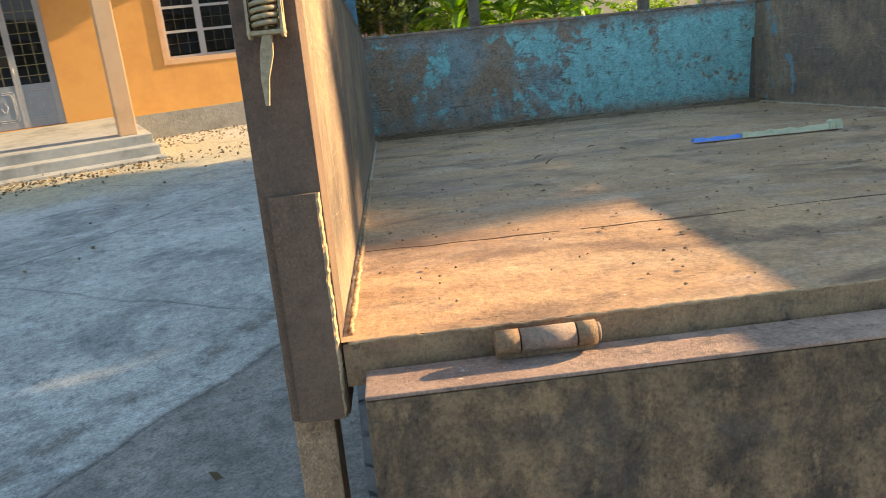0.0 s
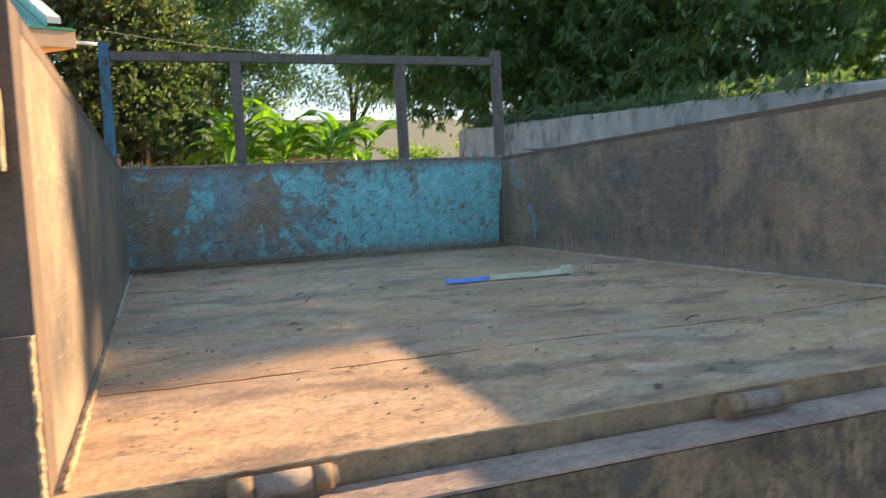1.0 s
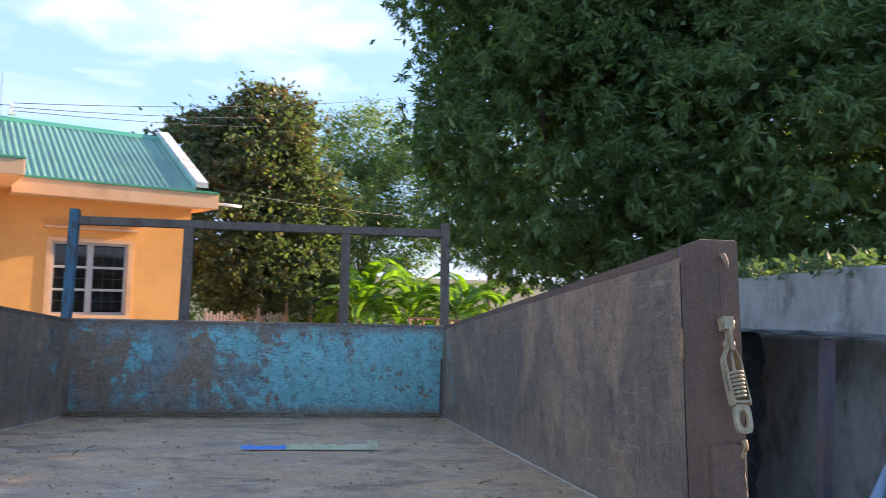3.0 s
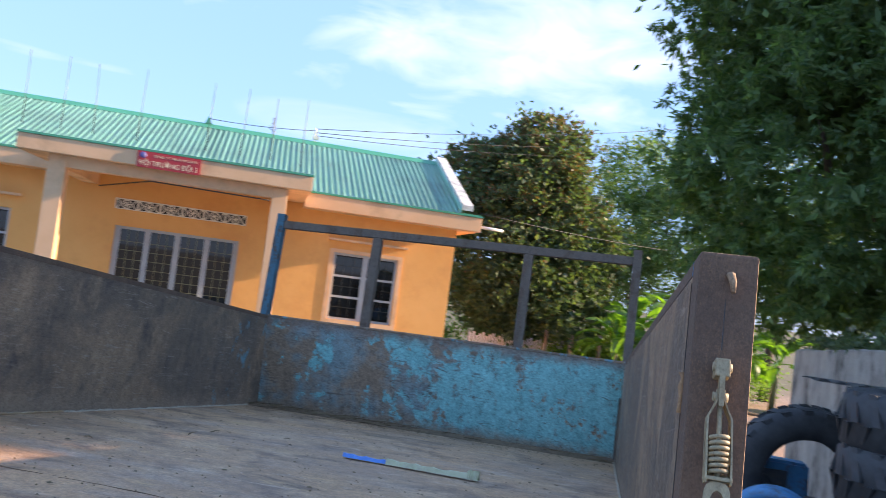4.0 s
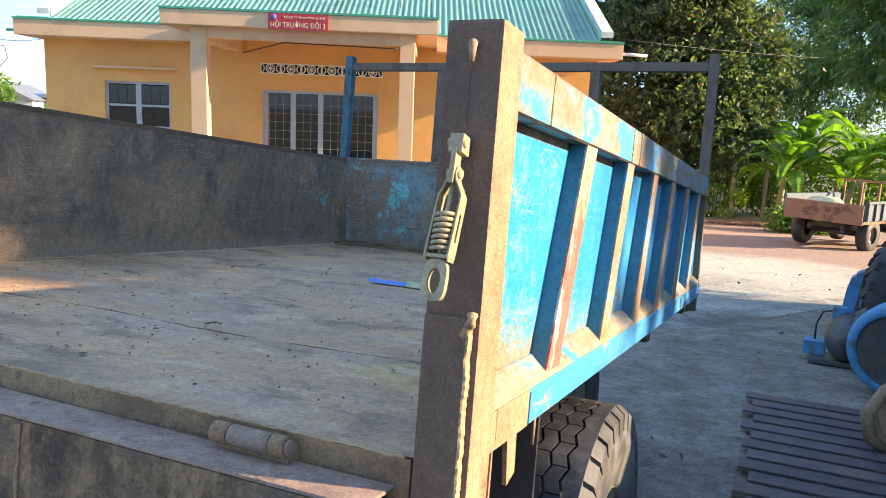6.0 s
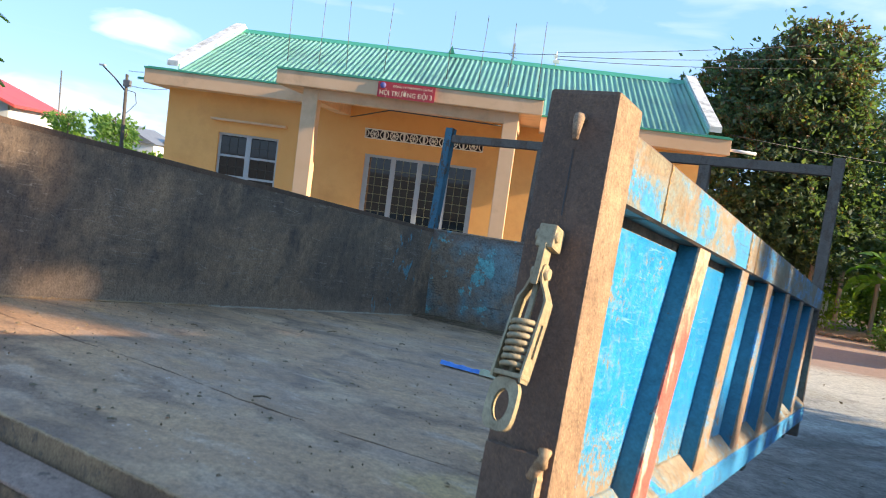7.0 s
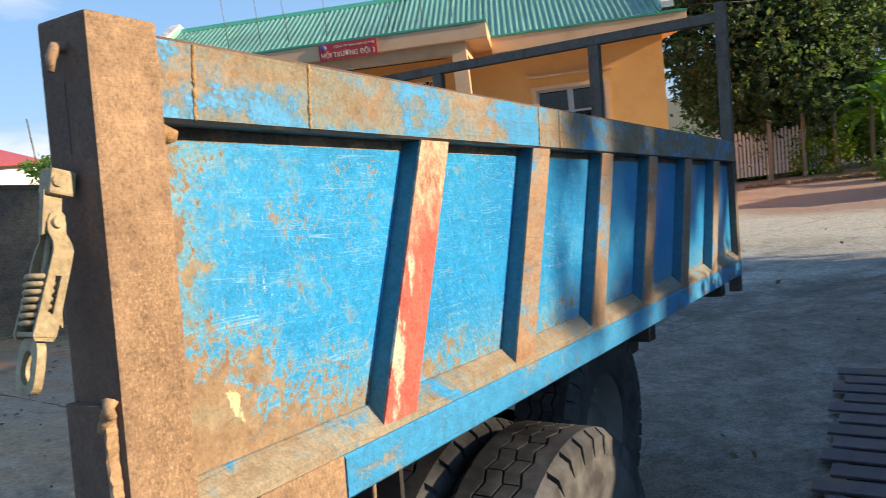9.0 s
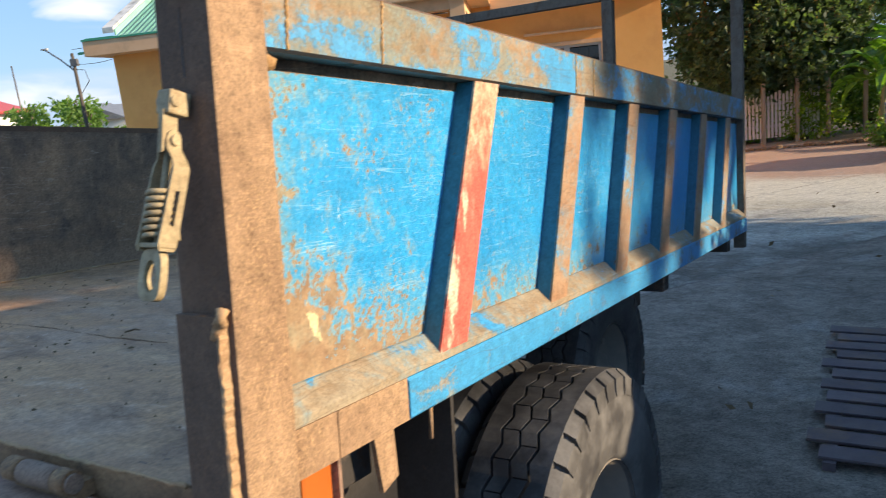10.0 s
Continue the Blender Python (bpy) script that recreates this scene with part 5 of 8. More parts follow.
def hall_walls():
    fr = wall_with_holes(XL, XR_, -0.21, 3.30, YB, YB + 0.2, [W1, W2, DR, VT], M_ORANGE, "front_wall", hall, "orange painted plaster")
    part("side_wall", box(XR_ - 0.2, YB + 0.2, -0.21, XR_, 23.87, 3.30), M_ORANGE, hall)
    part("side_wall", box(XL, YB + 0.2, -0.21, XL + 0.2, 23.87, 3.30), M_ORANGE, hall)
    part("back_wall", box(XL + 0.2, 23.67, -0.21, XR_ - 0.2, 23.87, 3.30), M_ORANGE, hall)
    for sx in (XL, XR_ - 0.2):
        part("gable", prism([(YB + 0.2, 3.30), (23.67, 3.30), (YR, ZR - 0.12)], 0, sx, sx + 0.2), M_ORANGE, hall)
    # plinth, a little proud
    part("plinth", box(2.0, YB - 0.02, GH, XR_ + 0.02, 23.9, -0.205), M_PLINTH, hall, "rough grey cement plinth")
    part("plinth", box(XL - 0.02, YB - 0.02, GH, -2.9, 23.9, -0.205), M_PLINTH, hall, "rough grey cement plinth")
    part("floor_slab", box(-2.9, YB - 0.01, GH, 2.0, 23.9, -0.205), M_STEP, hall)
    # near-black sheets stand in for the unlit room behind the glass
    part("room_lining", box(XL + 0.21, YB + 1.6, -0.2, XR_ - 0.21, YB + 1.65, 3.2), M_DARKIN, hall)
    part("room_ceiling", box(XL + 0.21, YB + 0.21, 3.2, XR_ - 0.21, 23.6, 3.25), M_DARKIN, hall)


def hall_window(o, surround):
    x0, x1, z0, z1 = o
    w = part("window", box(x0 + 0.001, YB + 0.06, z0 + 0.001, x1 - 0.001, YB + 0.11, z0 + 0.05), M_ALU, hall, "grey aluminium window with dark panes and a grille")
    f = 0.055
    part("frame_side", box(x0 + 0.001, YB + 0.06, z0 + 0.051, x0 + f, YB + 0.11, z1 - f - 0.001), M_ALU, w)
    part("frame_side", box(x1 - f, YB + 0.06, z0 + 0.051, x1 - 0.001, YB + 0.11, z1 - f - 0.001), M_ALU, w)
    part("frame_head", box(x0 + 0.001, YB + 0.06, z1 - f, x1 - 0.001, YB + 0.11, z1 - 0.001), M_ALU, w)
    xm = (x0 + x1) / 2
    part("mullion", box(xm - 0.06, YB + 0.055, z0 + 0.051, xm + 0.06, YB + 0.105, z1 - f - 0.001), M_ALU, w)
    hz = (z1 - z0 - 0.1) / 3
    for k in (1, 2):
        z = z0 + 0.05 + hz * k
        for a, b in ((x0 + f, xm - 0.06), (xm + 0.06, x1 - f)):
            part("glazing_bar", box(a + 0.001, YB + 0.062, z - 0.025, b - 0.001, YB + 0.10, z + 0.025), M_ALU, w)
    for k in range(3):
        za, zb = z0 + 0.05 + hz * k + 0.026, z0 + 0.05 + hz * (k + 1) - 0.026
        for a, b in ((x0 + f, xm - 0.06), (xm + 0.06, x1 - f)):
            part("pane", box(a + 0.001, YB + 0.078, za, b - 0.001, YB + 0.084, zb), M_GLASS, w)
            for q in (1, 2):
                xx = a + (b - a) * q / 3
                part("grille_bar", box(xx - 0.005, YB + 0.068, za, xx + 0.005, YB + 0.076, zb), M_GRILLE, w)
            part("grille_bar", box(a + 0.001, YB + 0.066, (za + zb) / 2 - 0.005, b - 0.001, YB + 0.074, (za + zb) / 2 + 0.005), M_GRILLE, w)
    part("canopy", box(x0 - 0.17, YB - 0.16, z1 + 0.26, x1 + 0.17, YB - 0.001, z1 + 0.31, 0.006), M_FASCIA, w)
    if surround:
        for q in ((x0 - 0.10, z0 - 0.10, x0 - 0.001, z1 + 0.08), (x1 + 0.001, z0 - 0.10, x1 + 0.10, z1 + 0.08), (x0 - 0.001, z1 + 0.001, x1 + 0.001, z1 + 0.08), (x0 - 0.001, z0 - 0.10, x1 + 0.001, z0 - 0.001)):
            part("surround", box(q[0], YB - 0.02, q[1], q[2], YB - 0.001, q[3]), M_FASCIA, w)


def hall_door():
    x0, x1, z0, z1 = DR
    d = part("door", box(x0 + 0.001, YB + 0.05, z1 - 0.06, x1 - 0.001, YB + 0.12, z1 - 0.001), M_ALU, hall, "four-leaf grey door with glass above pressed panels, closed")
    part("jamb", box(x0 + 0.001, YB + 0.05, z0 + 0.001, x0 + 0.055, YB + 0.12, z1 - 0.061), M_ALU, d)
    part("jamb", box(x1 - 0.055, YB + 0.05, z0 + 0.001, x1 - 0.001, YB + 0.12, z1 - 0.061), M_ALU, d)
    n, a = 4, x0 + 0.056
    lw = (x1 - 0.056 - a) / n
    for k in range(n):
        xa, xb = a + lw * k + 0.002, a + lw * (k + 1) - 0.002
        leaf = part("leaf", box(xa, YB + 0.055, z0 + 0.01, xa + 0.055, YB + 0.10, z1 - 0.062), M_ALU, d)
        part("stile", box(xb - 0.055, YB + 0.055, z0 + 0.01, xb, YB + 0.10, z1 - 0.062), M_ALU, leaf)
        part("lower_panel", box(xa + 0.056, YB + 0.062, z0 + 0.01, xb - 0.056, YB + 0.09, z0 + 0.80), M_DOORPANEL, leaf)
        # pressed ornament: a double border with a small lozenge
        bm = bmesh.new()
        cx, cz, hw_, hh = (xa + xb) / 2, z0 + 0.42, (xb - xa) / 2 - 0.10, 0.27
        for g in (0.0, 0.035):
            w_, h_2 = hw_ - g, hh - g
            loop = [(cx - w_, YB + 0.060, cz - h_2 + 0.04), (cx - w_ + 0.04, YB + 0.060, cz - h_2), (cx + w_ - 0.04, YB + 0.060, cz - h_2), (cx + w_, YB + 0.060, cz - h_2 + 0.04), (cx + w_, YB + 0.060, cz + h_2 - 0.04),
                    (cx + w_ - 0.04, YB + 0.060, cz + h_2), (cx - w_ + 0.04, YB + 0.060, cz + h_2), (cx - w_, YB + 0.060, cz + h_2 - 0.04), (cx - w_, YB + 0.060, cz - h_2 + 0.04)]
            add_tube(bm, loop, 0.008 if g else 0.006, 6)
        add_tube(bm, [(cx, YB + 0.06, cz - 0.11), (cx + 0.06, YB + 0.06, cz), (cx, YB + 0.06, cz + 0.11), (cx - 0.06, YB + 0.06, cz), (cx, YB + 0.06, cz - 0.11)], 0.007, 6)
        part("pressed_border", bm, M_ALU, leaf)
        part("pane", box(xa + 0.056, YB + 0.075, z0 + 0.801, xb - 0.056, YB + 0.081, z1 - 0.063), M_GLASS, leaf)
        for j in range(7):
            z = z0 + 0.95 + j * 0.19
            off = 0.05 if j % 2 else -0.05
            part("grille_bar", box(xa + 0.057, YB + 0.066, z - 0.006, xb - 0.057, YB + 0.073, z + 0.006), M_BARS, leaf)
        for xx in (xa + lw * 0.36, xa + lw * 0.64):
            part("grille_bar", box(xx - 0.006, YB + 0.0655, z0 + 0.81, xx + 0.006, YB + 0.0655 + 0.006, z1 - 0.064), M_BARS, leaf)
    part("handle", tube([(x1 - 0.056 - lw - 0.02, YB + 0.03, z0 + 0.95), (x1 - 0.056 - lw - 0.02, YB + 0.03, z0 + 1.12)], 0.012, 8), M_ALU, d)


def vent_blocks():
    x0, x1, z0, z1 = VT
    n = 6
    w = (x1 - x0) / n
    # added dark sheet as the shade seen through the pierced blocks
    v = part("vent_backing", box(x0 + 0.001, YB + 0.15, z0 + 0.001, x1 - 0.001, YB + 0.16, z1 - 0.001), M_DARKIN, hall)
    first = None
    for k in range(n):
        bm = bmesh.new()
        a, c = 0.0, w
        h = z1 - z0
        t = 0.018
        for q in ((0.002, 0, t, h - 0.004), (w - t, 0, w - 0.002, h - 0.004), (t, 0, w - t, t), (t, h - t - 0.004, w - t, h - 0.004)):
            add_box(bm, q[0], -0.012, q[1] + 0.002, q[2], 0.10, q[3] + 0.002)
        cx, cz, r = w / 2, h / 2, h * 0.40

        def arc(mx, rad, a0, a1):
            add_tube(bm, [(mx + rad * math.cos(a0 + (a1 - a0) * i / 12), 0.0, cz + rad * math.sin(a0 + (a1 - a0) * i / 12)) for i in range(13)], 0.0125, 6)
        arc(cx, r, 0, 2 * math.pi)
        arc(0.0, r, -math.pi / 2, math.pi / 2)
        arc(w, r, math.pi / 2, math.pi * 1.5)
        for a in range(4):
            dx, dz = math.cos(a * math.pi / 4), math.sin(a * math.pi / 4)
            add_tube(bm, [(cx - dx * r, 0.002, cz - dz * r), (cx + dx * r, 0.002, cz + dz * r)], 0.009, 6)
        if first is None:
            first = part("vent_block", bm, M_VENT, v, "pale pierced ventilation block")
            first.location = (x0, YB, z0)
        else:
            bm.free()
            ob = new("vent_block", first.data)
            ob.parent = v
            ob.location = (x0 + w * k, YB, z0)


def hall_roof():
    """Corrugated sheet on both slopes, white gable copings, fascia slabs with a green edge."""
    x0, x1 = -5.93, 5.72
    slope = (ZR - 3.50) / (YR - YE - 0.06)
    for name, sgn in (("roof_sheet", 1), ("roof_sheet", -1)):
        bm = bmesh.new()
        pitch = 0.13
        n = int((x1 - x0) / pitch)
        rows = []
        y_e = YE + 0.05
        for y in (y_e, YR):
            rows.append([])
            for i in range(n * 6 + 1):
                ph = (i % 6) / 6.0
                up = (0.0, 0.0, 0.014, 0.032, 0.032, 0.014)[i % 6]
                z = 3.50 + slope * (y - y_e) + up
                yy = y if sgn > 0 else 2 * YR - y
                rows[-1].append(bm.verts.new((x0 + (x1 - x0) * i / (n * 6), yy, z)))
        a, b = rows
        for i in range(len(a) - 1):
            bm.faces.new((a[i], a[i + 1], b[i + 1], b[i]))
        bmesh.ops.solidify(bm, geom=list(bm.faces), thickness=0.004)
        part(name, bm, M_GREEN, hall, "green corrugated steel sheet")
    part("ridge_cap", prism([(YR - 0.22, ZR - 0.075), (YR, ZR + 0.055), (YR + 0.22, ZR - 0.075), (YR + 0.22, ZR - 0.065), (YR, ZR + 0.07), (YR - 0.22, ZR - 0.065)], 0, x0, x1), M_GREENTRIM, hall)
    part("ridge_finial", prism([(-0.09, 0.0), (0.09, 0.0), (0.0, 0.20)], 1, -0.03, 0.03), M_GREENTRIM, hall).location = (-0.30, YR - 0.02, ZR + 0.06)
    # gable copings
    for xa, xb in ((-6.20, -5.95), (5.74, 5.99)):
        part("gable_coping", prism([(YE + 0.10, 3.62), (YE + 0.10, 3.74), (YR, ZR + 0.20), (2 * YR - YE - 0.10, 3.74), (2 * YR - YE - 0.10, 3.62), (YR, ZR - 0.10)], 0, xa, xb), M_WHITE, hall, "stained white gable coping")
        part("flashing", prism([(YE + 0.12, 3.56), (YE + 0.12, 3.68), (YR, ZR + 0.13), (YR, ZR + 0.02)], 0, xa + 0.255 if xa < 0 else xa - 0.035, xb + 0.035 if xa < 0 else xa - 0.002), M_GREEN, hall)
    # eaves slab all along the front, each side of the porch
    for xa, xb in ((-6.66, -2.802), (2.222, 6.206)):
        part("eaves_slab", box(xa, YE, 3.17, xb, YB - 0.001, 3.49, 0.01), M_FASCIA, hall, "peach-painted concrete eaves")
        part("eaves_trim", box(xa - 0.01, YE - 0.025, 3.491, xb + (0.01 if xb > 3 else 0), YE + 0.14, 3.530), M_GREENTRIM, hall)
    for xa, xb in ((-6.66, XL), (XR_, 6.206)):
        part("eaves_slab", box(xa, YB, 3.17, xb - 0.001 if xa < 0 else xb, 24.4, 3.49, 0.01), M_FASCIA, hall)
    part("back_eaves", box(-6.66, 23.88, 3.17, 6.206, 24.4, 3.48), M_FASCIA, hall)
    # roof edge sheet over the eaves' ends
    part("eaves_sheet", box(-6.62, YE + 0.05, 3.532, -5.95, 24.35, 3.552), M_GREENTRIM, hall)
    part("eaves_sheet", box(5.74, YE + 0.05, 3.532, 6.17, 24.35, 3.552), M_GREENTRIM, hall)


def porch():
    part("porch_slab", box(-2.80, YP, 3.28, 2.22, YB - 0.002, 3.55, 0.012), M_FASCIA, hall, "flat peach-painted porch roof")
    part("porch_trim", box(-2.81, YP - 0.02, 3.552, 2.23, YP + 0.12, 3.590), M_GREENTRIM, hall)
    part("porch_trim", box(-2.81, YP + 0.121, 3.552, -2.74, YB + 0.05, 3.590), M_GREENTRIM, hall)
    part("porch_trim", box(2.16, YP + 0.121, 3.552, 2.23, YB + 0.05, 3.590), M_GREENTRIM, hall)
    part("porch_roof", box(-2.739, YP + 0.121, 3.552, 2.159, YB + 0.05, 3.57), M_GREEN, hall)
    for x0, x1 in ((-2.32, -2.02), (1.53, 1.81)):
        part("pillar", box(x0, YP + 0.20, -0.149, x1, YP + 0.48, 3.279, 0.012), M_FASCIA, hall, "square peach porch pillar")
        part("porch_beam", box(x0, YP + 0.481, 3.05, x1, YB - 0.001, 3.279), M_FASCIA, hall)
    part("porch_beam", box(-2.019, YP + 0.22, 3.08, 1.529, YP + 0.46, 3.279), M_FASCIA, hall)
    part("cable", tube([(-2.0, YB - 0.05, 3.02), (-0.6, YP + 0.19, 3.05), (0.9, YP + 0.19, 3.03), (1.5, YP + 0.19, 3.02)], 0.012, 6), M_CABLE, hall)
    # porch floor and steps
    part("porch_floor", box(-2.9, YP + 0.02, GH, 2.0, YB - 0.011, -0.150, 0.012), M_STEP, hall, "concrete porch floor")
    for k in (1, 2, 3):
        part("step", box(-2.9, YP + 0.02 - 0.30 * k, GH, 2.0 + 0.04 * k, YP + 0.019 - 0.30 * (k - 1), -0.15 - 0.15 * k, 0.012), M_STEP, hall, "worn concrete step")


def hall_sign():
    s = part("sign_board", box(-0.845, YP - 0.035, 3.258, 0.229, YP - 0.013, 3.545), M_SIGN, hall, "red name board with cream lettering")
    for body, size, x, z in (("HỘI TRƯỜNG ĐỘI 3", 0.125, -0.25, 3.30), ("CÔNG TY TNHH MTV CÀ PHÊ", 0.058, -0.20, 3.455)):
        c = bpy.data.curves.new("lettering", 'FONT')
        c.body, c.size, c.extrude = body, size, 0.003
        c.align_x = 'CENTER'
        tmp = bpy.data.objects.new("lettering", c)
        scene.collection.objects.link(tmp)
        bpy.context.view_layer.update()
        me = bpy.data.meshes.new_from_object(tmp.evaluated_get(bpy.context.evaluated_depsgraph_get()))
        bpy.data.objects.remove(tmp)
        me.materials.clear()
        me.materials.append(M_SIGNTEXT)
        width = max((v.co.x for v in me.vertices), default=0.5) - min((v.co.x for v in me.vertices), default=-0.5)
        want = 0.98 if size > 0.1 else 0.74
        ob = new("lettering", me)
        ob.parent = s
        ob.matrix_local = Matrix.Translation((x - 0.06 + (0.07 if size < 0.1 else 0), YP - 0.0375, z)) @ Matrix.Rotation(radians(90), 4, 'X') @ Matrix.Diagonal((want / width, 1, 1, 1))
    bm = bmesh.new()
    add_lathe(bm, [(0.055, 0.0), (0.055, 0.006), (0.0, 0.006)], Matrix.Translation((-0.75, YP - 0.036, 3.475)) @ Matrix.Rotation(radians(-90), 4, 'Z'), 20)
    part("emblem", bm, M_EMBLEM, s)


def roof_rods():
    yr = 18.6
    zr = 3.50 + (ZR - 3.50) / (YR - YE - 0.06) * (yr - YE - 0.05)
    for x, z1, lean in ((-3.98, 5.85, -0.03), (-3.20, 5.86, 0.0), (-2.52, 5.81, -0.07), (-1.60, 5.87, 0.04), (-0.10, 5.83, 0.03), (0.67, 5.83, 0.04), (1.37, 5.72, 0.0), (2.07, 5.82, 0.0)):
        r = solo("lightning_rod", tube([(x, yr, zr), (x + lean, yr, z1)], [0.009, 0.007], 6), M_ROD, Matrix.Identity(4), "thin steel rod standing on the sheet roof", "rod", "roof rods")
    # small aerials
    bm = tube([(1.32, YR, ZR + 0.05), (1.30, YR, ZR + 0.5)], 0.014, 6)
    for k in range(5):
        z = ZR + 0.16 + 0.075 * k
        add_tube(bm, [(1.32 - 0.12 + 0.03 * k, YR, z + 0.05), (1.32 + 0.10 - 0.02 * k, YR, z - 0.03)], 0.008, 5)
    solo("aerial", bm, M_ROD, Matrix.Identity(4), "small rusty television aerial on the ridge", "aerial")
    bm = tube([(2.42, YR, ZR + 0.05), (2.42, YR, ZR + 0.42)], [0.02, 0.012], 6)
    add_box(bm, 2.35, YR - 0.05, ZR + 0.12, 2.52, YR + 0.05, ZR + 0.20)
    add_box(bm, 2.37, YR - 0.04, ZR + 0.25, 2.46, YR + 0.04, ZR + 0.33)
    solo("insulator_bracket", bm, M_VENT, Matrix.Identity(4), "cable bracket with insulators on the ridge", "bracket")
    solo("drain_pipe", tube([(6.1, YE + 0.12, 3.30), (6.75, YE + 0.10, 3.28)], 0.035, 10), M_PVC, Matrix.Identity(4), "grey plastic pipe sticking out of the eaves", "pipe")
    solo("drain_pipe", tube([(-6.55, YE + 0.12, 3.27), (-6.85, YE + 0.10, 3.26)], 0.03, 10), M_GREENTRIM, Matrix.Identity(4), "green plastic pipe sticking out of the eaves", "pipe")


hall_walls()
hall_window(W1, True)
hall_window(W2, False)
hall_door()
vent_blocks()
hall_roof()
porch()
hall_sign()
roof_rods()

# ---- ground ----
def ground():
    bm = bmesh.new()
    xs = [-900, -300, -120, -60, -40] + [-28 + 1.0 * i for i in range(65)] + [50, 80, 140, 300, 900]
    ys = [-900, -200, -60, -25, -12] + [-8 + 1.0 * i for i in range(50)] + [50, 62, 80, 120, 300, 900]
    rows = []
    for y in ys:
        rows.append([bm.verts.new((x, y, ground_z(x, y) + (0.02 * noise.noise((x * 0.25, y * 0.25, 5)) if -28 < x < 36 and -8 < y < 42 and not (x > -8 and x < 8 and y > 13) else 0))) for x in xs])
    for a, b in zip(rows, rows[1:]):
        for i in range(len(xs) - 1):
            f = bm.faces.new((a[i], a[i + 1], b[i + 1], b[i]))
            f.smooth = True
    g = part("ground", bm, M_GROUND, None)
    tagged(g, "worn grey concrete yard with dust, cracks and red earth beyond", "ground", "", "structure")


ground()

# ---- trees and plants ----
def leaf_mesh(name, centres, normals_hint, length, width, material, parent, seed, droop=0.5, label="", second=None, share=0.0):
    """Many kite-shaped leaves in one mesh, each a little island; second: a second material for a share of them."""
    rng = np.random.default_rng(seed)
    n = len(centres)
    d = rng.normal(size=(n, 3))
    d += normals_hint * 0.9
    d[:, 2] -= droop
    d /= np.linalg.norm(d, axis=1)[:, None]
    r = rng.normal(size=(n, 3))
    s = np.cross(d, r)
    s /= np.linalg.norm(s, axis=1)[:, None] + 1e-9
    ln = length * rng.uniform(0.65, 1.25, (n, 1))
    wd = width * rng.uniform(0.7, 1.25, (n, 1))
    nrm = np.cross(d, s)
    p0 = centres
    p1 = centres + d * ln * 0.45 + s * wd * 0.5 + nrm * ln * 0.05
    p2 = centres + d * ln - nrm * ln * 0.08
    p3 = centres + d * ln * 0.45 - s * wd * 0.5 + nrm * ln * 0.05
    v = np.stack([p0, p1, p2, p3], 1).reshape(-1, 3)
    me = bpy.data.meshes.new(name)
    me.vertices.add(n * 4)
    me.vertices.foreach_set("co", v.astype(np.float32).ravel())
    me.loops.add(n * 4)
    me.loops.foreach_set("vertex_index", np.arange(n * 4, dtype=np.int32))
    me.polygons.add(n)
    me.polygons.foreach_set("loop_start", np.arange(0, n * 4, 4, dtype=np.int32))
    me.polygons.foreach_set("loop_total", np.full(n, 4, dtype=np.int32))
    me.materials.append(material)
    if second is not None:
        me.materials.append(second)
        top = (centres[:, 2] - centres[:, 2].min()) / max(np.ptp(centres[:, 2]), 0.1)
        me.polygons.foreach_set("material_index", (rng.random(n) < share * top ** 2 * 2.2).astype(np.int32))
    me.update()
    me.validate()
    ob = new(name, me)
    ob.parent = parent
    if label:
        tagged(ob, label)
    return ob


def clump_points(rng, lobes, clumps, per, spread, shell=0.75):
    """Leaf places gathered in clumps over the skins of several lobes (centre, radii)."""
    vol = np.array([r[0] * r[1] + r[1] * r[2] + r[0] * r[2] for _, r in lobes])
    pick = rng.choice(len(lobes), clumps, p=vol / vol.sum())
    c = np.array([lobes[i][0] for i in pick], float)
    r = np.array([lobes[i][1] for i in pick], float)
    u = rng.normal(size=(clumps, 3))
    u /= np.linalg.norm(u, axis=1)[:, None]
    rad = shell + (1.04 - shell) * rng.random((clumps, 1)) ** 0.6
    wob = np.array([0.12 * noise.noise((a[0] * 2.3, a[1] * 2.3, a[2] * 2.3)) for a in u])[:, None]
    cc = c + u * r * (rad + wob)
    pts = np.repeat(cc, per, 0) + rng.normal(size=(clumps * per, 3)) * spread * np.array([1, 1, 0.8])
    hint = np.repeat(u, per, 0)
    return pts, hint


def bough_points(rng, lobes, boughs, rosettes, per):
    """Leaves in drooping rosettes, the rosettes gathered on boughs, with dark hollows between."""
    vol = np.array([r[0] * r[1] + r[1] * r[2] + r[0] * r[2] for _, r in lobes])
    pick = rng.choice(len(lobes), boughs, p=vol / vol.sum())
    c = np.array([lobes[i][0] for i in pick], float)
    r = np.array([lobes[i][1] for i in pick], float)
    u = rng.normal(size=(boughs, 3))
    u /= np.linalg.norm(u, axis=1)[:, None]
    wob = np.array([0.34 * noise.noise((a[0] * 2.6 + b[0], a[1] * 2.6 + b[1], a[2] * 2.6)) for a, b in zip(u, c)])[:, None]
    bc = c + u * r * np.minimum(0.82 + 0.12 * rng.random((boughs, 1)) + wob * 0.7, 0.97)
    rc = np.repeat(bc, rosettes, 0) + rng.normal(size=(boughs * rosettes, 3)) * np.array([0.25, 0.25, 0.13])
    ru = np.repeat(u, rosettes, 0)
    pts = np.repeat(rc, per, 0) + rng.normal(size=(boughs * rosettes * per, 3)) * 0.035
    hint = np.repeat(ru, per, 0) * 0.6
    return pts, hint


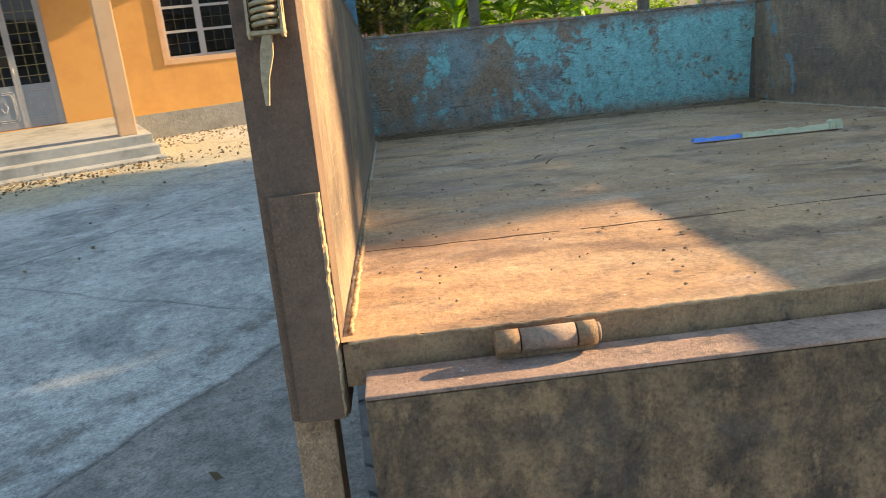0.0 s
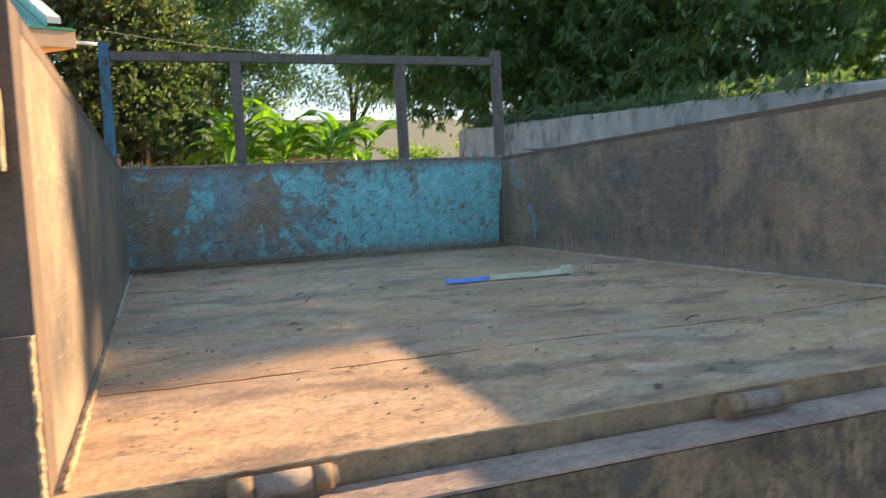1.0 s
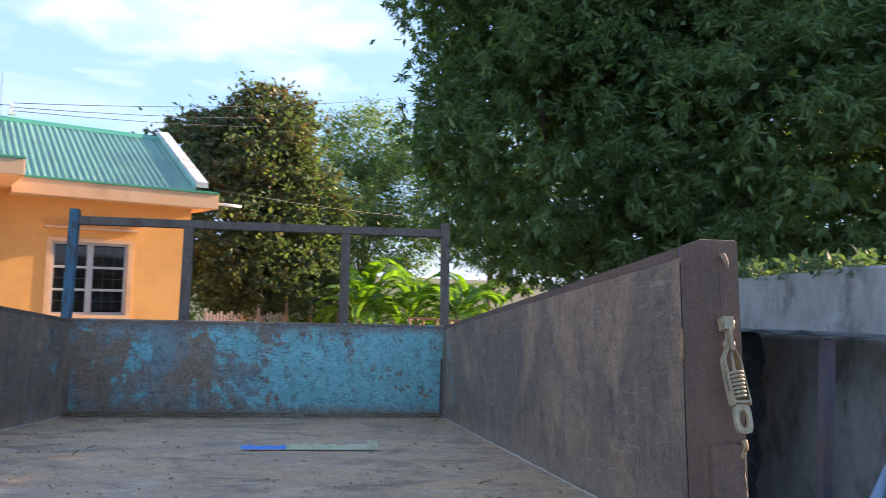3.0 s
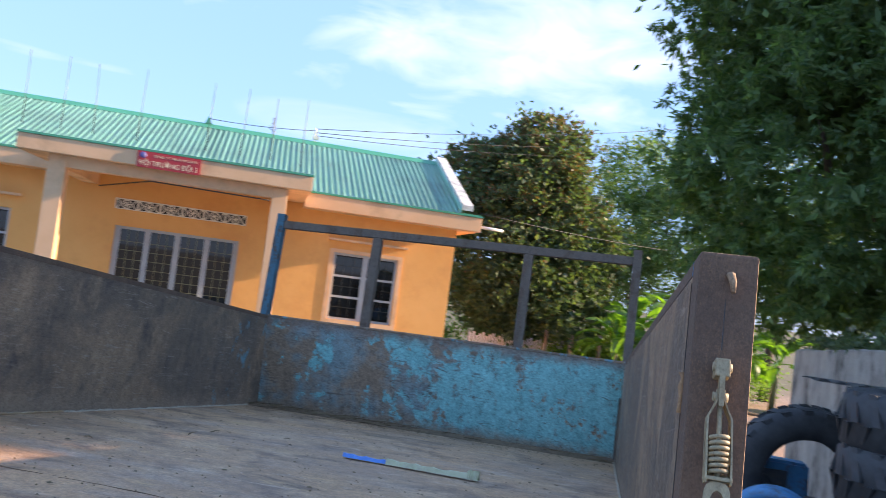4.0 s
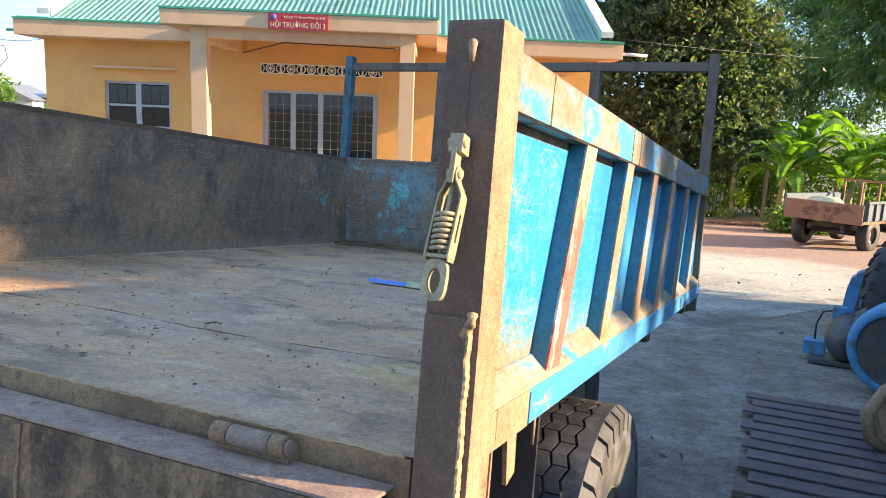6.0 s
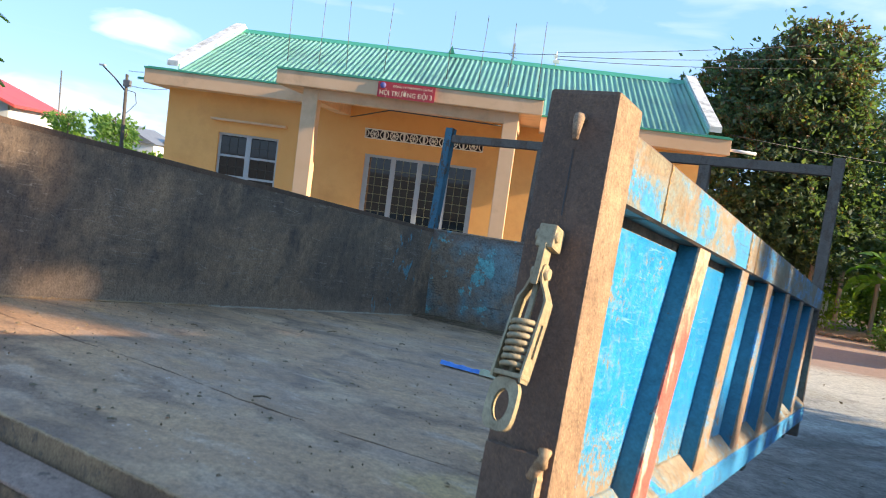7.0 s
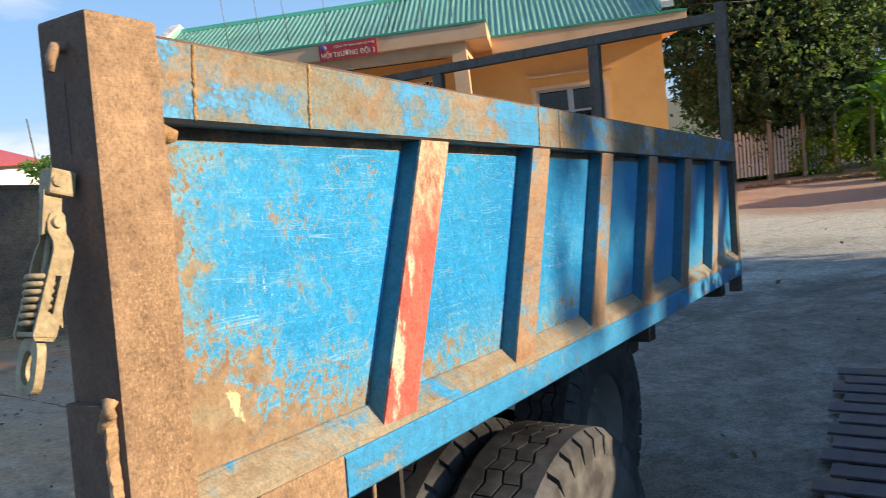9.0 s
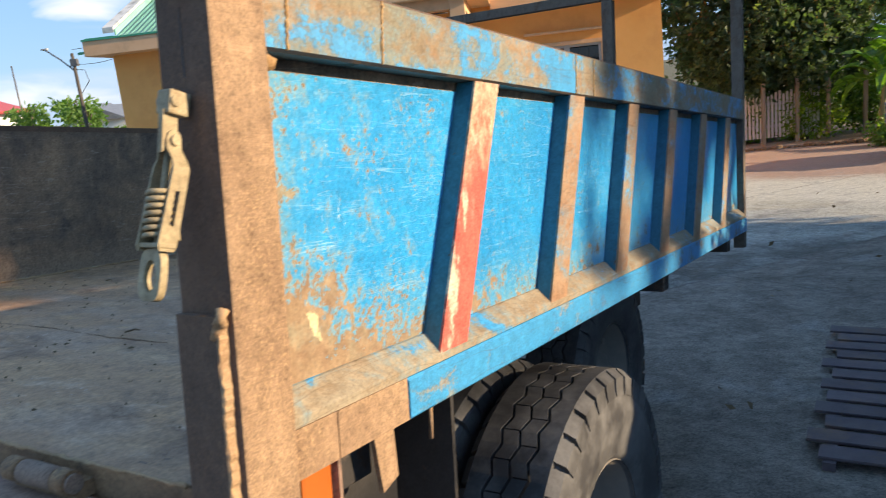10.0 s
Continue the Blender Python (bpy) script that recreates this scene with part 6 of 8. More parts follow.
def limbs(base, fork, tips, r0, seed):
    """A tapered trunk that splits into bent limbs."""
    rnd = random.Random(seed)
    base, fork = Vector(base), Vector(fork)
    bm = bmesh.new()
    n = 6
    trunk = [base.lerp(fork, i / n) + Vector((rnd.uniform(-1, 1), rnd.uniform(-1, 1), 0)) * r0 * 0.25 * (0 < i < n) for i in range(n + 1)]
    add_tube(bm, trunk, [r0 * (1.25 - 0.55 * i / n) for i in range(n + 1)], 12)
    for t in tips:
        t = Vector(t)
        mid = fork.lerp(t, 0.5) + Vector((rnd.uniform(-0.3, 0.3), rnd.uniform(-0.3, 0.3), 0.25))
        start = base.lerp(fork, rnd.uniform(0.75, 0.98))
        pts = [start.lerp(mid, i / 4) for i in range(4)] + [mid.lerp(t, i / 4) for i in range(5)]
        add_tube(bm, pts, [r0 * (0.55 - 0.055 * i) for i in range(9)], 8)
        for k in range(3):
            a = pts[3 + k * 2]
            b = a + Vector((rnd.uniform(-1, 1), rnd.uniform(-1, 1), rnd.uniform(-0.1, 0.7))) * (t - fork).length * 0.35
            add_tube(bm, [a, a.lerp(b, 0.5) + Vector((0, 0, 0.1)), b], [r0 * 0.22, r0 * 0.14, r0 * 0.04], 6)
    return bm


def tree(base, fork_h, lobes, clumps, per, spread, length, width, leaf, label, seed, r0=0.16, droop=0.5, second=None, share=0.0, inner=0.0, shell=0.72, category="tree", name="tree", boughs=0, under=None):
    x, y = base
    t = thing(name, Matrix.Translation((x, y, ground_z(x, y))), label, category)
    z0 = ground_z(x, y)
    loc = [((c[0] - x, c[1] - y, c[2] - z0), r) for c, r in lobes]
    part("trunk", limbs((0, 0, -0.05), (0.1, 0.0, fork_h), [c for c, _ in loc], r0, seed), M_BARK, t)
    rng = np.random.default_rng(seed)
    if boughs:
        pts, hint = bough_points(rng, loc, boughs, 9, 26)
    else:
        pts, hint = clump_points(rng, loc, clumps, per, spread, shell)
    keep = pts[:, 2] > 0.15
    if under:       # crown cut off below a sloping plane, so that low sun passes under it
        rag = np.array([noise.noise((a * 0.9, b * 0.9, 3.0)) for a, b in pts[:, :2]])
        low = under[0] + under[1] * pts[:, 0] + under[2] * rag - z0
        keep &= pts[:, 2] > low
    leaf_mesh("crown", pts[keep], hint[keep], length, width, leaf, t, seed + 1, droop, "", second, share)
    if inner:
        pts, hint = clump_points(rng, loc, int(clumps * inner), 10, spread * 1.5, 0.2)
        keep = pts[:, 2] > (0.3 if not under else under[0] + under[1] * pts[:, 0] + 0.25 - z0)
        leaf_mesh("inner_foliage", pts[keep], hint[keep], length * 1.4, width * 1.9, leaf, t, seed + 2, droop * 0.5)
    return t


def banana(x, y, h, seed, lean=0.0):
    rnd = random.Random(seed)
    z0 = ground_z(x, y)
    t = thing("banana_plant", Matrix.Translation((x, y, z0)), "leafy green banana plant with broad torn arching leaves", "plant", "banana plants")
    top = Vector((lean, 0, h * 0.50))
    part("stem", tube([(0, 0, -0.03), (lean * 0.4, 0, h * 0.25), top], [0.11, 0.09, 0.055], 10), M_BANANASTEM, t)
    n = rnd.randint(9, 11)
    for k in range(n):
        a = 2.4 * k + rnd.uniform(-0.3, 0.3)
        up = rnd.uniform(0.75, 1.45) if k < n - 3 else rnd.uniform(0.1, 0.5)
        ln = h * rnd.uniform(0.50, 0.74)
        droop = rnd.uniform(1.3, 2.3)
        dir_h = Vector((math.cos(a), math.sin(a), 0))
        side = Vector((-math.sin(a), math.cos(a), 0))
        bm = bmesh.new()
        m = 26
        p, spine = top.copy(), []
        for i in range(m + 1):
            s = i / m
            ang = up - s ** 1.8 * droop
            if i:
                p = p + (dir_h * math.cos(ang) + Vector((0, 0, 1)) * math.sin(ang)) * ln / m
            w = 0.0 if s < 0.16 else h * 0.082 * math.sin(math.pi * ((s - 0.16) / 0.84) ** 0.72) ** 0.8
            spine.append((p.copy(), w, Vector((-dir_h.x * math.sin(ang), -dir_h.y * math.sin(ang), math.cos(ang)))))
        add_tube(bm, [q for q, _, _ in spine[::2]], [0.022 * (1 - 0.9 * i / 13) + 0.003 for i in range(14)], 5)
        for sg in (1, -1):
            fold = rnd.uniform(-0.1, 0.35)
            for i in range(4, m):
                (a0, w0, u0), (a1, w1, u1) = spine[i], spine[i + 1]
                if i % 4 == 0:
                    fold += rnd.uniform(-0.35, 0.30)
                    gap = rnd.choice((0.0, 0.0, 0.5, 0.9))
                else:
                    gap = 0.0
                lift = math.sin(fold)
                e0 = a0.lerp(a1, gap * 0.8) + (side * sg * math.cos(fold) + u0 * lift) * (w0 if i % 4 or not gap else w0 * 0.85)
                e1 = a1 + (side * sg * math.cos(fold) + u1 * lift) * w1
                mid0, mid1 = a0.lerp(e0, 0.5) + u0 * w0 * 0.10, a1.lerp(e1, 0.5) + u1 * w1 * 0.10
                va, vb, vc, vd, ve, vf = (bm.verts.new(q) for q in (a0, a1, mid1, mid0, e1, e0))
                bm.faces.new((va, vb, vc, vd))
                bm.faces.new((vd, vc, ve, vf))
        part("leaf", bm, M_LEAF_BANANA, t)
    return t


def bush(x, y, rx, ry, h, seed, leaf=None, length=0.12, width=0.07, n=260, label="dense green bush beside the lane"):
    z0 = ground_z(x, y)
    t = thing("bush", Matrix.Translation((x, y, z0)), label, "bush")
    rng = np.random.default_rng(seed)
    lobes = [((rng.uniform(-0.5, 0.5) * rx, rng.uniform(-0.5, 0.5) * ry, h * rng.uniform(0.3, 0.62)), (rx * 0.6, ry * 0.6, h * 0.42)) for _ in range(5)]
    bm = bmesh.new()
    for c, _ in lobes:
        add_tube(bm, [(c[0] * 0.3, c[1] * 0.3, -0.03), (c[0] * 0.7, c[1] * 0.7, c[2] * 0.6), c], [0.03, 0.022, 0.01], 6)
    part("stems", bm, M_BARK, t)
    pts, hint = clump_points(rng, lobes, n, 14, 0.14, 0.4)
    keep = pts[:, 2] > 0.02
    leaf_mesh("foliage", pts[keep], hint[keep], length, width, leaf or M_LEAF_BUSH, t, seed + 1, 0.2)
    return t


# big mango behind the boundary wall
tree((12.2, 8.4), 1.9, [((10.1, 9.0, 4.15), (3.4, 3.0, 2.55)), ((9.85, 9.2, 7.1), (3.35, 3.0, 2.5)), ((13.2, 6.6, 4.6), (3.6, 3.2, 2.6)), ((12.4, 7.0, 7.6), (4.4, 3.4, 2.5)), ((13.6, 9.6, 5.6), (3.2, 3.0, 2.8)), ((10.4, 6.2, 3.7), (2.4, 2.3, 2.1)), ((8.8, 9.8, 4.2), (1.6, 1.5, 2.4)), ((8.7, 9.9, 7.0), (1.5, 1.5, 2.4)), ((10.0, 6.7, 2.6), (1.7, 2.2, 1.1))],
     2600, 46, 0.17, 0.138, 0.034, M_LEAF_MANGO, "tall dense dark green mango tree behind the boundary wall", 11, 0.30, 1.0, inner=0.9, boughs=2150)
# added neighbour, mostly out of view: shades the trailer but leaves its rear sunlit
tree((15.2, 0.4), 2.4, [((12.6, 3.75, 5.0), (2.9, 1.98, 1.7)), ((13.2, 3.55, 6.4), (3.2, 1.98, 2.5)), ((14.5, 4.1, 8.4), (3.0, 2.08, 2.2)), ((15.6, 3.4, 5.0), (2.8, 1.98, 2.4))],
     1500, 40, 0.19, 0.16, 0.042, M_LEAF_MANGO, "leafy dark green mango tree added behind the boundary wall to shade the trailer", 23, 0.26, 1.0, inner=1.1, boughs=520, under=(5.42, 0.329, 0.35))
# brown-tipped tree past the corner of the hall
tree((10.6, 25.6), 2.2, [((9.6, 25.2, 3.2), (2.4, 2.2, 2.2)), ((10.0, 25.4, 5.4), (2.2, 2.1, 1.9)), ((10.6, 25.6, 6.9), (1.6, 1.5, 1.3)), ((11.6, 25.2, 3.6), (2.0, 1.9, 2.2)), ((8.4, 26.2, 5.4), (1.5, 1.5, 1.6)), ((10.4, 24.6, 1.6), (2.6, 1.8, 1.5))],
     2500, 36, 0.20, 0.15, 0.058, M_LEAF_DARK, "broad tree with dark leaves and browning tips", 31, 0.2, 0.35, M_LEAF_BROWN, 0.30, inner=0.9, boughs=620)
# lighter, airier tree beyond it
tree((16.4, 29.6), 3.0, [((15.6, 29.0, 5.0), (2.1, 2.0, 1.8)), ((16.6, 29.2, 7.4), (2.1, 2.0, 1.7)), ((18.0, 29.2, 5.4), (2.2, 2.0, 2.0)), ((17.4, 29.2, 3.2), (2.6, 2.0, 1.2))],
     1000, 30, 0.24, 0.18, 0.075, M_LEAF_AIRY, "airy tree with sparse light green leaves", 41, 0.16, 0.3, None, 0.0, inner=0.0, shell=0.5)
tree((21.0, 26.5), 2.6, [((20.4, 26.0, 4.6), (2.8, 2.4, 2.3)), ((21.4, 26.2, 7.0), (2.6, 2.4, 2.2)), ((23.0, 25.4, 4.6), (2.8, 2.4, 2.4))],
     800, 26, 0.25, 0.18, 0.07, M_LEAF_AIRY, "tall dark tree over the banana plants", 47, 0.18, 0.35, None, 0.0, inner=0.05)
for k, (x, y, h, l) in enumerate(((11.9, 21.2, 3.0, 0.1), (12.9, 21.8, 3.3, -0.1), (13.8, 21.2, 2.9, 0.15), (14.9, 22.4, 3.5, 0.0), (15.9, 21.6, 3.0, 0.1), (17.2, 22.4, 3.3, -0.1), (13.4, 23.6, 3.6, 0.1), (18.6, 22.8, 3.2, 0.1))):
    banana(x, y, h, 60 + k, l)
for k, (x, y, rx, ry, h) in enumerate(((10.9, 24.0, 1.6, 0.9, 1.7), (13.1, 24.6, 1.5, 0.9, 1.9), (15.6, 24.6, 1.8, 0.9, 2.0), (18.4, 24.8, 1.9, 1.0, 2.2), (9.0, 24.6, 1.3, 0.9, 1.5), (12.3, 19.9, 1.1, 0.5, 0.55), (20.6, 22.4, 1.8, 1.2, 1.8), (7.4, 25.2, 1.3, 0.9, 1.6), (23.6, 21.0, 2.0, 1.4, 2.4), (10.4, 28.0, 2.4, 1.0, 2.6), (14.6, 28.4, 2.6, 1.0, 2.8), (19.4, 28.6, 2.8, 1.0, 3.0))):
    bush(x, y, rx, ry, h, 80 + k, [M_LEAF_BUSH, M_LEAF_LIGHT][k % 2])


for k, (x, y, h) in enumerate(((19.0, 2.2, 5.0), (20.5, 5.4, 5.6), (19.6, 6.9, 3.4), (22.4, 3.6, 5.8), (18.2, -0.8, 4.6), (24.0, 5.6, 5.0))):
    bush(x, y, 2.4, 2.4, h, 180 + k, M_LEAF_MANGO, 0.24, 0.08, 460, "low leafy tree in the garden beyond the boundary wall")


def feather_tree():
    """Flame tree with fern-like leaves at the yard's far corner."""
    x, y = -7.6, 11.45
    z0 = ground_z(x, y)
    t = thing("flame_tree", Matrix.Translation((x, y, z0)), "flame tree with feathery light green leaves", "tree")
    tips = [(0.45, 0.2, 4.3), (0.35, -0.2, 3.6), (-0.5, 0.5, 4.9), (-1.1, -0.5, 4.3), (0.1, 0.0, 4.7), (-0.4, 0.1, 3.8), (0.3, 0.3, 3.2), (0.4, 0.0, 3.95)]
    part("trunk", limbs((0, 0, -0.05), (-0.2, 0, 2.0), tips, 0.04, 91), M_BARK, t)
    rnd = random.Random(92)
    bm = bmesh.new()
    for tip in tips:
        for k in range(26):
            a = rnd.uniform(0, 2 * math.pi)
            p = Vector(tip) + Vector((rnd.uniform(-0.3, 0.3), rnd.uniform(-0.3, 0.3), rnd.uniform(-0.35, 0.35)))
            d = Vector((math.cos(a), math.sin(a), rnd.uniform(-0.1, 0.45))).normalized()
            ln = rnd.uniform(0.6, 0.9)
            sag = Vector((0, 0, -0.30))
            side = d.cross(Vector((0, 0, 1))).normalized()
            for i in range(24):
                s = (i + 1) / 25
                c = p + d * ln * s + sag * s * s
                w = 0.15 * math.sin(math.pi * min(1, s * 0.85 + 0.12))
                for sg in (-1, 1):
                    e = c + side * sg * w + d * w * 0.5 + Vector((0, 0, -0.035))
                    o = d * 0.017
                    bm.faces.new([bm.verts.new(q) for q in (c - o, c.lerp(e, 0.5) - o * 1.5, e, c.lerp(e, 0.5) + o * 1.5)])
    part("crown", bm, M_LEAF_BUSH, t)


feather_tree()
# ---- things round the yard ----
M_BWALL = simple("weathered_white_wall", (0.25, 0.235, 0.20), (0.44, 0.41, 0.355), 5.0, 0.9, 0, 0.8, 0.015, (0.06, 0.056, 0.048), 3.4, streak=(1, 1, 0.45))
M_TIN = simple("old_tin_sheet", (0.22, 0.22, 0.22), (0.34, 0.34, 0.33), 4.0, 0.45, 0.5, 0.2)
M_BLUEPAINT = simple("tractor_blue_paint", (0.015, 0.20, 0.40), (0.035, 0.28, 0.50), 12.0, 0.5, 0, 0.3, stain=(0.09, 0.085, 0.08), stain_scale=9.0)
M_PALEPIPE = simple("pale_blue_pipe_paint", (0.15, 0.28, 0.38), (0.22, 0.36, 0.46), 10.0, 0.5, 0, 0.3, stain=(0.16, 0.17, 0.17), stain_scale=7.0)
M_YELLOW = simple("yellow_paint", (0.60, 0.50, 0.04), (0.68, 0.58, 0.08), 10.0, 0.5)
M_REFLECT = simple("pale_reflector", (0.66, 0.55, 0.55), (0.75, 0.68, 0.68), 60.0, 0.35)
M_GREASE = simple("greasy_dark_metal", (0.055, 0.062, 0.065), (0.11, 0.115, 0.115), 14.0, 0.45, 0.2, 0.5, stain=(0.15, 0.11, 0.08), stain_scale=9.0)
M_PINK = simple("faded_red_paint", (0.50, 0.05, 0.10), (0.58, 0.09, 0.15), 6.0, 0.5, 0, 0.2)
M_DARKSLAT = simple("dark_steel_slat", (0.085, 0.070, 0.090), (0.16, 0.125, 0.135), 9.0, 0.55, 0.2, 0.4, stain=(0.22, 0.13, 0.085), stain_scale=5.0, obj_rand=0.35)
M_WOODGREY = simple("grey_wood", (0.24, 0.20, 0.16), (0.33, 0.28, 0.22), 5.0, 0.85, 0, 0.5, streak=(4, 4, 0.6))
M_BROWNSTEEL = worn_paint("brown_truck_body", (0.24, 0.12, 0.07), (0.30, 0.16, 0.09), (0.14, 0.09, 0.07), RUST, 0.6, 3.0)
M_SLATE = simple("dark_blue_truck_paint", (0.06, 0.10, 0.13), (0.10, 0.15, 0.18), 4.0, 0.6)
M_CEMENT = simple("grey_cement_wall", (0.36, 0.37, 0.36), (0.45, 0.46, 0.45), 0.8, 0.9, 0, 0.3, stain=(0.22, 0.23, 0.23), stain_scale=0.5, streak=(1, 1, 0.3))
M_REDROOF = simple("red_sheet_roof", (0.42, 0.05, 0.045), (0.50, 0.08, 0.06), 1.0, 0.5)
M_LIMEWASH = simple("white_wall", (0.72, 0.72, 0.71), (0.78, 0.78, 0.77), 1.0, 0.85, bump=0.2)
M_POLE = simple("grey_concrete_pole", (0.055, 0.045, 0.038), (0.10, 0.085, 0.07), 5.0, 0.85)
M_STICKPALE = simple("pale_wrapped_plastic", (0.46, 0.50, 0.30), (0.62, 0.62, 0.44), 30.0, 0.6, 0, 0.5, stain=(0.35, 0.32, 0.24), stain_scale=12.0)
M_STICKBLUE = simple("bright_blue_plastic", (0.02, 0.20, 0.65), (0.05, 0.30, 0.75), 30.0, 0.4, 0, 0.4)
M_DRYLEAF = simple("dry_leaf_litter", (0.16, 0.105, 0.055), (0.30, 0.22, 0.13), 20.0, 0.9, 0, 0.2, island=0.7)

WALL_A, WALL_B = Vector((8.05, 8.45, 0)), Vector((4.35, -2.65, 0))


def boundary_wall():
    """Rendered wall along the yard's edge; its top follows the fall of the ground."""
    d = (WALL_B - WALL_A).normalized()
    nrm = Vector((-d.y, d.x, 0))
    bm = bmesh.new()
    n = 60
    ln = (WALL_B - WALL_A).length
    rows = []
    for i in range(n + 1):
        p = WALL_A + d * ln * i / n
        zt = 1.66 + 0.073 * ln * i / n + 0.02 * noise.noise((i * 0.4, 0, 0)) + 0.01 * noise.noise((i * 1.7, 3, 0))
        if ln * i / n > 7.02:
            zt = 1.72 + 0.05 * noise.noise((i * 2.3, 8, 0))        # lowered from here on to let the sun reach the trailer's tyre
        zb = ground_z(p.x, p.y) - 0.1
        a, b = p + nrm * 0.0, p + nrm * 0.16
        rows.append([bm.verts.new((q.x, q.y, z)) for q, z in ((a, zb), (a, zt - 0.3), (a, zt - 0.02), (a + nrm * 0.02, zt), (b - nrm * 0.02, zt), (b, zt - 0.03), (b, zb))])
    for a, b in zip(rows, rows[1:]):
        for k in range(6):
            bm.faces.new((a[k], a[k + 1], b[k + 1], b[k]))
    bm.faces.new(rows[0])
    bm.faces.new(rows[-1][::-1])
    bmesh.ops.recalc_face_normals(bm, faces=list(bm.faces))
    w = part("wall_boundary", bm, M_BWALL, None)
    tagged(w, "weathered white boundary wall with black mould stains", "wall", "", "structure")
    # creepers along the coping
    rng = np.random.default_rng(77)
    pts, hint = [], []
    for i in range(150):
        s = rng.uniform(0.2, ln * 0.50)
        p = WALL_A + d * s + nrm * rng.uniform(-0.02, 0.25)
        z = 1.64 + 0.073 * s + rng.uniform(0.0, 0.10 if s < 3 else 0.03)
        for _ in range(12):
            pts.append((p.x + rng.normal() * 0.07, p.y + rng.normal() * 0.07, z + abs(rng.normal()) * 0.05))
            hint.append((0, 0, 0.5))
    c = leaf_mesh("creeper", np.array(pts), np.array(hint), 0.09, 0.03, M_LEAF_DARK, None, 78, 0.1)
    tagged(c, "dry creeper growing along the wall's coping", "plant", "", "stuff")


def tin_roof():
    d = (WALL_B - WALL_A).normalized()
    nrm = Vector((-d.y, d.x, 0))
    p0 = WALL_A + d * 3.15
    t = thing("lean_to", Matrix.Translation((p0.x, p0.y, 0)) @ Matrix.Rotation(math.atan2(d.y, d.x), 4, 'Z'), "low lean-to of old tin sheet against the wall", "shelter")
    bm = bmesh.new()
    n = 60
    rows = []
    for y in (-0.02, -1.05):
        rows.append([bm.verts.new((3.45 * i / n, y, 1.515 + 0.045 * (3.45 * i / n) - (0.02 if y > -0.5 else 0.0) + 0.012 * math.sin(i * 1.0) + 0.012 * noise.noise((i * 0.3, y, 0)))) for i in range(n + 1)])
    for i in range(n):
        bm.faces.new((rows[0][i], rows[0][i + 1], rows[1][i + 1], rows[1][i]))
    bmesh.ops.solidify(bm, geom=list(bm.faces), thickness=0.004)
    part("roof_sheet", bm, M_TIN, t)
    for x in (1.75, 3.30):
        part("post", box(x, -0.90, -0.1, x + 0.06, -0.84, 1.485 + 0.045 * x), M_DARKSLAT, t)
    part("bracket", box(2.22, -1.062, 1.47, 2.26, -1.052, 1.64), M_ALU, t, "perforated steel strip hanging from the sheet")


def farm_tyre(m, r, w, label, lugs=22):
    """Big tractor tyre with chevron lugs, axis along local x."""
    t = thing("tractor_tyre", m, label, "tyre", "tyres by the wall")
    bm = bmesh.new()
    hw = w / 2
    ri = r * 0.55
    add_lathe(bm, [(ri, -hw * 0.8), (ri + 0.05, -hw), (r * 0.86, -hw), (r * 0.95, -hw * 0.8), (r * 0.96, 0), (r * 0.95, hw * 0.8), (r * 0.86, hw), (ri + 0.05, hw), (ri, hw * 0.8), (ri + 0.02, hw * 0.7), (r * 0.83, hw * 0.9), (r * 0.88, 0), (r * 0.83, -hw * 0.9), (ri + 0.02, -hw * 0.7), (ri, -hw * 0.8)], Matrix.Identity(4), 40)
    part("casing", bm, M_RUBBER2, t)
    for k in range(lugs):
        for sg in (-1, 1):
            a = 2 * math.pi * (k + (0.5 if sg > 0 else 0)) / lugs
            bm = bmesh.new()
            vs = []
            for rr in (r * 0.93, r * 1.0):
                for u, da in ((0.03, 0.0), (0.98, 0.16), (0.98, 0.27), (0.03, 0.10)):
                    q = rr - (0.07 * r if u > 0.5 else 0)
                    vs.append(bm.verts.new((sg * u * hw, q * math.cos(a + da), q * math.sin(a + da))))
            for q in ((0, 3, 2, 1), (4, 5, 6, 7), (0, 1, 5, 4), (1, 2, 6, 5), (2, 3, 7, 6), (3, 0, 4, 7)):
                bm.faces.new([vs[i] for i in q])
            bmesh.ops.recalc_face_normals(bm, faces=list(bm.faces))
            part("lug", bm, M_RUBBER2, t)
    return t


def tyre_pile():
    flat = Matrix.Rotation(radians(90), 4, 'Y')
    stand = farm_tyre(Matrix.Translation((6.30, 5.92, ground_z(6.30, 5.92) + 0.64)) @ Matrix.Rotation(radians(8), 4, 'Y') @ Matrix.Rotation(radians(62), 4, 'Z'), 0.66, 0.36, "old black tractor tyre standing against the wall")
    first = farm_tyre(Matrix.Translation((5.72, 4.05, ground_z(5.7, 4.0) + 0.20)) @ flat, 0.62, 0.38, "old black tractor tyre lying in a pile")
    for x, y, h in ((5.76, 4.08, 0.585), (5.70, 4.02, 0.97), (5.75, 4.07, 1.30)):
        copy_thing(first, Matrix.Translation((x, y, ground_z(5.7, 4.0) + h)) @ Matrix.Rotation(x * 9, 4, 'Z') @ flat)


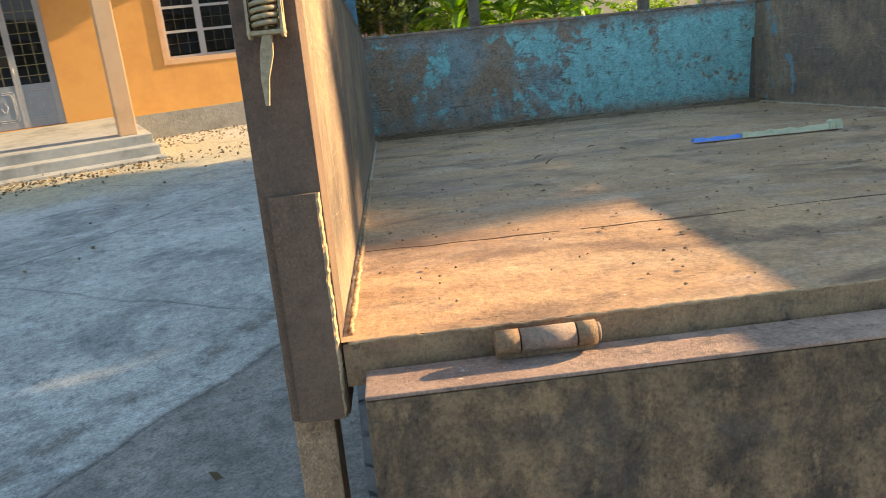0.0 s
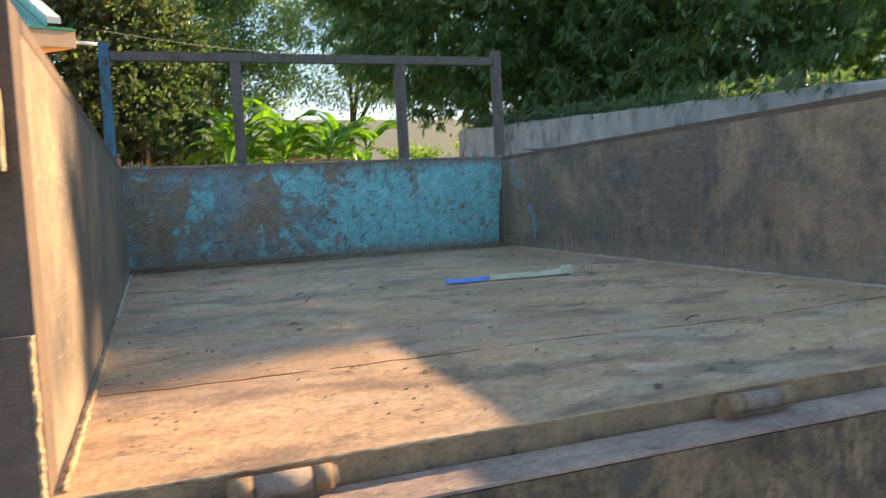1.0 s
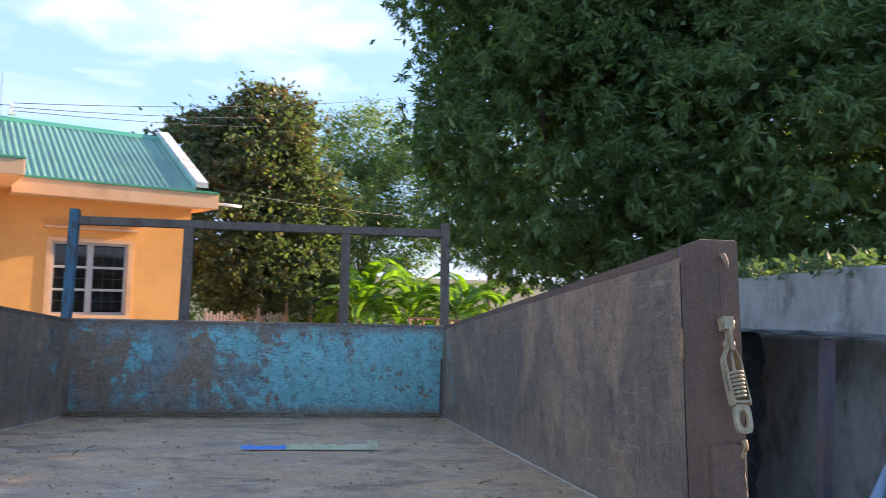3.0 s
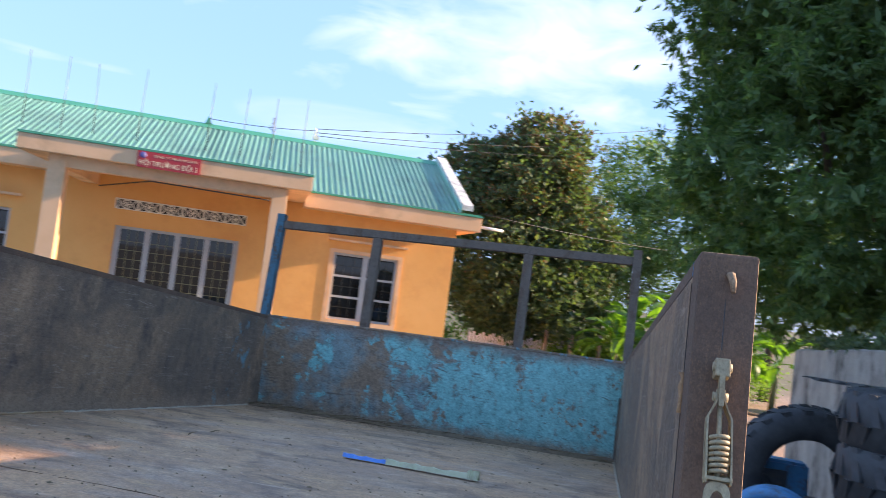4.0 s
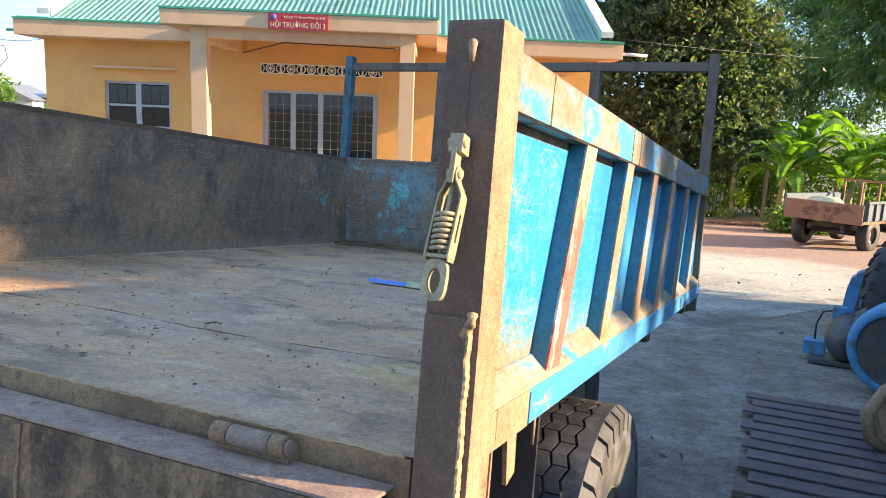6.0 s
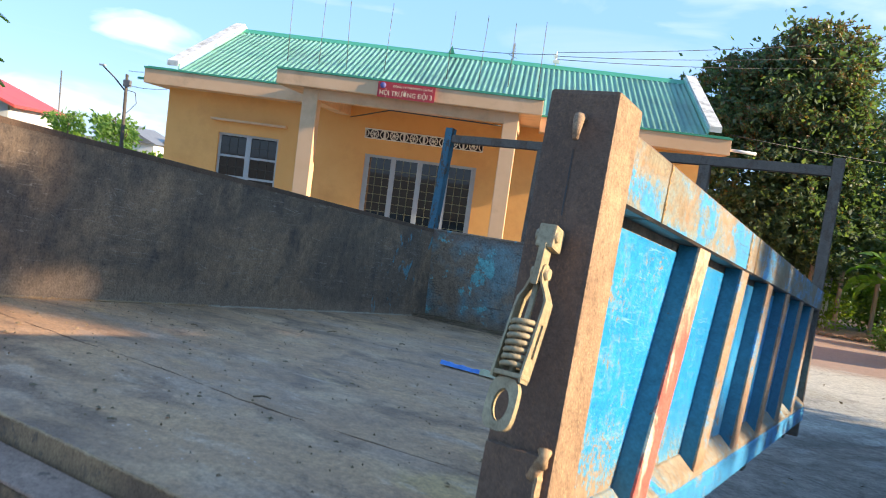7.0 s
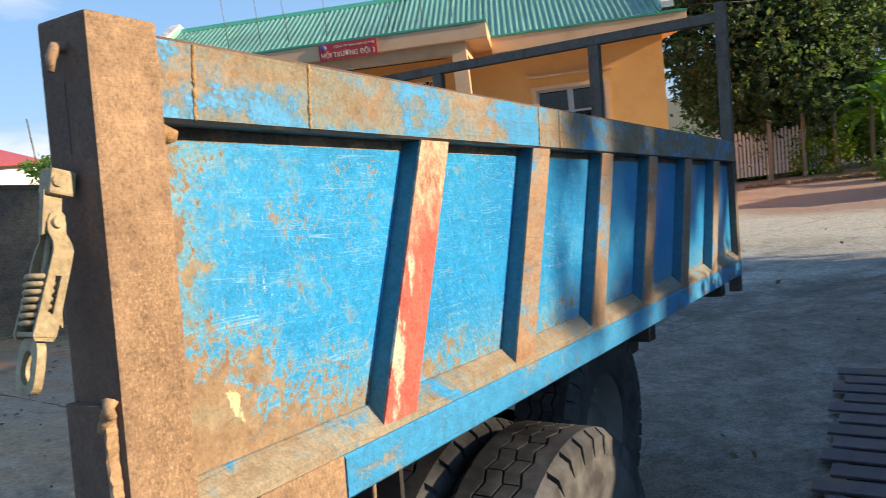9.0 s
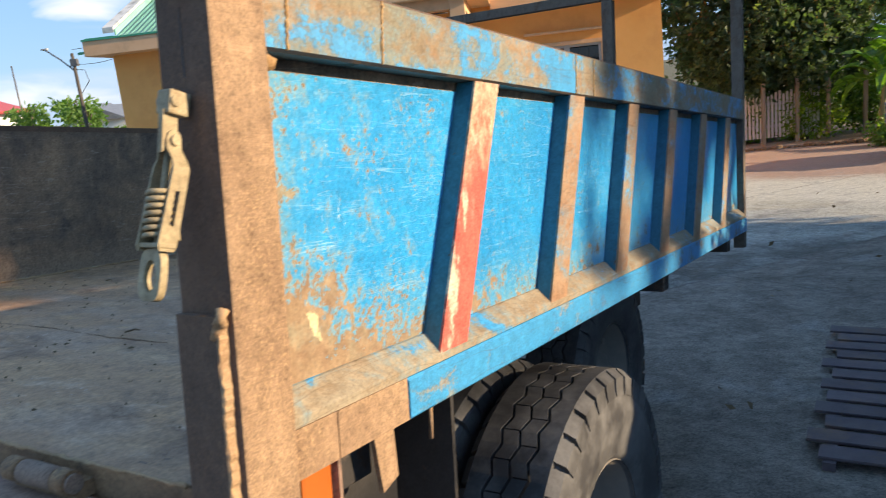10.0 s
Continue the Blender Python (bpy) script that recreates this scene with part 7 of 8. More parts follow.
def pipe_frame():
    """Pale blue pipe frame with a leaning grey shaft, stored under the lean-to."""
    x, y = 4.95, 1.75
    z = ground_z(x, y)
    f = thing("pipe_frame", Matrix.Translation((x, y, z)), "pale blue steel pipe frame with a leaning grey shaft", "frame")
    for k, (dy, top) in enumerate(((0.35, 0.82), (-0.05, 0.70))):
        pts = [(-0.30 + 0.1 * k, dy + 0.10, 0.0), (-0.12, dy + 0.06, top * 0.7), (-0.05, dy, top), (0.0, dy - 0.35, top + 0.03), (0.02, dy - 0.75, top - 0.02), (0.05, dy - 0.85, 0.0)]
        part("pipe", tube(pts, 0.034, 10), M_PALEPIPE, f)
    part("cross_pipe", tube([(-0.06, 0.22, 0.80), (-0.02, -0.12, 0.70)], 0.028, 10), M_PALEPIPE, f)
    part("cross_pipe", tube([(0.02, -0.30, 0.83), (0.03, -0.68, 0.69)], 0.028, 10), M_PALEPIPE, f)
    part("shaft", tube([(-0.12, -0.05, 0.66), (-0.02, -0.22, 1.0), (0.02, -0.34, 1.22)], [0.022, 0.018, 0.016], 8), M_ALU, f, "grey shaft leaning on the frame")
    part("foot_plate", box(-0.35, -0.55, 0.0, 0.12, 0.50, 0.03, 0.006), M_GREASE, f)


def red_stand():
    x, y = 4.25, 2.85
    z = ground_z(x, y)
    t = thing("red_stand", Matrix.Translation((x, y, z)), "faded red steel stand of two leaning legs", "stand")
    for dx, dy in ((-0.34, -0.05), (0.10, 0.12)):
        bm = bmesh.new()
        a, b = Vector((dx, dy, 0.0)), Vector((0.0, 0.0, 1.05))
        d = (b - a).normalized()
        s = Vector((0, 1, 0)).cross(d).normalized() * 0.021
        u = d.cross(s).normalized() * 0.012
        lo = [bm.verts.new(a + q) for q in (s + u, s - u, -s - u, -s + u)]
        hi = [bm.verts.new(b + q) for q in (s + u, s - u, -s - u, -s + u)]
        bm.faces.new(lo[::-1]), bm.faces.new(hi)
        for i in range(4):
            bm.faces.new((lo[i], lo[(i + 1) % 4], hi[(i + 1) % 4], hi[i]))
        part("leg", bm, M_PINK, t)
    part("head_plate", box(-0.035, -0.02, 0.98, 0.035, 0.022, 1.10, 0.006), M_PINK, t)
    part("wire", tube([(-0.30, -0.04, 0.72), (-0.12, -0.06, 0.86), (-0.02, -0.02, 1.02), (0.0, 0.0, 1.05)], 0.004, 5), M_ROD, t)


def slatted_platform():
    o = Vector((4.40, 5.13, 0))
    ang = math.atan2(-0.91, -0.41)
    z = ground_z(4.3, 4.2)
    tilt = -math.atan(0.058 * 0.91)
    m = Matrix.Translation((o.x, o.y, ground_z(o.x, o.y) + 0.004)) @ Matrix.Rotation(ang, 4, 'Z') @ Matrix.Rotation(tilt, 4, 'Y')
    t = thing("slatted_platform", m, "dark rusty steel platform of parallel slats lying on the concrete", "platform")
    for y in (0.06, 0.36, 0.62, 0.86):
        part("runner", box(0.01, y - 0.025, 0.0, 2.02, y + 0.025, 0.035), M_DARKSLAT, t)
    rnd = random.Random(9)
    for k in range(12):
        x = 0.02 + 0.168 * k
        e = 0.02 if k % 2 else -0.03
        part("slat", box(x, e + rnd.uniform(-0.01, 0.01), 0.0355, x + 0.126, 0.93 - e, 0.048, 0.002), M_DARKSLAT, t)


def blue_tractor():
    x, y = 5.63, 6.10
    m = Matrix.Translation((x, y, ground_z(x, y))) @ Matrix.Rotation(radians(-30.4), 4, 'Z') @ Matrix.Rotation(radians(-2.8), 4, 'X')
    t = thing("walking_tractor", m, "worn blue two-wheel tractor with greasy dark gearbox on concrete", "tractor")
    # gearbox casting: swollen housing on a flat skid
    bm = bmesh.new()
    bmesh.ops.create_uvsphere(bm, u_segments=20, v_segments=12, radius=1.0)
    for v in bm.verts:
        v.co = Vector((v.co.x * 0.17, v.co.y * 0.20, v.co.z * 0.20)) * (1 + 0.06 * noise.noise(v.co * 2.5)) + Vector((-0.04, 0.0, 0.235))
    part("gearbox", bm, M_GREASE, t, "greasy swollen gearbox housing", True)
    part("gearbox_flange", tube([(0.04, -0.02, 0.24), (0.10, -0.02, 0.26)], 0.19, 18), M_GREASE, t)
    for k in range(6):
        a = math.pi * k / 3
        part("flange_bolt", tube([(0.10, -0.02 + 0.165 * math.cos(a), 0.25 + 0.165 * math.sin(a)), (0.118, -0.02 + 0.165 * math.cos(a), 0.255 + 0.165 * math.sin(a))], 0.014, 6), M_RIM, t)
    part("skid", box(-0.30, -0.10, 0.0, 0.02, 0.22, 0.045, 0.008), M_GREASE, t)
    tray = part("toolbox", box(-0.36, 0.02, 0.0455, -0.19, 0.20, 0.15, 0.008), M_BLUEPAINT, t, "small blue sheet box")
    part("lid", box(-0.365, 0.012, 0.151, -0.185, 0.208, 0.163, 0.003), M_BLUEPAINT, tray)
    part("valve_block", box(-0.17, -0.02, 0.37, -0.06, 0.10, 0.48, 0.01), M_BLUEPAINT, t)
    part("hose", tube([(-0.28, 0.10, 0.155), (-0.28, 0.10, 0.30), (-0.24, 0.08, 0.41), (-0.15, 0.04, 0.44)], 0.008, 6), M_CABLE, t)
    part("shaft_tube", tube([(-0.02, 0.0, 0.37), (0.14, 0.05, 0.50), (0.36, 0.12, 0.64)], [0.06, 0.045, 0.045], 12), M_GREASE, t, "dark steering tube")
    part("clamp", tube([(0.12, 0.045, 0.485), (0.17, 0.06, 0.518)], 0.060, 12), M_GREASE, t)
    part("warning_plate", box(0.04, -0.20, 0.37, 0.15, -0.185, 0.47, 0.003), M_PINK, t, "faded red and white plate")
    part("engine", box(0.13, -0.60, 0.12, 0.75, 0.30, 0.45, 0.03), M_GREASE, t)
    # upright hood with rounded shoulders
    bm = bmesh.new()
    add_prism(bm, [(-0.12, 0.36), (-0.09, 0.62), (-0.05, 0.71), (0.03, 0.76), (0.20, 0.785), (0.72, 0.785), (0.74, 0.36)], 1, 0.34, 0.62)
    bmesh.ops.bevel(bm, geom=list(bm.edges), offset=0.025, segments=2, affect='EDGES')
    hood = part("hood", bm, M_BLUEPAINT, t, "scuffed blue hood")
    part("hood_recess", prism([(-0.02, 0.42), (0.01, 0.62), (0.08, 0.69), (0.55, 0.70), (0.55, 0.42)], 1, 0.325, 0.3395), M_GREASE, hood)
    part("side_cover", box(0.02, 0.18, 0.46, 0.20, 0.335, 0.60, 0.02), M_BLUEPAINT, t)
    for a, b in (((0.04, 0.16, 0.60), (0.14, 0.12, 0.70)), ((0.14, 0.12, 0.70), (0.27, 0.14, 0.62))):
        part("yellow_pipe", tube([a, b], 0.018, 8), M_YELLOW, t)
    part("cap", tube([(0.15, 0.10, 0.60), (0.15, 0.10, 0.68)], 0.030, 12), M_ALU, t)
    # round wheel guard with a dark worn middle and three reflectors
    turn = Matrix.Translation((0.30, -0.88, 0.345)) @ Matrix.Rotation(radians(-90 - 14), 4, 'Z') @ Matrix.Rotation(radians(8), 4, 'Y')
    bm = bmesh.new()
    add_lathe(bm, [(0.345, -0.17), (0.352, -0.02), (0.335, 0.02), (0.29, 0.035), (0.27, 0.02), (0.325, 0.0), (0.335, -0.17), (0.345, -0.17)], turn, 40)
    guard = part("wheel_guard", bm, M_BLUEPAINT, t, "dented blue wheel guard")
    bm = bmesh.new()
    add_lathe(bm, [(0.275, 0.018), (0.20, 0.006), (0.08, 0.03), (0.0, 0.03)], turn, 32)
    part("guard_disc", bm, M_GREASE, guard, "dark disc with the paint worn off")
    for k in range(3):
        bm = bmesh.new()
        add_box(bm, 0.036, -0.032, -0.032, 0.040, 0.032, 0.032)
        bmesh.ops.transform(bm, matrix=turn @ Matrix.Translation((0.004, 0.135 - 0.030 * k, -0.085 + 0.075 * k)) @ Matrix.Rotation(radians(25), 4, 'X'), verts=list(bm.verts))
        part("reflector", bm, M_REFLECT, guard, "pale diamond reflector")
    tyre("wheel_tyre", 0.325, 0.14, 0.16, t, 0.62, -0.62, 0.325, 20, M_RUBBER2)
    part("guard_stay", tube([(0.30, -0.80, 0.35), (0.34, -0.55, 0.32)], 0.03, 8), M_GREASE, t)
    part("handle_bar", tube([(0.4, 0.62, 0.6), (0.5, 1.1, 0.80), (0.52, 1.6, 0.92)], 0.018, 8), M_GREASE, t)
    # curved ripping tines lying in front
    x, y = 4.74, 4.12
    f = thing("ripping_tines", Matrix.Translation((x, y, ground_z(x, y))), "rusty curved plough tines with a blue bracket", "plough")
    for k, a in enumerate((0.0, 0.5, 1.1)):
        c, sn = math.cos(a), math.sin(a)
        pts = [(0.05 * k, 0.0, 0.03), (0.05 * k - 0.10 * c, 0.10 * sn, 0.10), (0.05 * k - 0.14 * c, 0.14 * sn, 0.24), (0.05 * k - 0.06 * c, 0.08 * sn, 0.38), (0.05 * k + 0.04, 0.02, 0.45)]
        part("tine", tube(pts, [0.03, 0.032, 0.034, 0.03, 0.024], 10), M_POST, f, "", True)
    part("bracket", box(0.05, -0.10, 0.0, 0.22, 0.08, 0.12, 0.01), M_BLUEPAINT, f)


def parked_truck():
    x, y = 11.50, 16.85
    m = Matrix.Translation((x, y, ground_z(x, y))) @ Matrix.Rotation(radians(-52), 4, 'Z') @ Matrix.Rotation(radians(-1.5), 4, 'X')
    t = thing("farm_truck", m, "old farm truck with a brown tailgate and slatted blue sides", "truck")
    s = 0.86
    part("bed_floor", box(-0.95 * s, -1.5 * s, 0.72 * s, 0.95 * s, 1.6 * s, 0.80 * s), M_BROWNSTEEL, t)
    part("tailgate", box(-0.95 * s, -1.56 * s, 0.70 * s, 0.95 * s, -1.51 * s, 1.18 * s, 0.006), M_BROWNSTEEL, t)
    for sx in (-1, 1):
        side = part("bed_side", box(sx * 0.95 * s, -1.5 * s, 0.80 * s, sx * 0.98 * s, 1.6 * s, 1.26 * s), M_SLATE, t)
        for k in range(8):
            yy = (-1.45 + 0.42 * k) * s
            part("rib", box(sx * 0.981 * s, yy, 0.80 * s, sx * 1.03 * s, yy + 0.07 * s, 1.25 * s), M_SLATE, side)
        part("top_rail", box(sx * 0.981 * s, -1.5 * s, 1.22 * s, sx * 1.04 * s, 1.6 * s, 1.28 * s), M_SLATE, side)
        for yy in (-0.75, 1.3):
            bm = bmesh.new()
            add_lathe(bm, [(0.18, 0.11), (0.31, 0.12), (0.36, 0.08), (0.37, 0.0), (0.36, -0.08), (0.31, -0.12), (0.18, -0.11), (0.17, 0.0), (0.18, 0.11)], Matrix.Translation((sx * 0.80 * s, yy * s, 0.365)), 28)
            w = part("tyre", bm, M_RUBBER2, t)
            bm = bmesh.new()
            add_lathe(bm, [(0.18, 0.06), (0.12, 0.02), (0.0, 0.05)], Matrix.Translation((sx * 0.80 * s, yy * s, 0.365)) @ Matrix.Rotation(0 if sx > 0 else math.pi, 4, 'Z'), 20)
            part("rim", bm, M_RIM, w)
    part("axle", tube([(-0.6, -0.75 * s, 0.365), (0.6, -0.75 * s, 0.365)], 0.06, 10), M_CHASSIS, t)
    for sx in (-0.35, 0.35):
        part("chassis_beam", box(sx - 0.04, -1.1, 0.40, sx + 0.04, 2.4, 0.528), M_CHASSIS, t)
    part("front_axle", tube([(-0.6, 1.3 * s, 0.365), (0.6, 1.3 * s, 0.365)], 0.06, 10), M_CHASSIS, t)
    # front frame over the bed
    for xx in (-0.92, -0.46, 0.0, 0.46, 0.92):
        part("frame_post", box((xx - 0.03) * s, 1.60 * s, 0.80 * s, (xx + 0.03) * s, 1.66 * s, 1.62 * s), M_BROWNSTEEL, t)
    part("frame_bar", box(-0.98 * s, 1.60 * s, 1.621 * s, 0.98 * s, 1.66 * s, 1.68 * s), M_BROWNSTEEL, t)
    # a sack left in the bed
    bm = bmesh.new()
    bmesh.ops.create_icosphere(bm, subdivisions=3, radius=0.3)
    for v in bm.verts:
        v.co = Vector((v.co.x * 1.6, v.co.y * 1.0, v.co.z * 0.75)) + Vector((1, 1, 1)) * 0.05 * noise.noise(v.co * 5)
    sack = solo("sack", bm, M_STICKPALE, m @ Matrix.Translation((-0.22, -0.75, 0.80 * s + 0.19)), "pale full sack lying in the truck bed", "sack", smooth=True)


def lane_edge():
    """Low fence posts, kerb stones and sheet panels along the lane."""
    for k, (x, y) in enumerate(((9.6, 23.2), (10.6, 23.4), (11.5, 23.5), (12.6, 23.7), (13.8, 23.8), (15.0, 24.0), (16.4, 24.1))):
        z = ground_z(x, y)
        solo("fence_post", box(-0.05, -0.05, -0.05, 0.05, 0.05, 1.75 + 0.1 * (k % 2), 0.01), M_WOODGREY, Matrix.Translation((x, y, z)), "grey weathered fence post among the bushes", "post", "fence posts")
    fence = thing("picket_fence", Matrix.Translation((8.1, 23.6, ground_z(8.1, 23.6))) @ Matrix.Rotation(radians(4), 4, 'Z'), "pale grey picket fence in front of the bushes", "fence")
    for k in range(30):
        part("picket", box(0.02 + 0.11 * k, 0.0, 0.15, 0.09 + 0.11 * k, 0.02, 1.45 + 0.06 * math.sin(k * 2.1)), M_LIMEWASH, fence)
    for z in (0.45, 1.10):
        part("rail", box(0, 0.021, z, 3.3, 0.05, z + 0.07), M_CEMENT, fence)
    for xx in (0.0, 1.6, 3.25):
        part("post", box(xx, 0.051, -0.05, xx + 0.07, 0.11, 1.5), M_CEMENT, fence)
    # kerb of rough stones along the planting
    rnd = random.Random(12)
    bm = bmesh.new()
    for k in range(70):
        x = 8.6 + 0.14 * k
        y = 21.9 - 0.10 * (x - 8.6) + rnd.uniform(-0.1, 0.1)
        r = rnd.uniform(0.05, 0.13)
        mm = Matrix.Translation((x, y, ground_z(x, y) + r * 0.3)) @ Matrix.Diagonal((rnd.uniform(0.8, 1.5), rnd.uniform(0.8, 1.4), 0.7, 1))
        bmesh.ops.create_icosphere(bm, subdivisions=1, radius=r, matrix=mm)
    e = part("kerb_stones", bm, M_EARTH, None)
    tagged(e, "rough earth-coloured stones along the planting", "stones", "", "stuff")


def far_left():
    """Warehouse, street pole and houses beyond the hall's left end."""
    t = thing("warehouse", Matrix.Translation((-28.2, 42.5, ground_z(-28, 42))) @ Matrix.Rotation(radians(16.7), 4, 'Z'), "long warehouse with grey gable, white side wall and red roof", "building")
    g = ground_z(-28, 42)
    e0, slope, xr = 2.98 - g, 0.41, -8.5
    part("gable_wall", prism([(xr * 2, 0), (0.0, 0), (0.0, e0), (xr, e0 - slope * xr), (xr * 2, e0)], 1, 0.0, 0.25), M_CEMENT, t, "stained grey gable wall")
    part("side_wall", box(-0.25, 0.251, 0, 0.0, 9.0, e0), M_LIMEWASH, t, "white side wall")
    part("side_wall", box(xr * 2, 0.251, 0, xr * 2 + 0.25, 9.0, e0), M_LIMEWASH, t)
    part("back_wall", box(xr * 2, 9.001, 0, 0.0, 9.25, e0), M_CEMENT, t)
    for s_ in (1, -1):
        q = (lambda v: v) if s_ > 0 else (lambda v: 2 * xr - v)
        part("roof_slope", prism([(q(0.55), e0 - slope * 0.55 + 0.02), (q(xr), e0 - slope * xr + 0.02), (q(xr), e0 - slope * xr + 0.20), (q(0.55), e0 - slope * 0.55 + 0.18)], 1, -0.7, 9.6), M_REDROOF, t)
    w = part("window", box(0.001, 3.0, 3.0 + g, 0.04, 5.4, 3.6 + g + 0.2), M_ALU, t)
    for k in range(3):
        part("pane", box(0.041, 3.1 + 0.77 * k, 3.06 + g, 0.046, 3.75 + 0.77 * k, 3.7 + g), M_GLASS, w)
    # wire fence on posts before it
    f = thing("wire_fence", Matrix.Translation((-13.6, 18.0, ground_z(-13.6, 18))) @ Matrix.Rotation(radians(32), 4, 'Z'), "tangled barbed wire on thin posts", "fence")
    rnd = random.Random(71)
    h0 = 1.62 - ground_z(-13.6, 18)
    for x in (-2.6, 0.0, 2.4, 4.8):
        part("post", box(x, -0.03, -0.1, x + 0.06, 0.03, h0 + 0.12), M_WOODGREY, f)
    for zz, am in ((h0 - 0.25, 0.03), (h0 - 0.1, 0.05), (h0, 0.06), (h0 + 0.06, 0.10)):
        part("wire", tube([(-3.0 + 0.12 * i, rnd.uniform(-0.03, 0.03), zz + rnd.uniform(-am, am)) for i in range(68)], 0.006, 4), M_ROD, f)
    part("wire_coil", tube([(-3.0 + 0.0085 * i, 0.10 * math.cos(i * 0.42), h0 - 0.04 + 0.11 * math.sin(i * 0.42) + 0.03 * math.sin(i * 0.05)) for i in range(560)], 0.005, 4), M_ROD, f)
    # street pole
    px, py = -11.1, 24.4
    z = ground_z(px, py)
    p = thing("street_pole", Matrix.Translation((px, py, z)), "leaning grey street pole with a lamp arm", "pole")
    part("shaft", tube([(0, 0, -0.1), (-0.05, 0, 2.5), (-0.08, 0, 4.9)], [0.075, 0.062, 0.05], 10), M_POLE, p)
    part("lamp_arm", tube([(-0.08, 0, 4.35), (-0.5, 0, 4.75), (-0.95, 0.0, 5.1)], 0.025, 6), M_ROD, p)
    part("lamp_head", box(-1.05, -0.05, 5.08, -0.85, 0.05, 5.14, 0.01), M_ALU, p)
    part("cross_arm", box(-0.16, -0.07, 4.5, 0.06, 0.07, 4.72), M_ROD, p)
    part("loop_wire", tube([(-0.05, 0, 4.4), (0.25, 0, 4.35), (0.32, 0, 4.0), (0.1, 0, 3.75), (-0.05, 0, 3.6)], 0.012, 5), M_CABLE, p)
    # second thin mast
    solo("thin_mast", tube([(-25.6, 43.4, ground_z(-25, 43)), (-25.7, 43.4, 5.3)], [0.06, 0.04], 6), M_ROD, Matrix.Identity(4), "thin steel mast beyond the warehouse", "mast")
    for k, (x, y, h, r) in enumerate(((-23.3, 41.6, 3.4, 1.5), (-21.4, 42.4, 3.0, 1.4), (-18.4, 44.0, 2.6, 1.5), (-15.6, 47.0, 2.6, 1.8), (-26.6, 39.6, 2.6, 1.5), (-13.0, 46.0, 2.2, 1.6), (-20.0, 38.6, 2.2, 1.3), (-17.0, 37.0, 1.9, 1.2), (-23.4, 45.0, 2.9, 1.6), (-26.0, 46.5, 3.0, 1.5), (-20.6, 44.0, 2.6, 1.3), (-18.6, 34.0, 1.8, 0.8), (-16.2, 33.5, 1.5, 0.7))):
        bush(x, y, r, r * 0.8, h, 130 + k, [M_LEAF_BUSH, M_LEAF_LIGHT][k % 2], 0.30, 0.18, 150, "rounded green tree crown in the distance")
    for k, (x, y, w_, h) in enumerate(((-32.6, 60.0, 4.6, 2.9), (-27.8, 62.0, 3.4, 3.1), (-36.5, 66.0, 4.0, 3.2), (-30.6, 70.0, 5.0, 3.6))):
        hs = thing("far_house", Matrix.Translation((x, y, ground_z(x, y))), "pale house with a grey roof in the distance", "house")
        part("wall", box(0, 0, 0, w_, 4, h), M_LIMEWASH, hs)
        part("roof", prism([(-0.4, h), (w_ + 0.4, h), (w_ * 0.5, h + 1.2)], 1, -0.4, 4.4), M_TIN, hs)
        for q in (0.2, 0.6):
            part("window", box(w_ * q, -0.03, h * 0.45, w_ * q + 0.8, -0.005, h * 0.75), M_GLASS, hs)
    # papaya-like thin tree by the pole
    for k, (x, y, z) in enumerate(((-15.25, 31.0, 2.45), (-14.7, 30.6, 2.2), (-17.6, 31.5, 2.4))):
        tree((x, y), z + 1.1, [((x, y, z), (0.75, 0.75, 0.12)), ((x + 0.1, y, z - 0.3), (0.6, 0.6, 0.10))], 34, 12, 0.13, 0.26, 0.11, M_LEAF_LIGHT, "thin papaya tree with a flat leafy top", 151 + k, 0.05, 0.3)


def wires():
    def sag(a, b, s, n=14):
        a, b = Vector(a), Vector(b)
        return [a.lerp(b, i / n) - Vector((0, 0, s * 4 * (i / n) * (1 - i / n))) for i in range(n + 1)]
    for k, (a, b, s) in enumerate((((2.42, YR, ZR + 0.40), (24.0, 30.0, 11.6), 0.5), ((2.42, YR, ZR + 0.30), (24.0, 30.0, 10.9), 0.6), ((2.42, YR, ZR + 0.22), (24.0, 30.0, 10.2), 0.6), ((-0.3, YR, ZR + 0.2), (2.42, YR, ZR + 0.35), 0.05), ((-11.15, 24.4, 4.05), (-6.4, 20.0, 4.2), 0.15), ((-11.15, 24.4, 3.6), (-6.4, 20.0, 3.7), 0.2), ((6.2, YE + 0.2, 3.62), (22.0, 26.0, 4.6), 0.3))):
        solo("overhead_wire", tube(sag(a, b, s), 0.008, 5), M_CABLE, Matrix.Identity(4), "thin black overhead wire hanging between supports", "wire", "overhead wires")


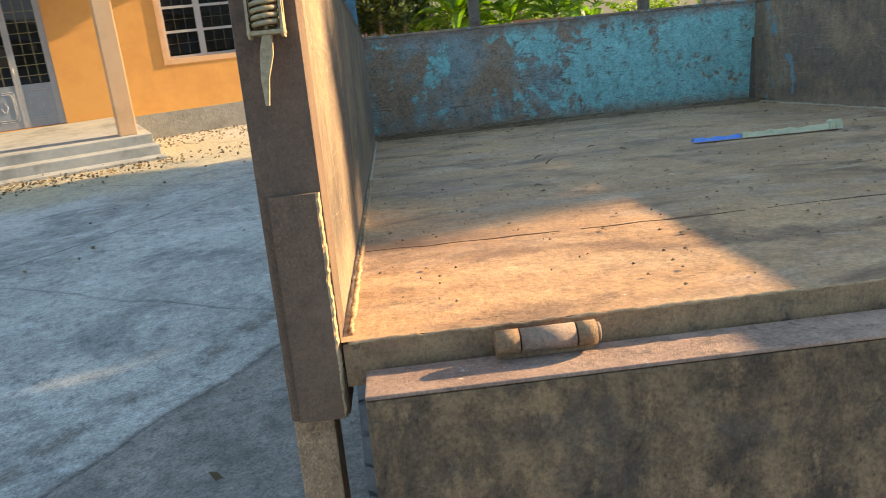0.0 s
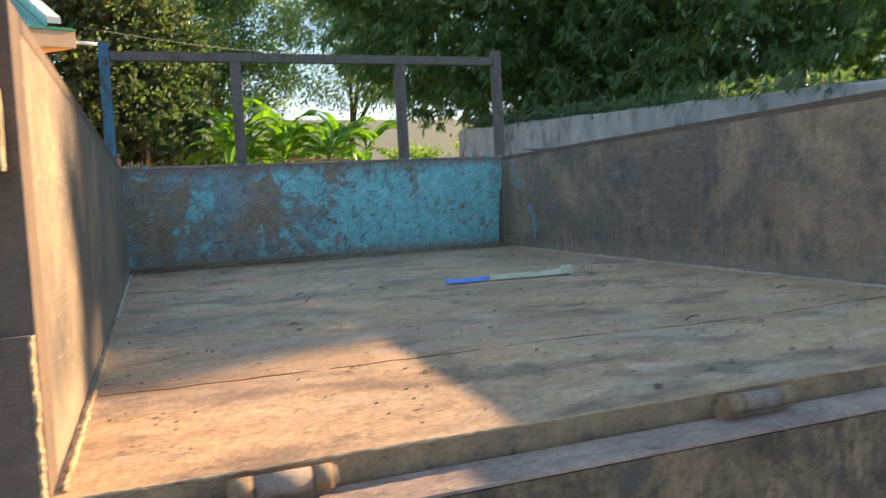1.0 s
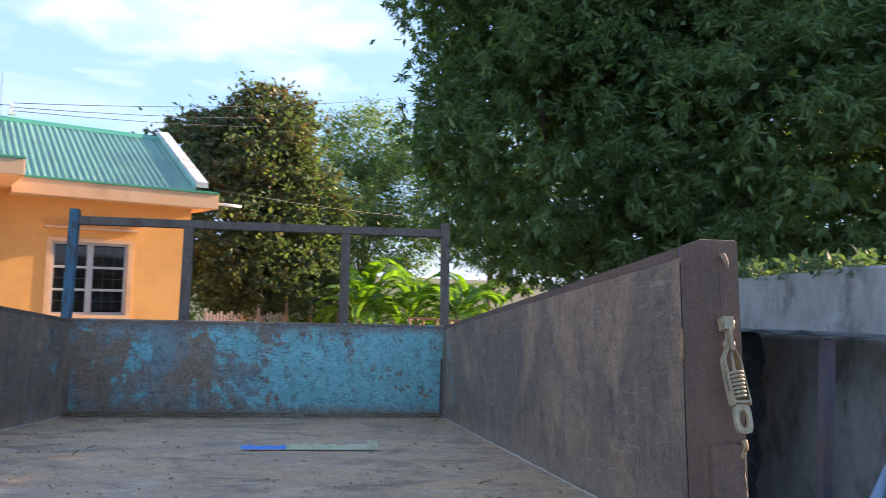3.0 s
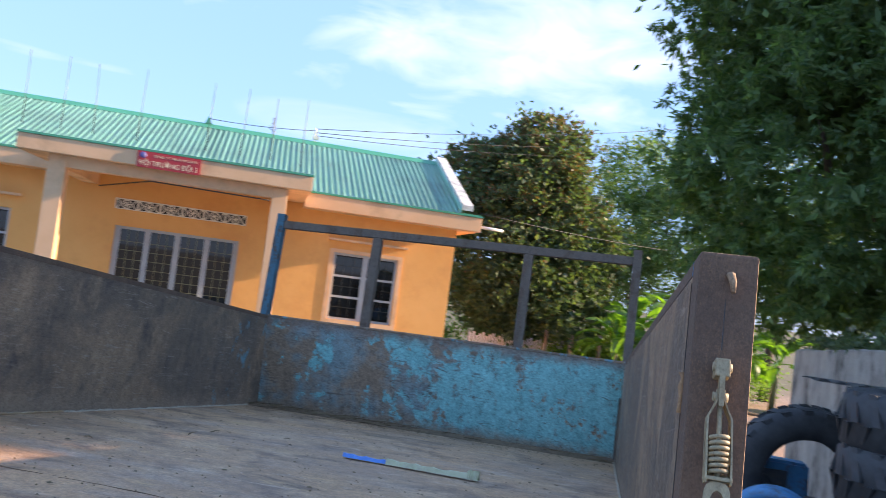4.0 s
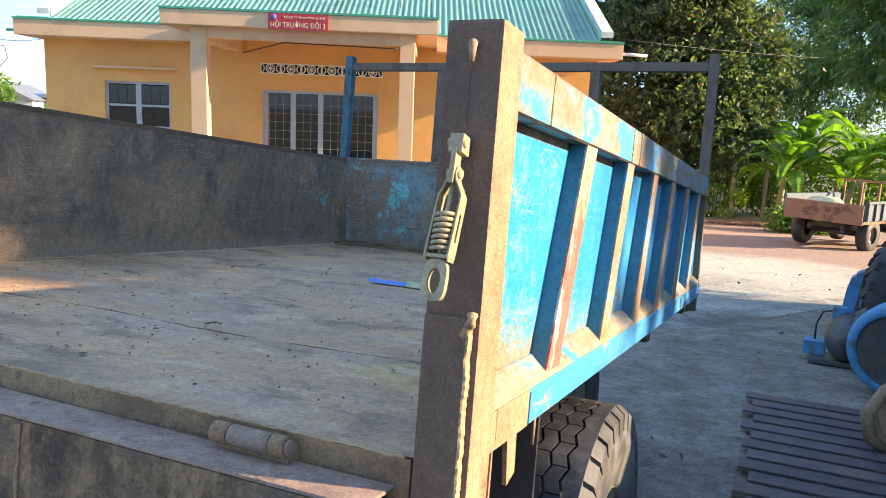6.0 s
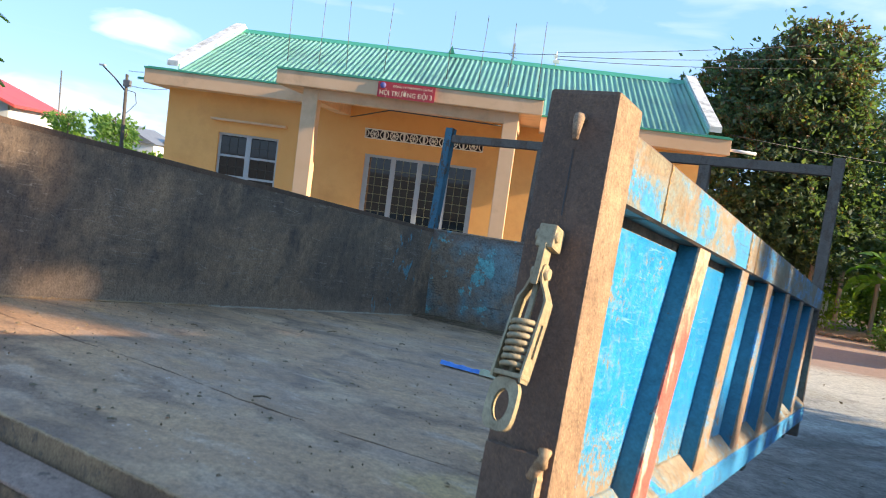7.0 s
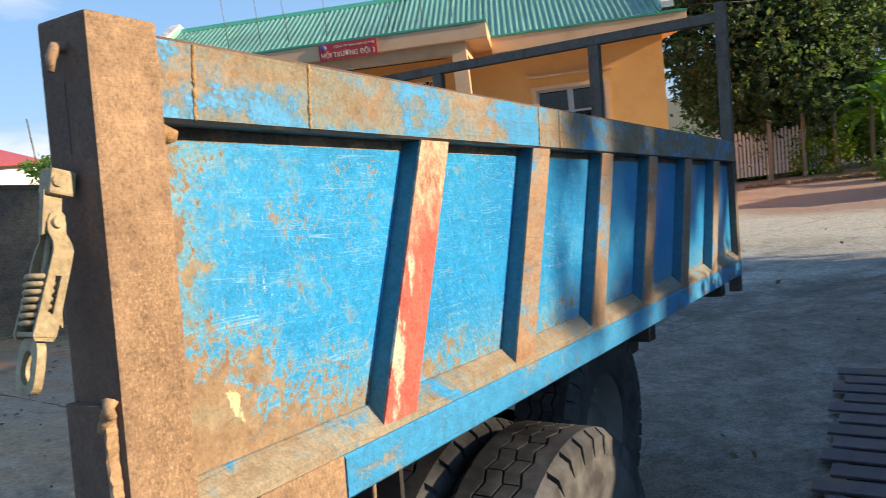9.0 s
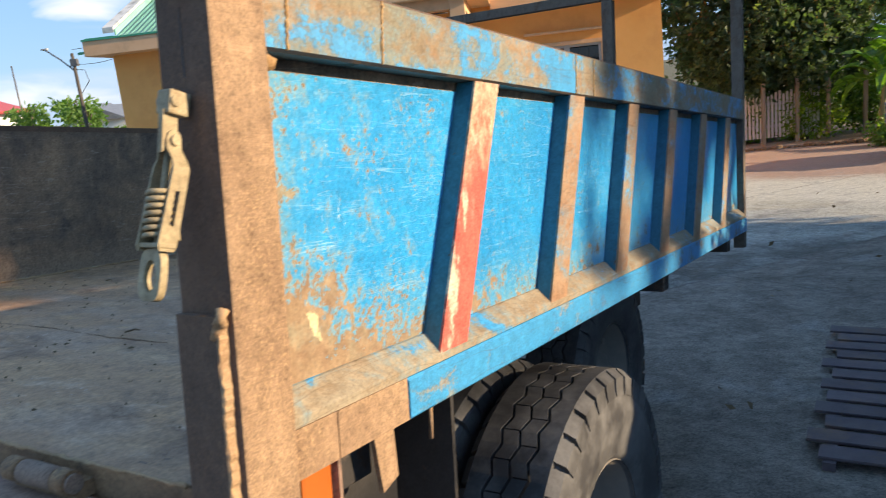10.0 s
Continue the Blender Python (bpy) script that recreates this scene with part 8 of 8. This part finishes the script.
def stick_and_litter():
    """The blue-tipped strip and the dirt lying on the trailer's floor."""
    rnd = random.Random(4)
    y0 = -1.535
    m = TM @ Matrix.Translation((-0.965, y0, fz(y0) + 0.004)) @ Matrix.Rotation(radians(-3.9), 4, 'Z')
    t = thing("plastic_strip", m, "broken strip wrapped in pale plastic with a bright blue end", "strip")

    def strip(a, b, w0, w1, th, seed):
        bm = bmesh.new()
        r = random.Random(seed)
        rows = []
        for i in range(15):
            s = i / 14
            x = a + (b - a) * s
            w = (w0 + (w1 - w0) * s) * r.uniform(0.85, 1.12)
            zz = th * r.uniform(0.8, 1.25)
            lift = 0.0012 * r.random()
            rows.append([bm.verts.new(q) for q in ((x, -w, lift), (x, -w * 0.7, zz), (x, w * 0.7, zz * 0.95), (x, w, lift))])
        for p, q in zip(rows, rows[1:]):
            for k in range(4):
                bm.faces.new((p[k], p[(k + 1) % 4], q[(k + 1) % 4], q[k]))
        bm.faces.new(rows[0][::-1])
        bm.faces.new(rows[-1])
        bmesh.ops.recalc_face_normals(bm, faces=list(bm.faces))
        return bm
    part("blue_end", strip(0.0, 0.16, 0.017, 0.013, 0.012, 1), M_STICKBLUE, t)
    part("pale_length", strip(0.161, 0.45, 0.015, 0.013, 0.016, 2), M_STICKPALE, t)
    part("knob", strip(0.451, 0.49, 0.021, 0.017, 0.026, 3), M_STICKPALE, t)
    # grit, leaf bits, twigs
    bm = bmesh.new()
    for k in range(1100):
        x, y = rnd.uniform(-2.02, -0.03), rnd.uniform(-3.08, 0.02)
        if rnd.random() < 0.35:
            y = rnd.uniform(-0.25, 0.05)
        s = rnd.uniform(0.0015, 0.0035) if rnd.random() < 0.85 else rnd.uniform(0.004, 0.009)
        a = rnd.uniform(0, math.pi)
        z = fz(y) + 0.003 + 0.004 * noise.noise((x * 2.2, y * 2.0, 3.1))
        c, sn = math.cos(a) * s, math.sin(a) * s
        vs = [bm.verts.new((x + p * c - q * sn * 0.5, y + p * sn + q * c * 0.5, z + e)) for p, q, e in ((-1, -1, 0), (1, -1, 0.001), (1, 1, 0), (-1, 1, 0.002), (0, 0, 0.004))]
        for i in range(4):
            bm.faces.new((vs[i], vs[(i + 1) % 4], vs[4]))
    o = part("floor_grit", bm, M_DRYLEAF, None)
    o.matrix_world = TM
    tagged(o, "grit and dry leaf crumbs scattered over the trailer floor", "litter", "", "stuff")
    bm = bmesh.new()
    for k in range(70):
        x = rnd.uniform(-2.03, -1.2) if k < 45 else rnd.uniform(-2.0, -0.1)
        y = rnd.uniform(-0.22, 0.03) if k < 60 else rnd.uniform(-2.8, -0.3)
        a = rnd.uniform(-0.5, 0.5) + (0 if k < 60 else rnd.uniform(-1, 1))
        ln = rnd.uniform(0.04, 0.20) if k < 60 else rnd.uniform(0.015, 0.05)
        z = fz(y) + (0.016 if k < 60 else 0.006)
        p = Vector((x, y, z))
        q = p + Vector((math.cos(a) * ln, math.sin(a) * ln * 0.5, rnd.uniform(-0.004, 0.012)))
        q.x = min(q.x, -0.01)
        add_tube(bm, [p, p.lerp(q, 0.5) + Vector((0, 0.006, 0.003)), q], [0.0022, 0.002, 0.0012], 5)
    o = part("floor_twigs", bm, M_DRYLEAF, None)
    o.matrix_world = TM
    tagged(o, "dry twigs and straw by the trailer's front wall", "litter", "", "stuff")


def leaf_litter():
    rng = np.random.default_rng(8)
    n = 1500
    x = rng.uniform(-4.5, 5.0, n)
    y = 13.45 + rng.normal(size=n) * 0.35
    k = rng.random(n)
    y = np.where((x > 2.1) & (k < 0.7), 17.2 - rng.random(n) ** 2 * 2.0, y)
    x2 = rng.uniform(-4, 8, n)
    far = k > 0.93
    x = np.where(far, x2, x)
    y = np.where(far, rng.uniform(3, 13, n), y)
    z = np.array([ground_z(a, b) for a, b in zip(x, y)]) + 0.025
    c = np.stack([x, y, z], 1)
    o = leaf_mesh("leaf_litter", c, np.zeros((n, 3)), 0.06, 0.035, M_DRYLEAF, None, 9, -0.1)
    tagged(o, "dry brown leaves scattered before the hall steps", "leaves", "", "stuff")


boundary_wall()
tin_roof()
tyre_pile()
red_stand()
pipe_frame()
slatted_platform()
blue_tractor()
parked_truck()
lane_edge()
far_left()
wires()
stick_and_litter()
leaf_litter()
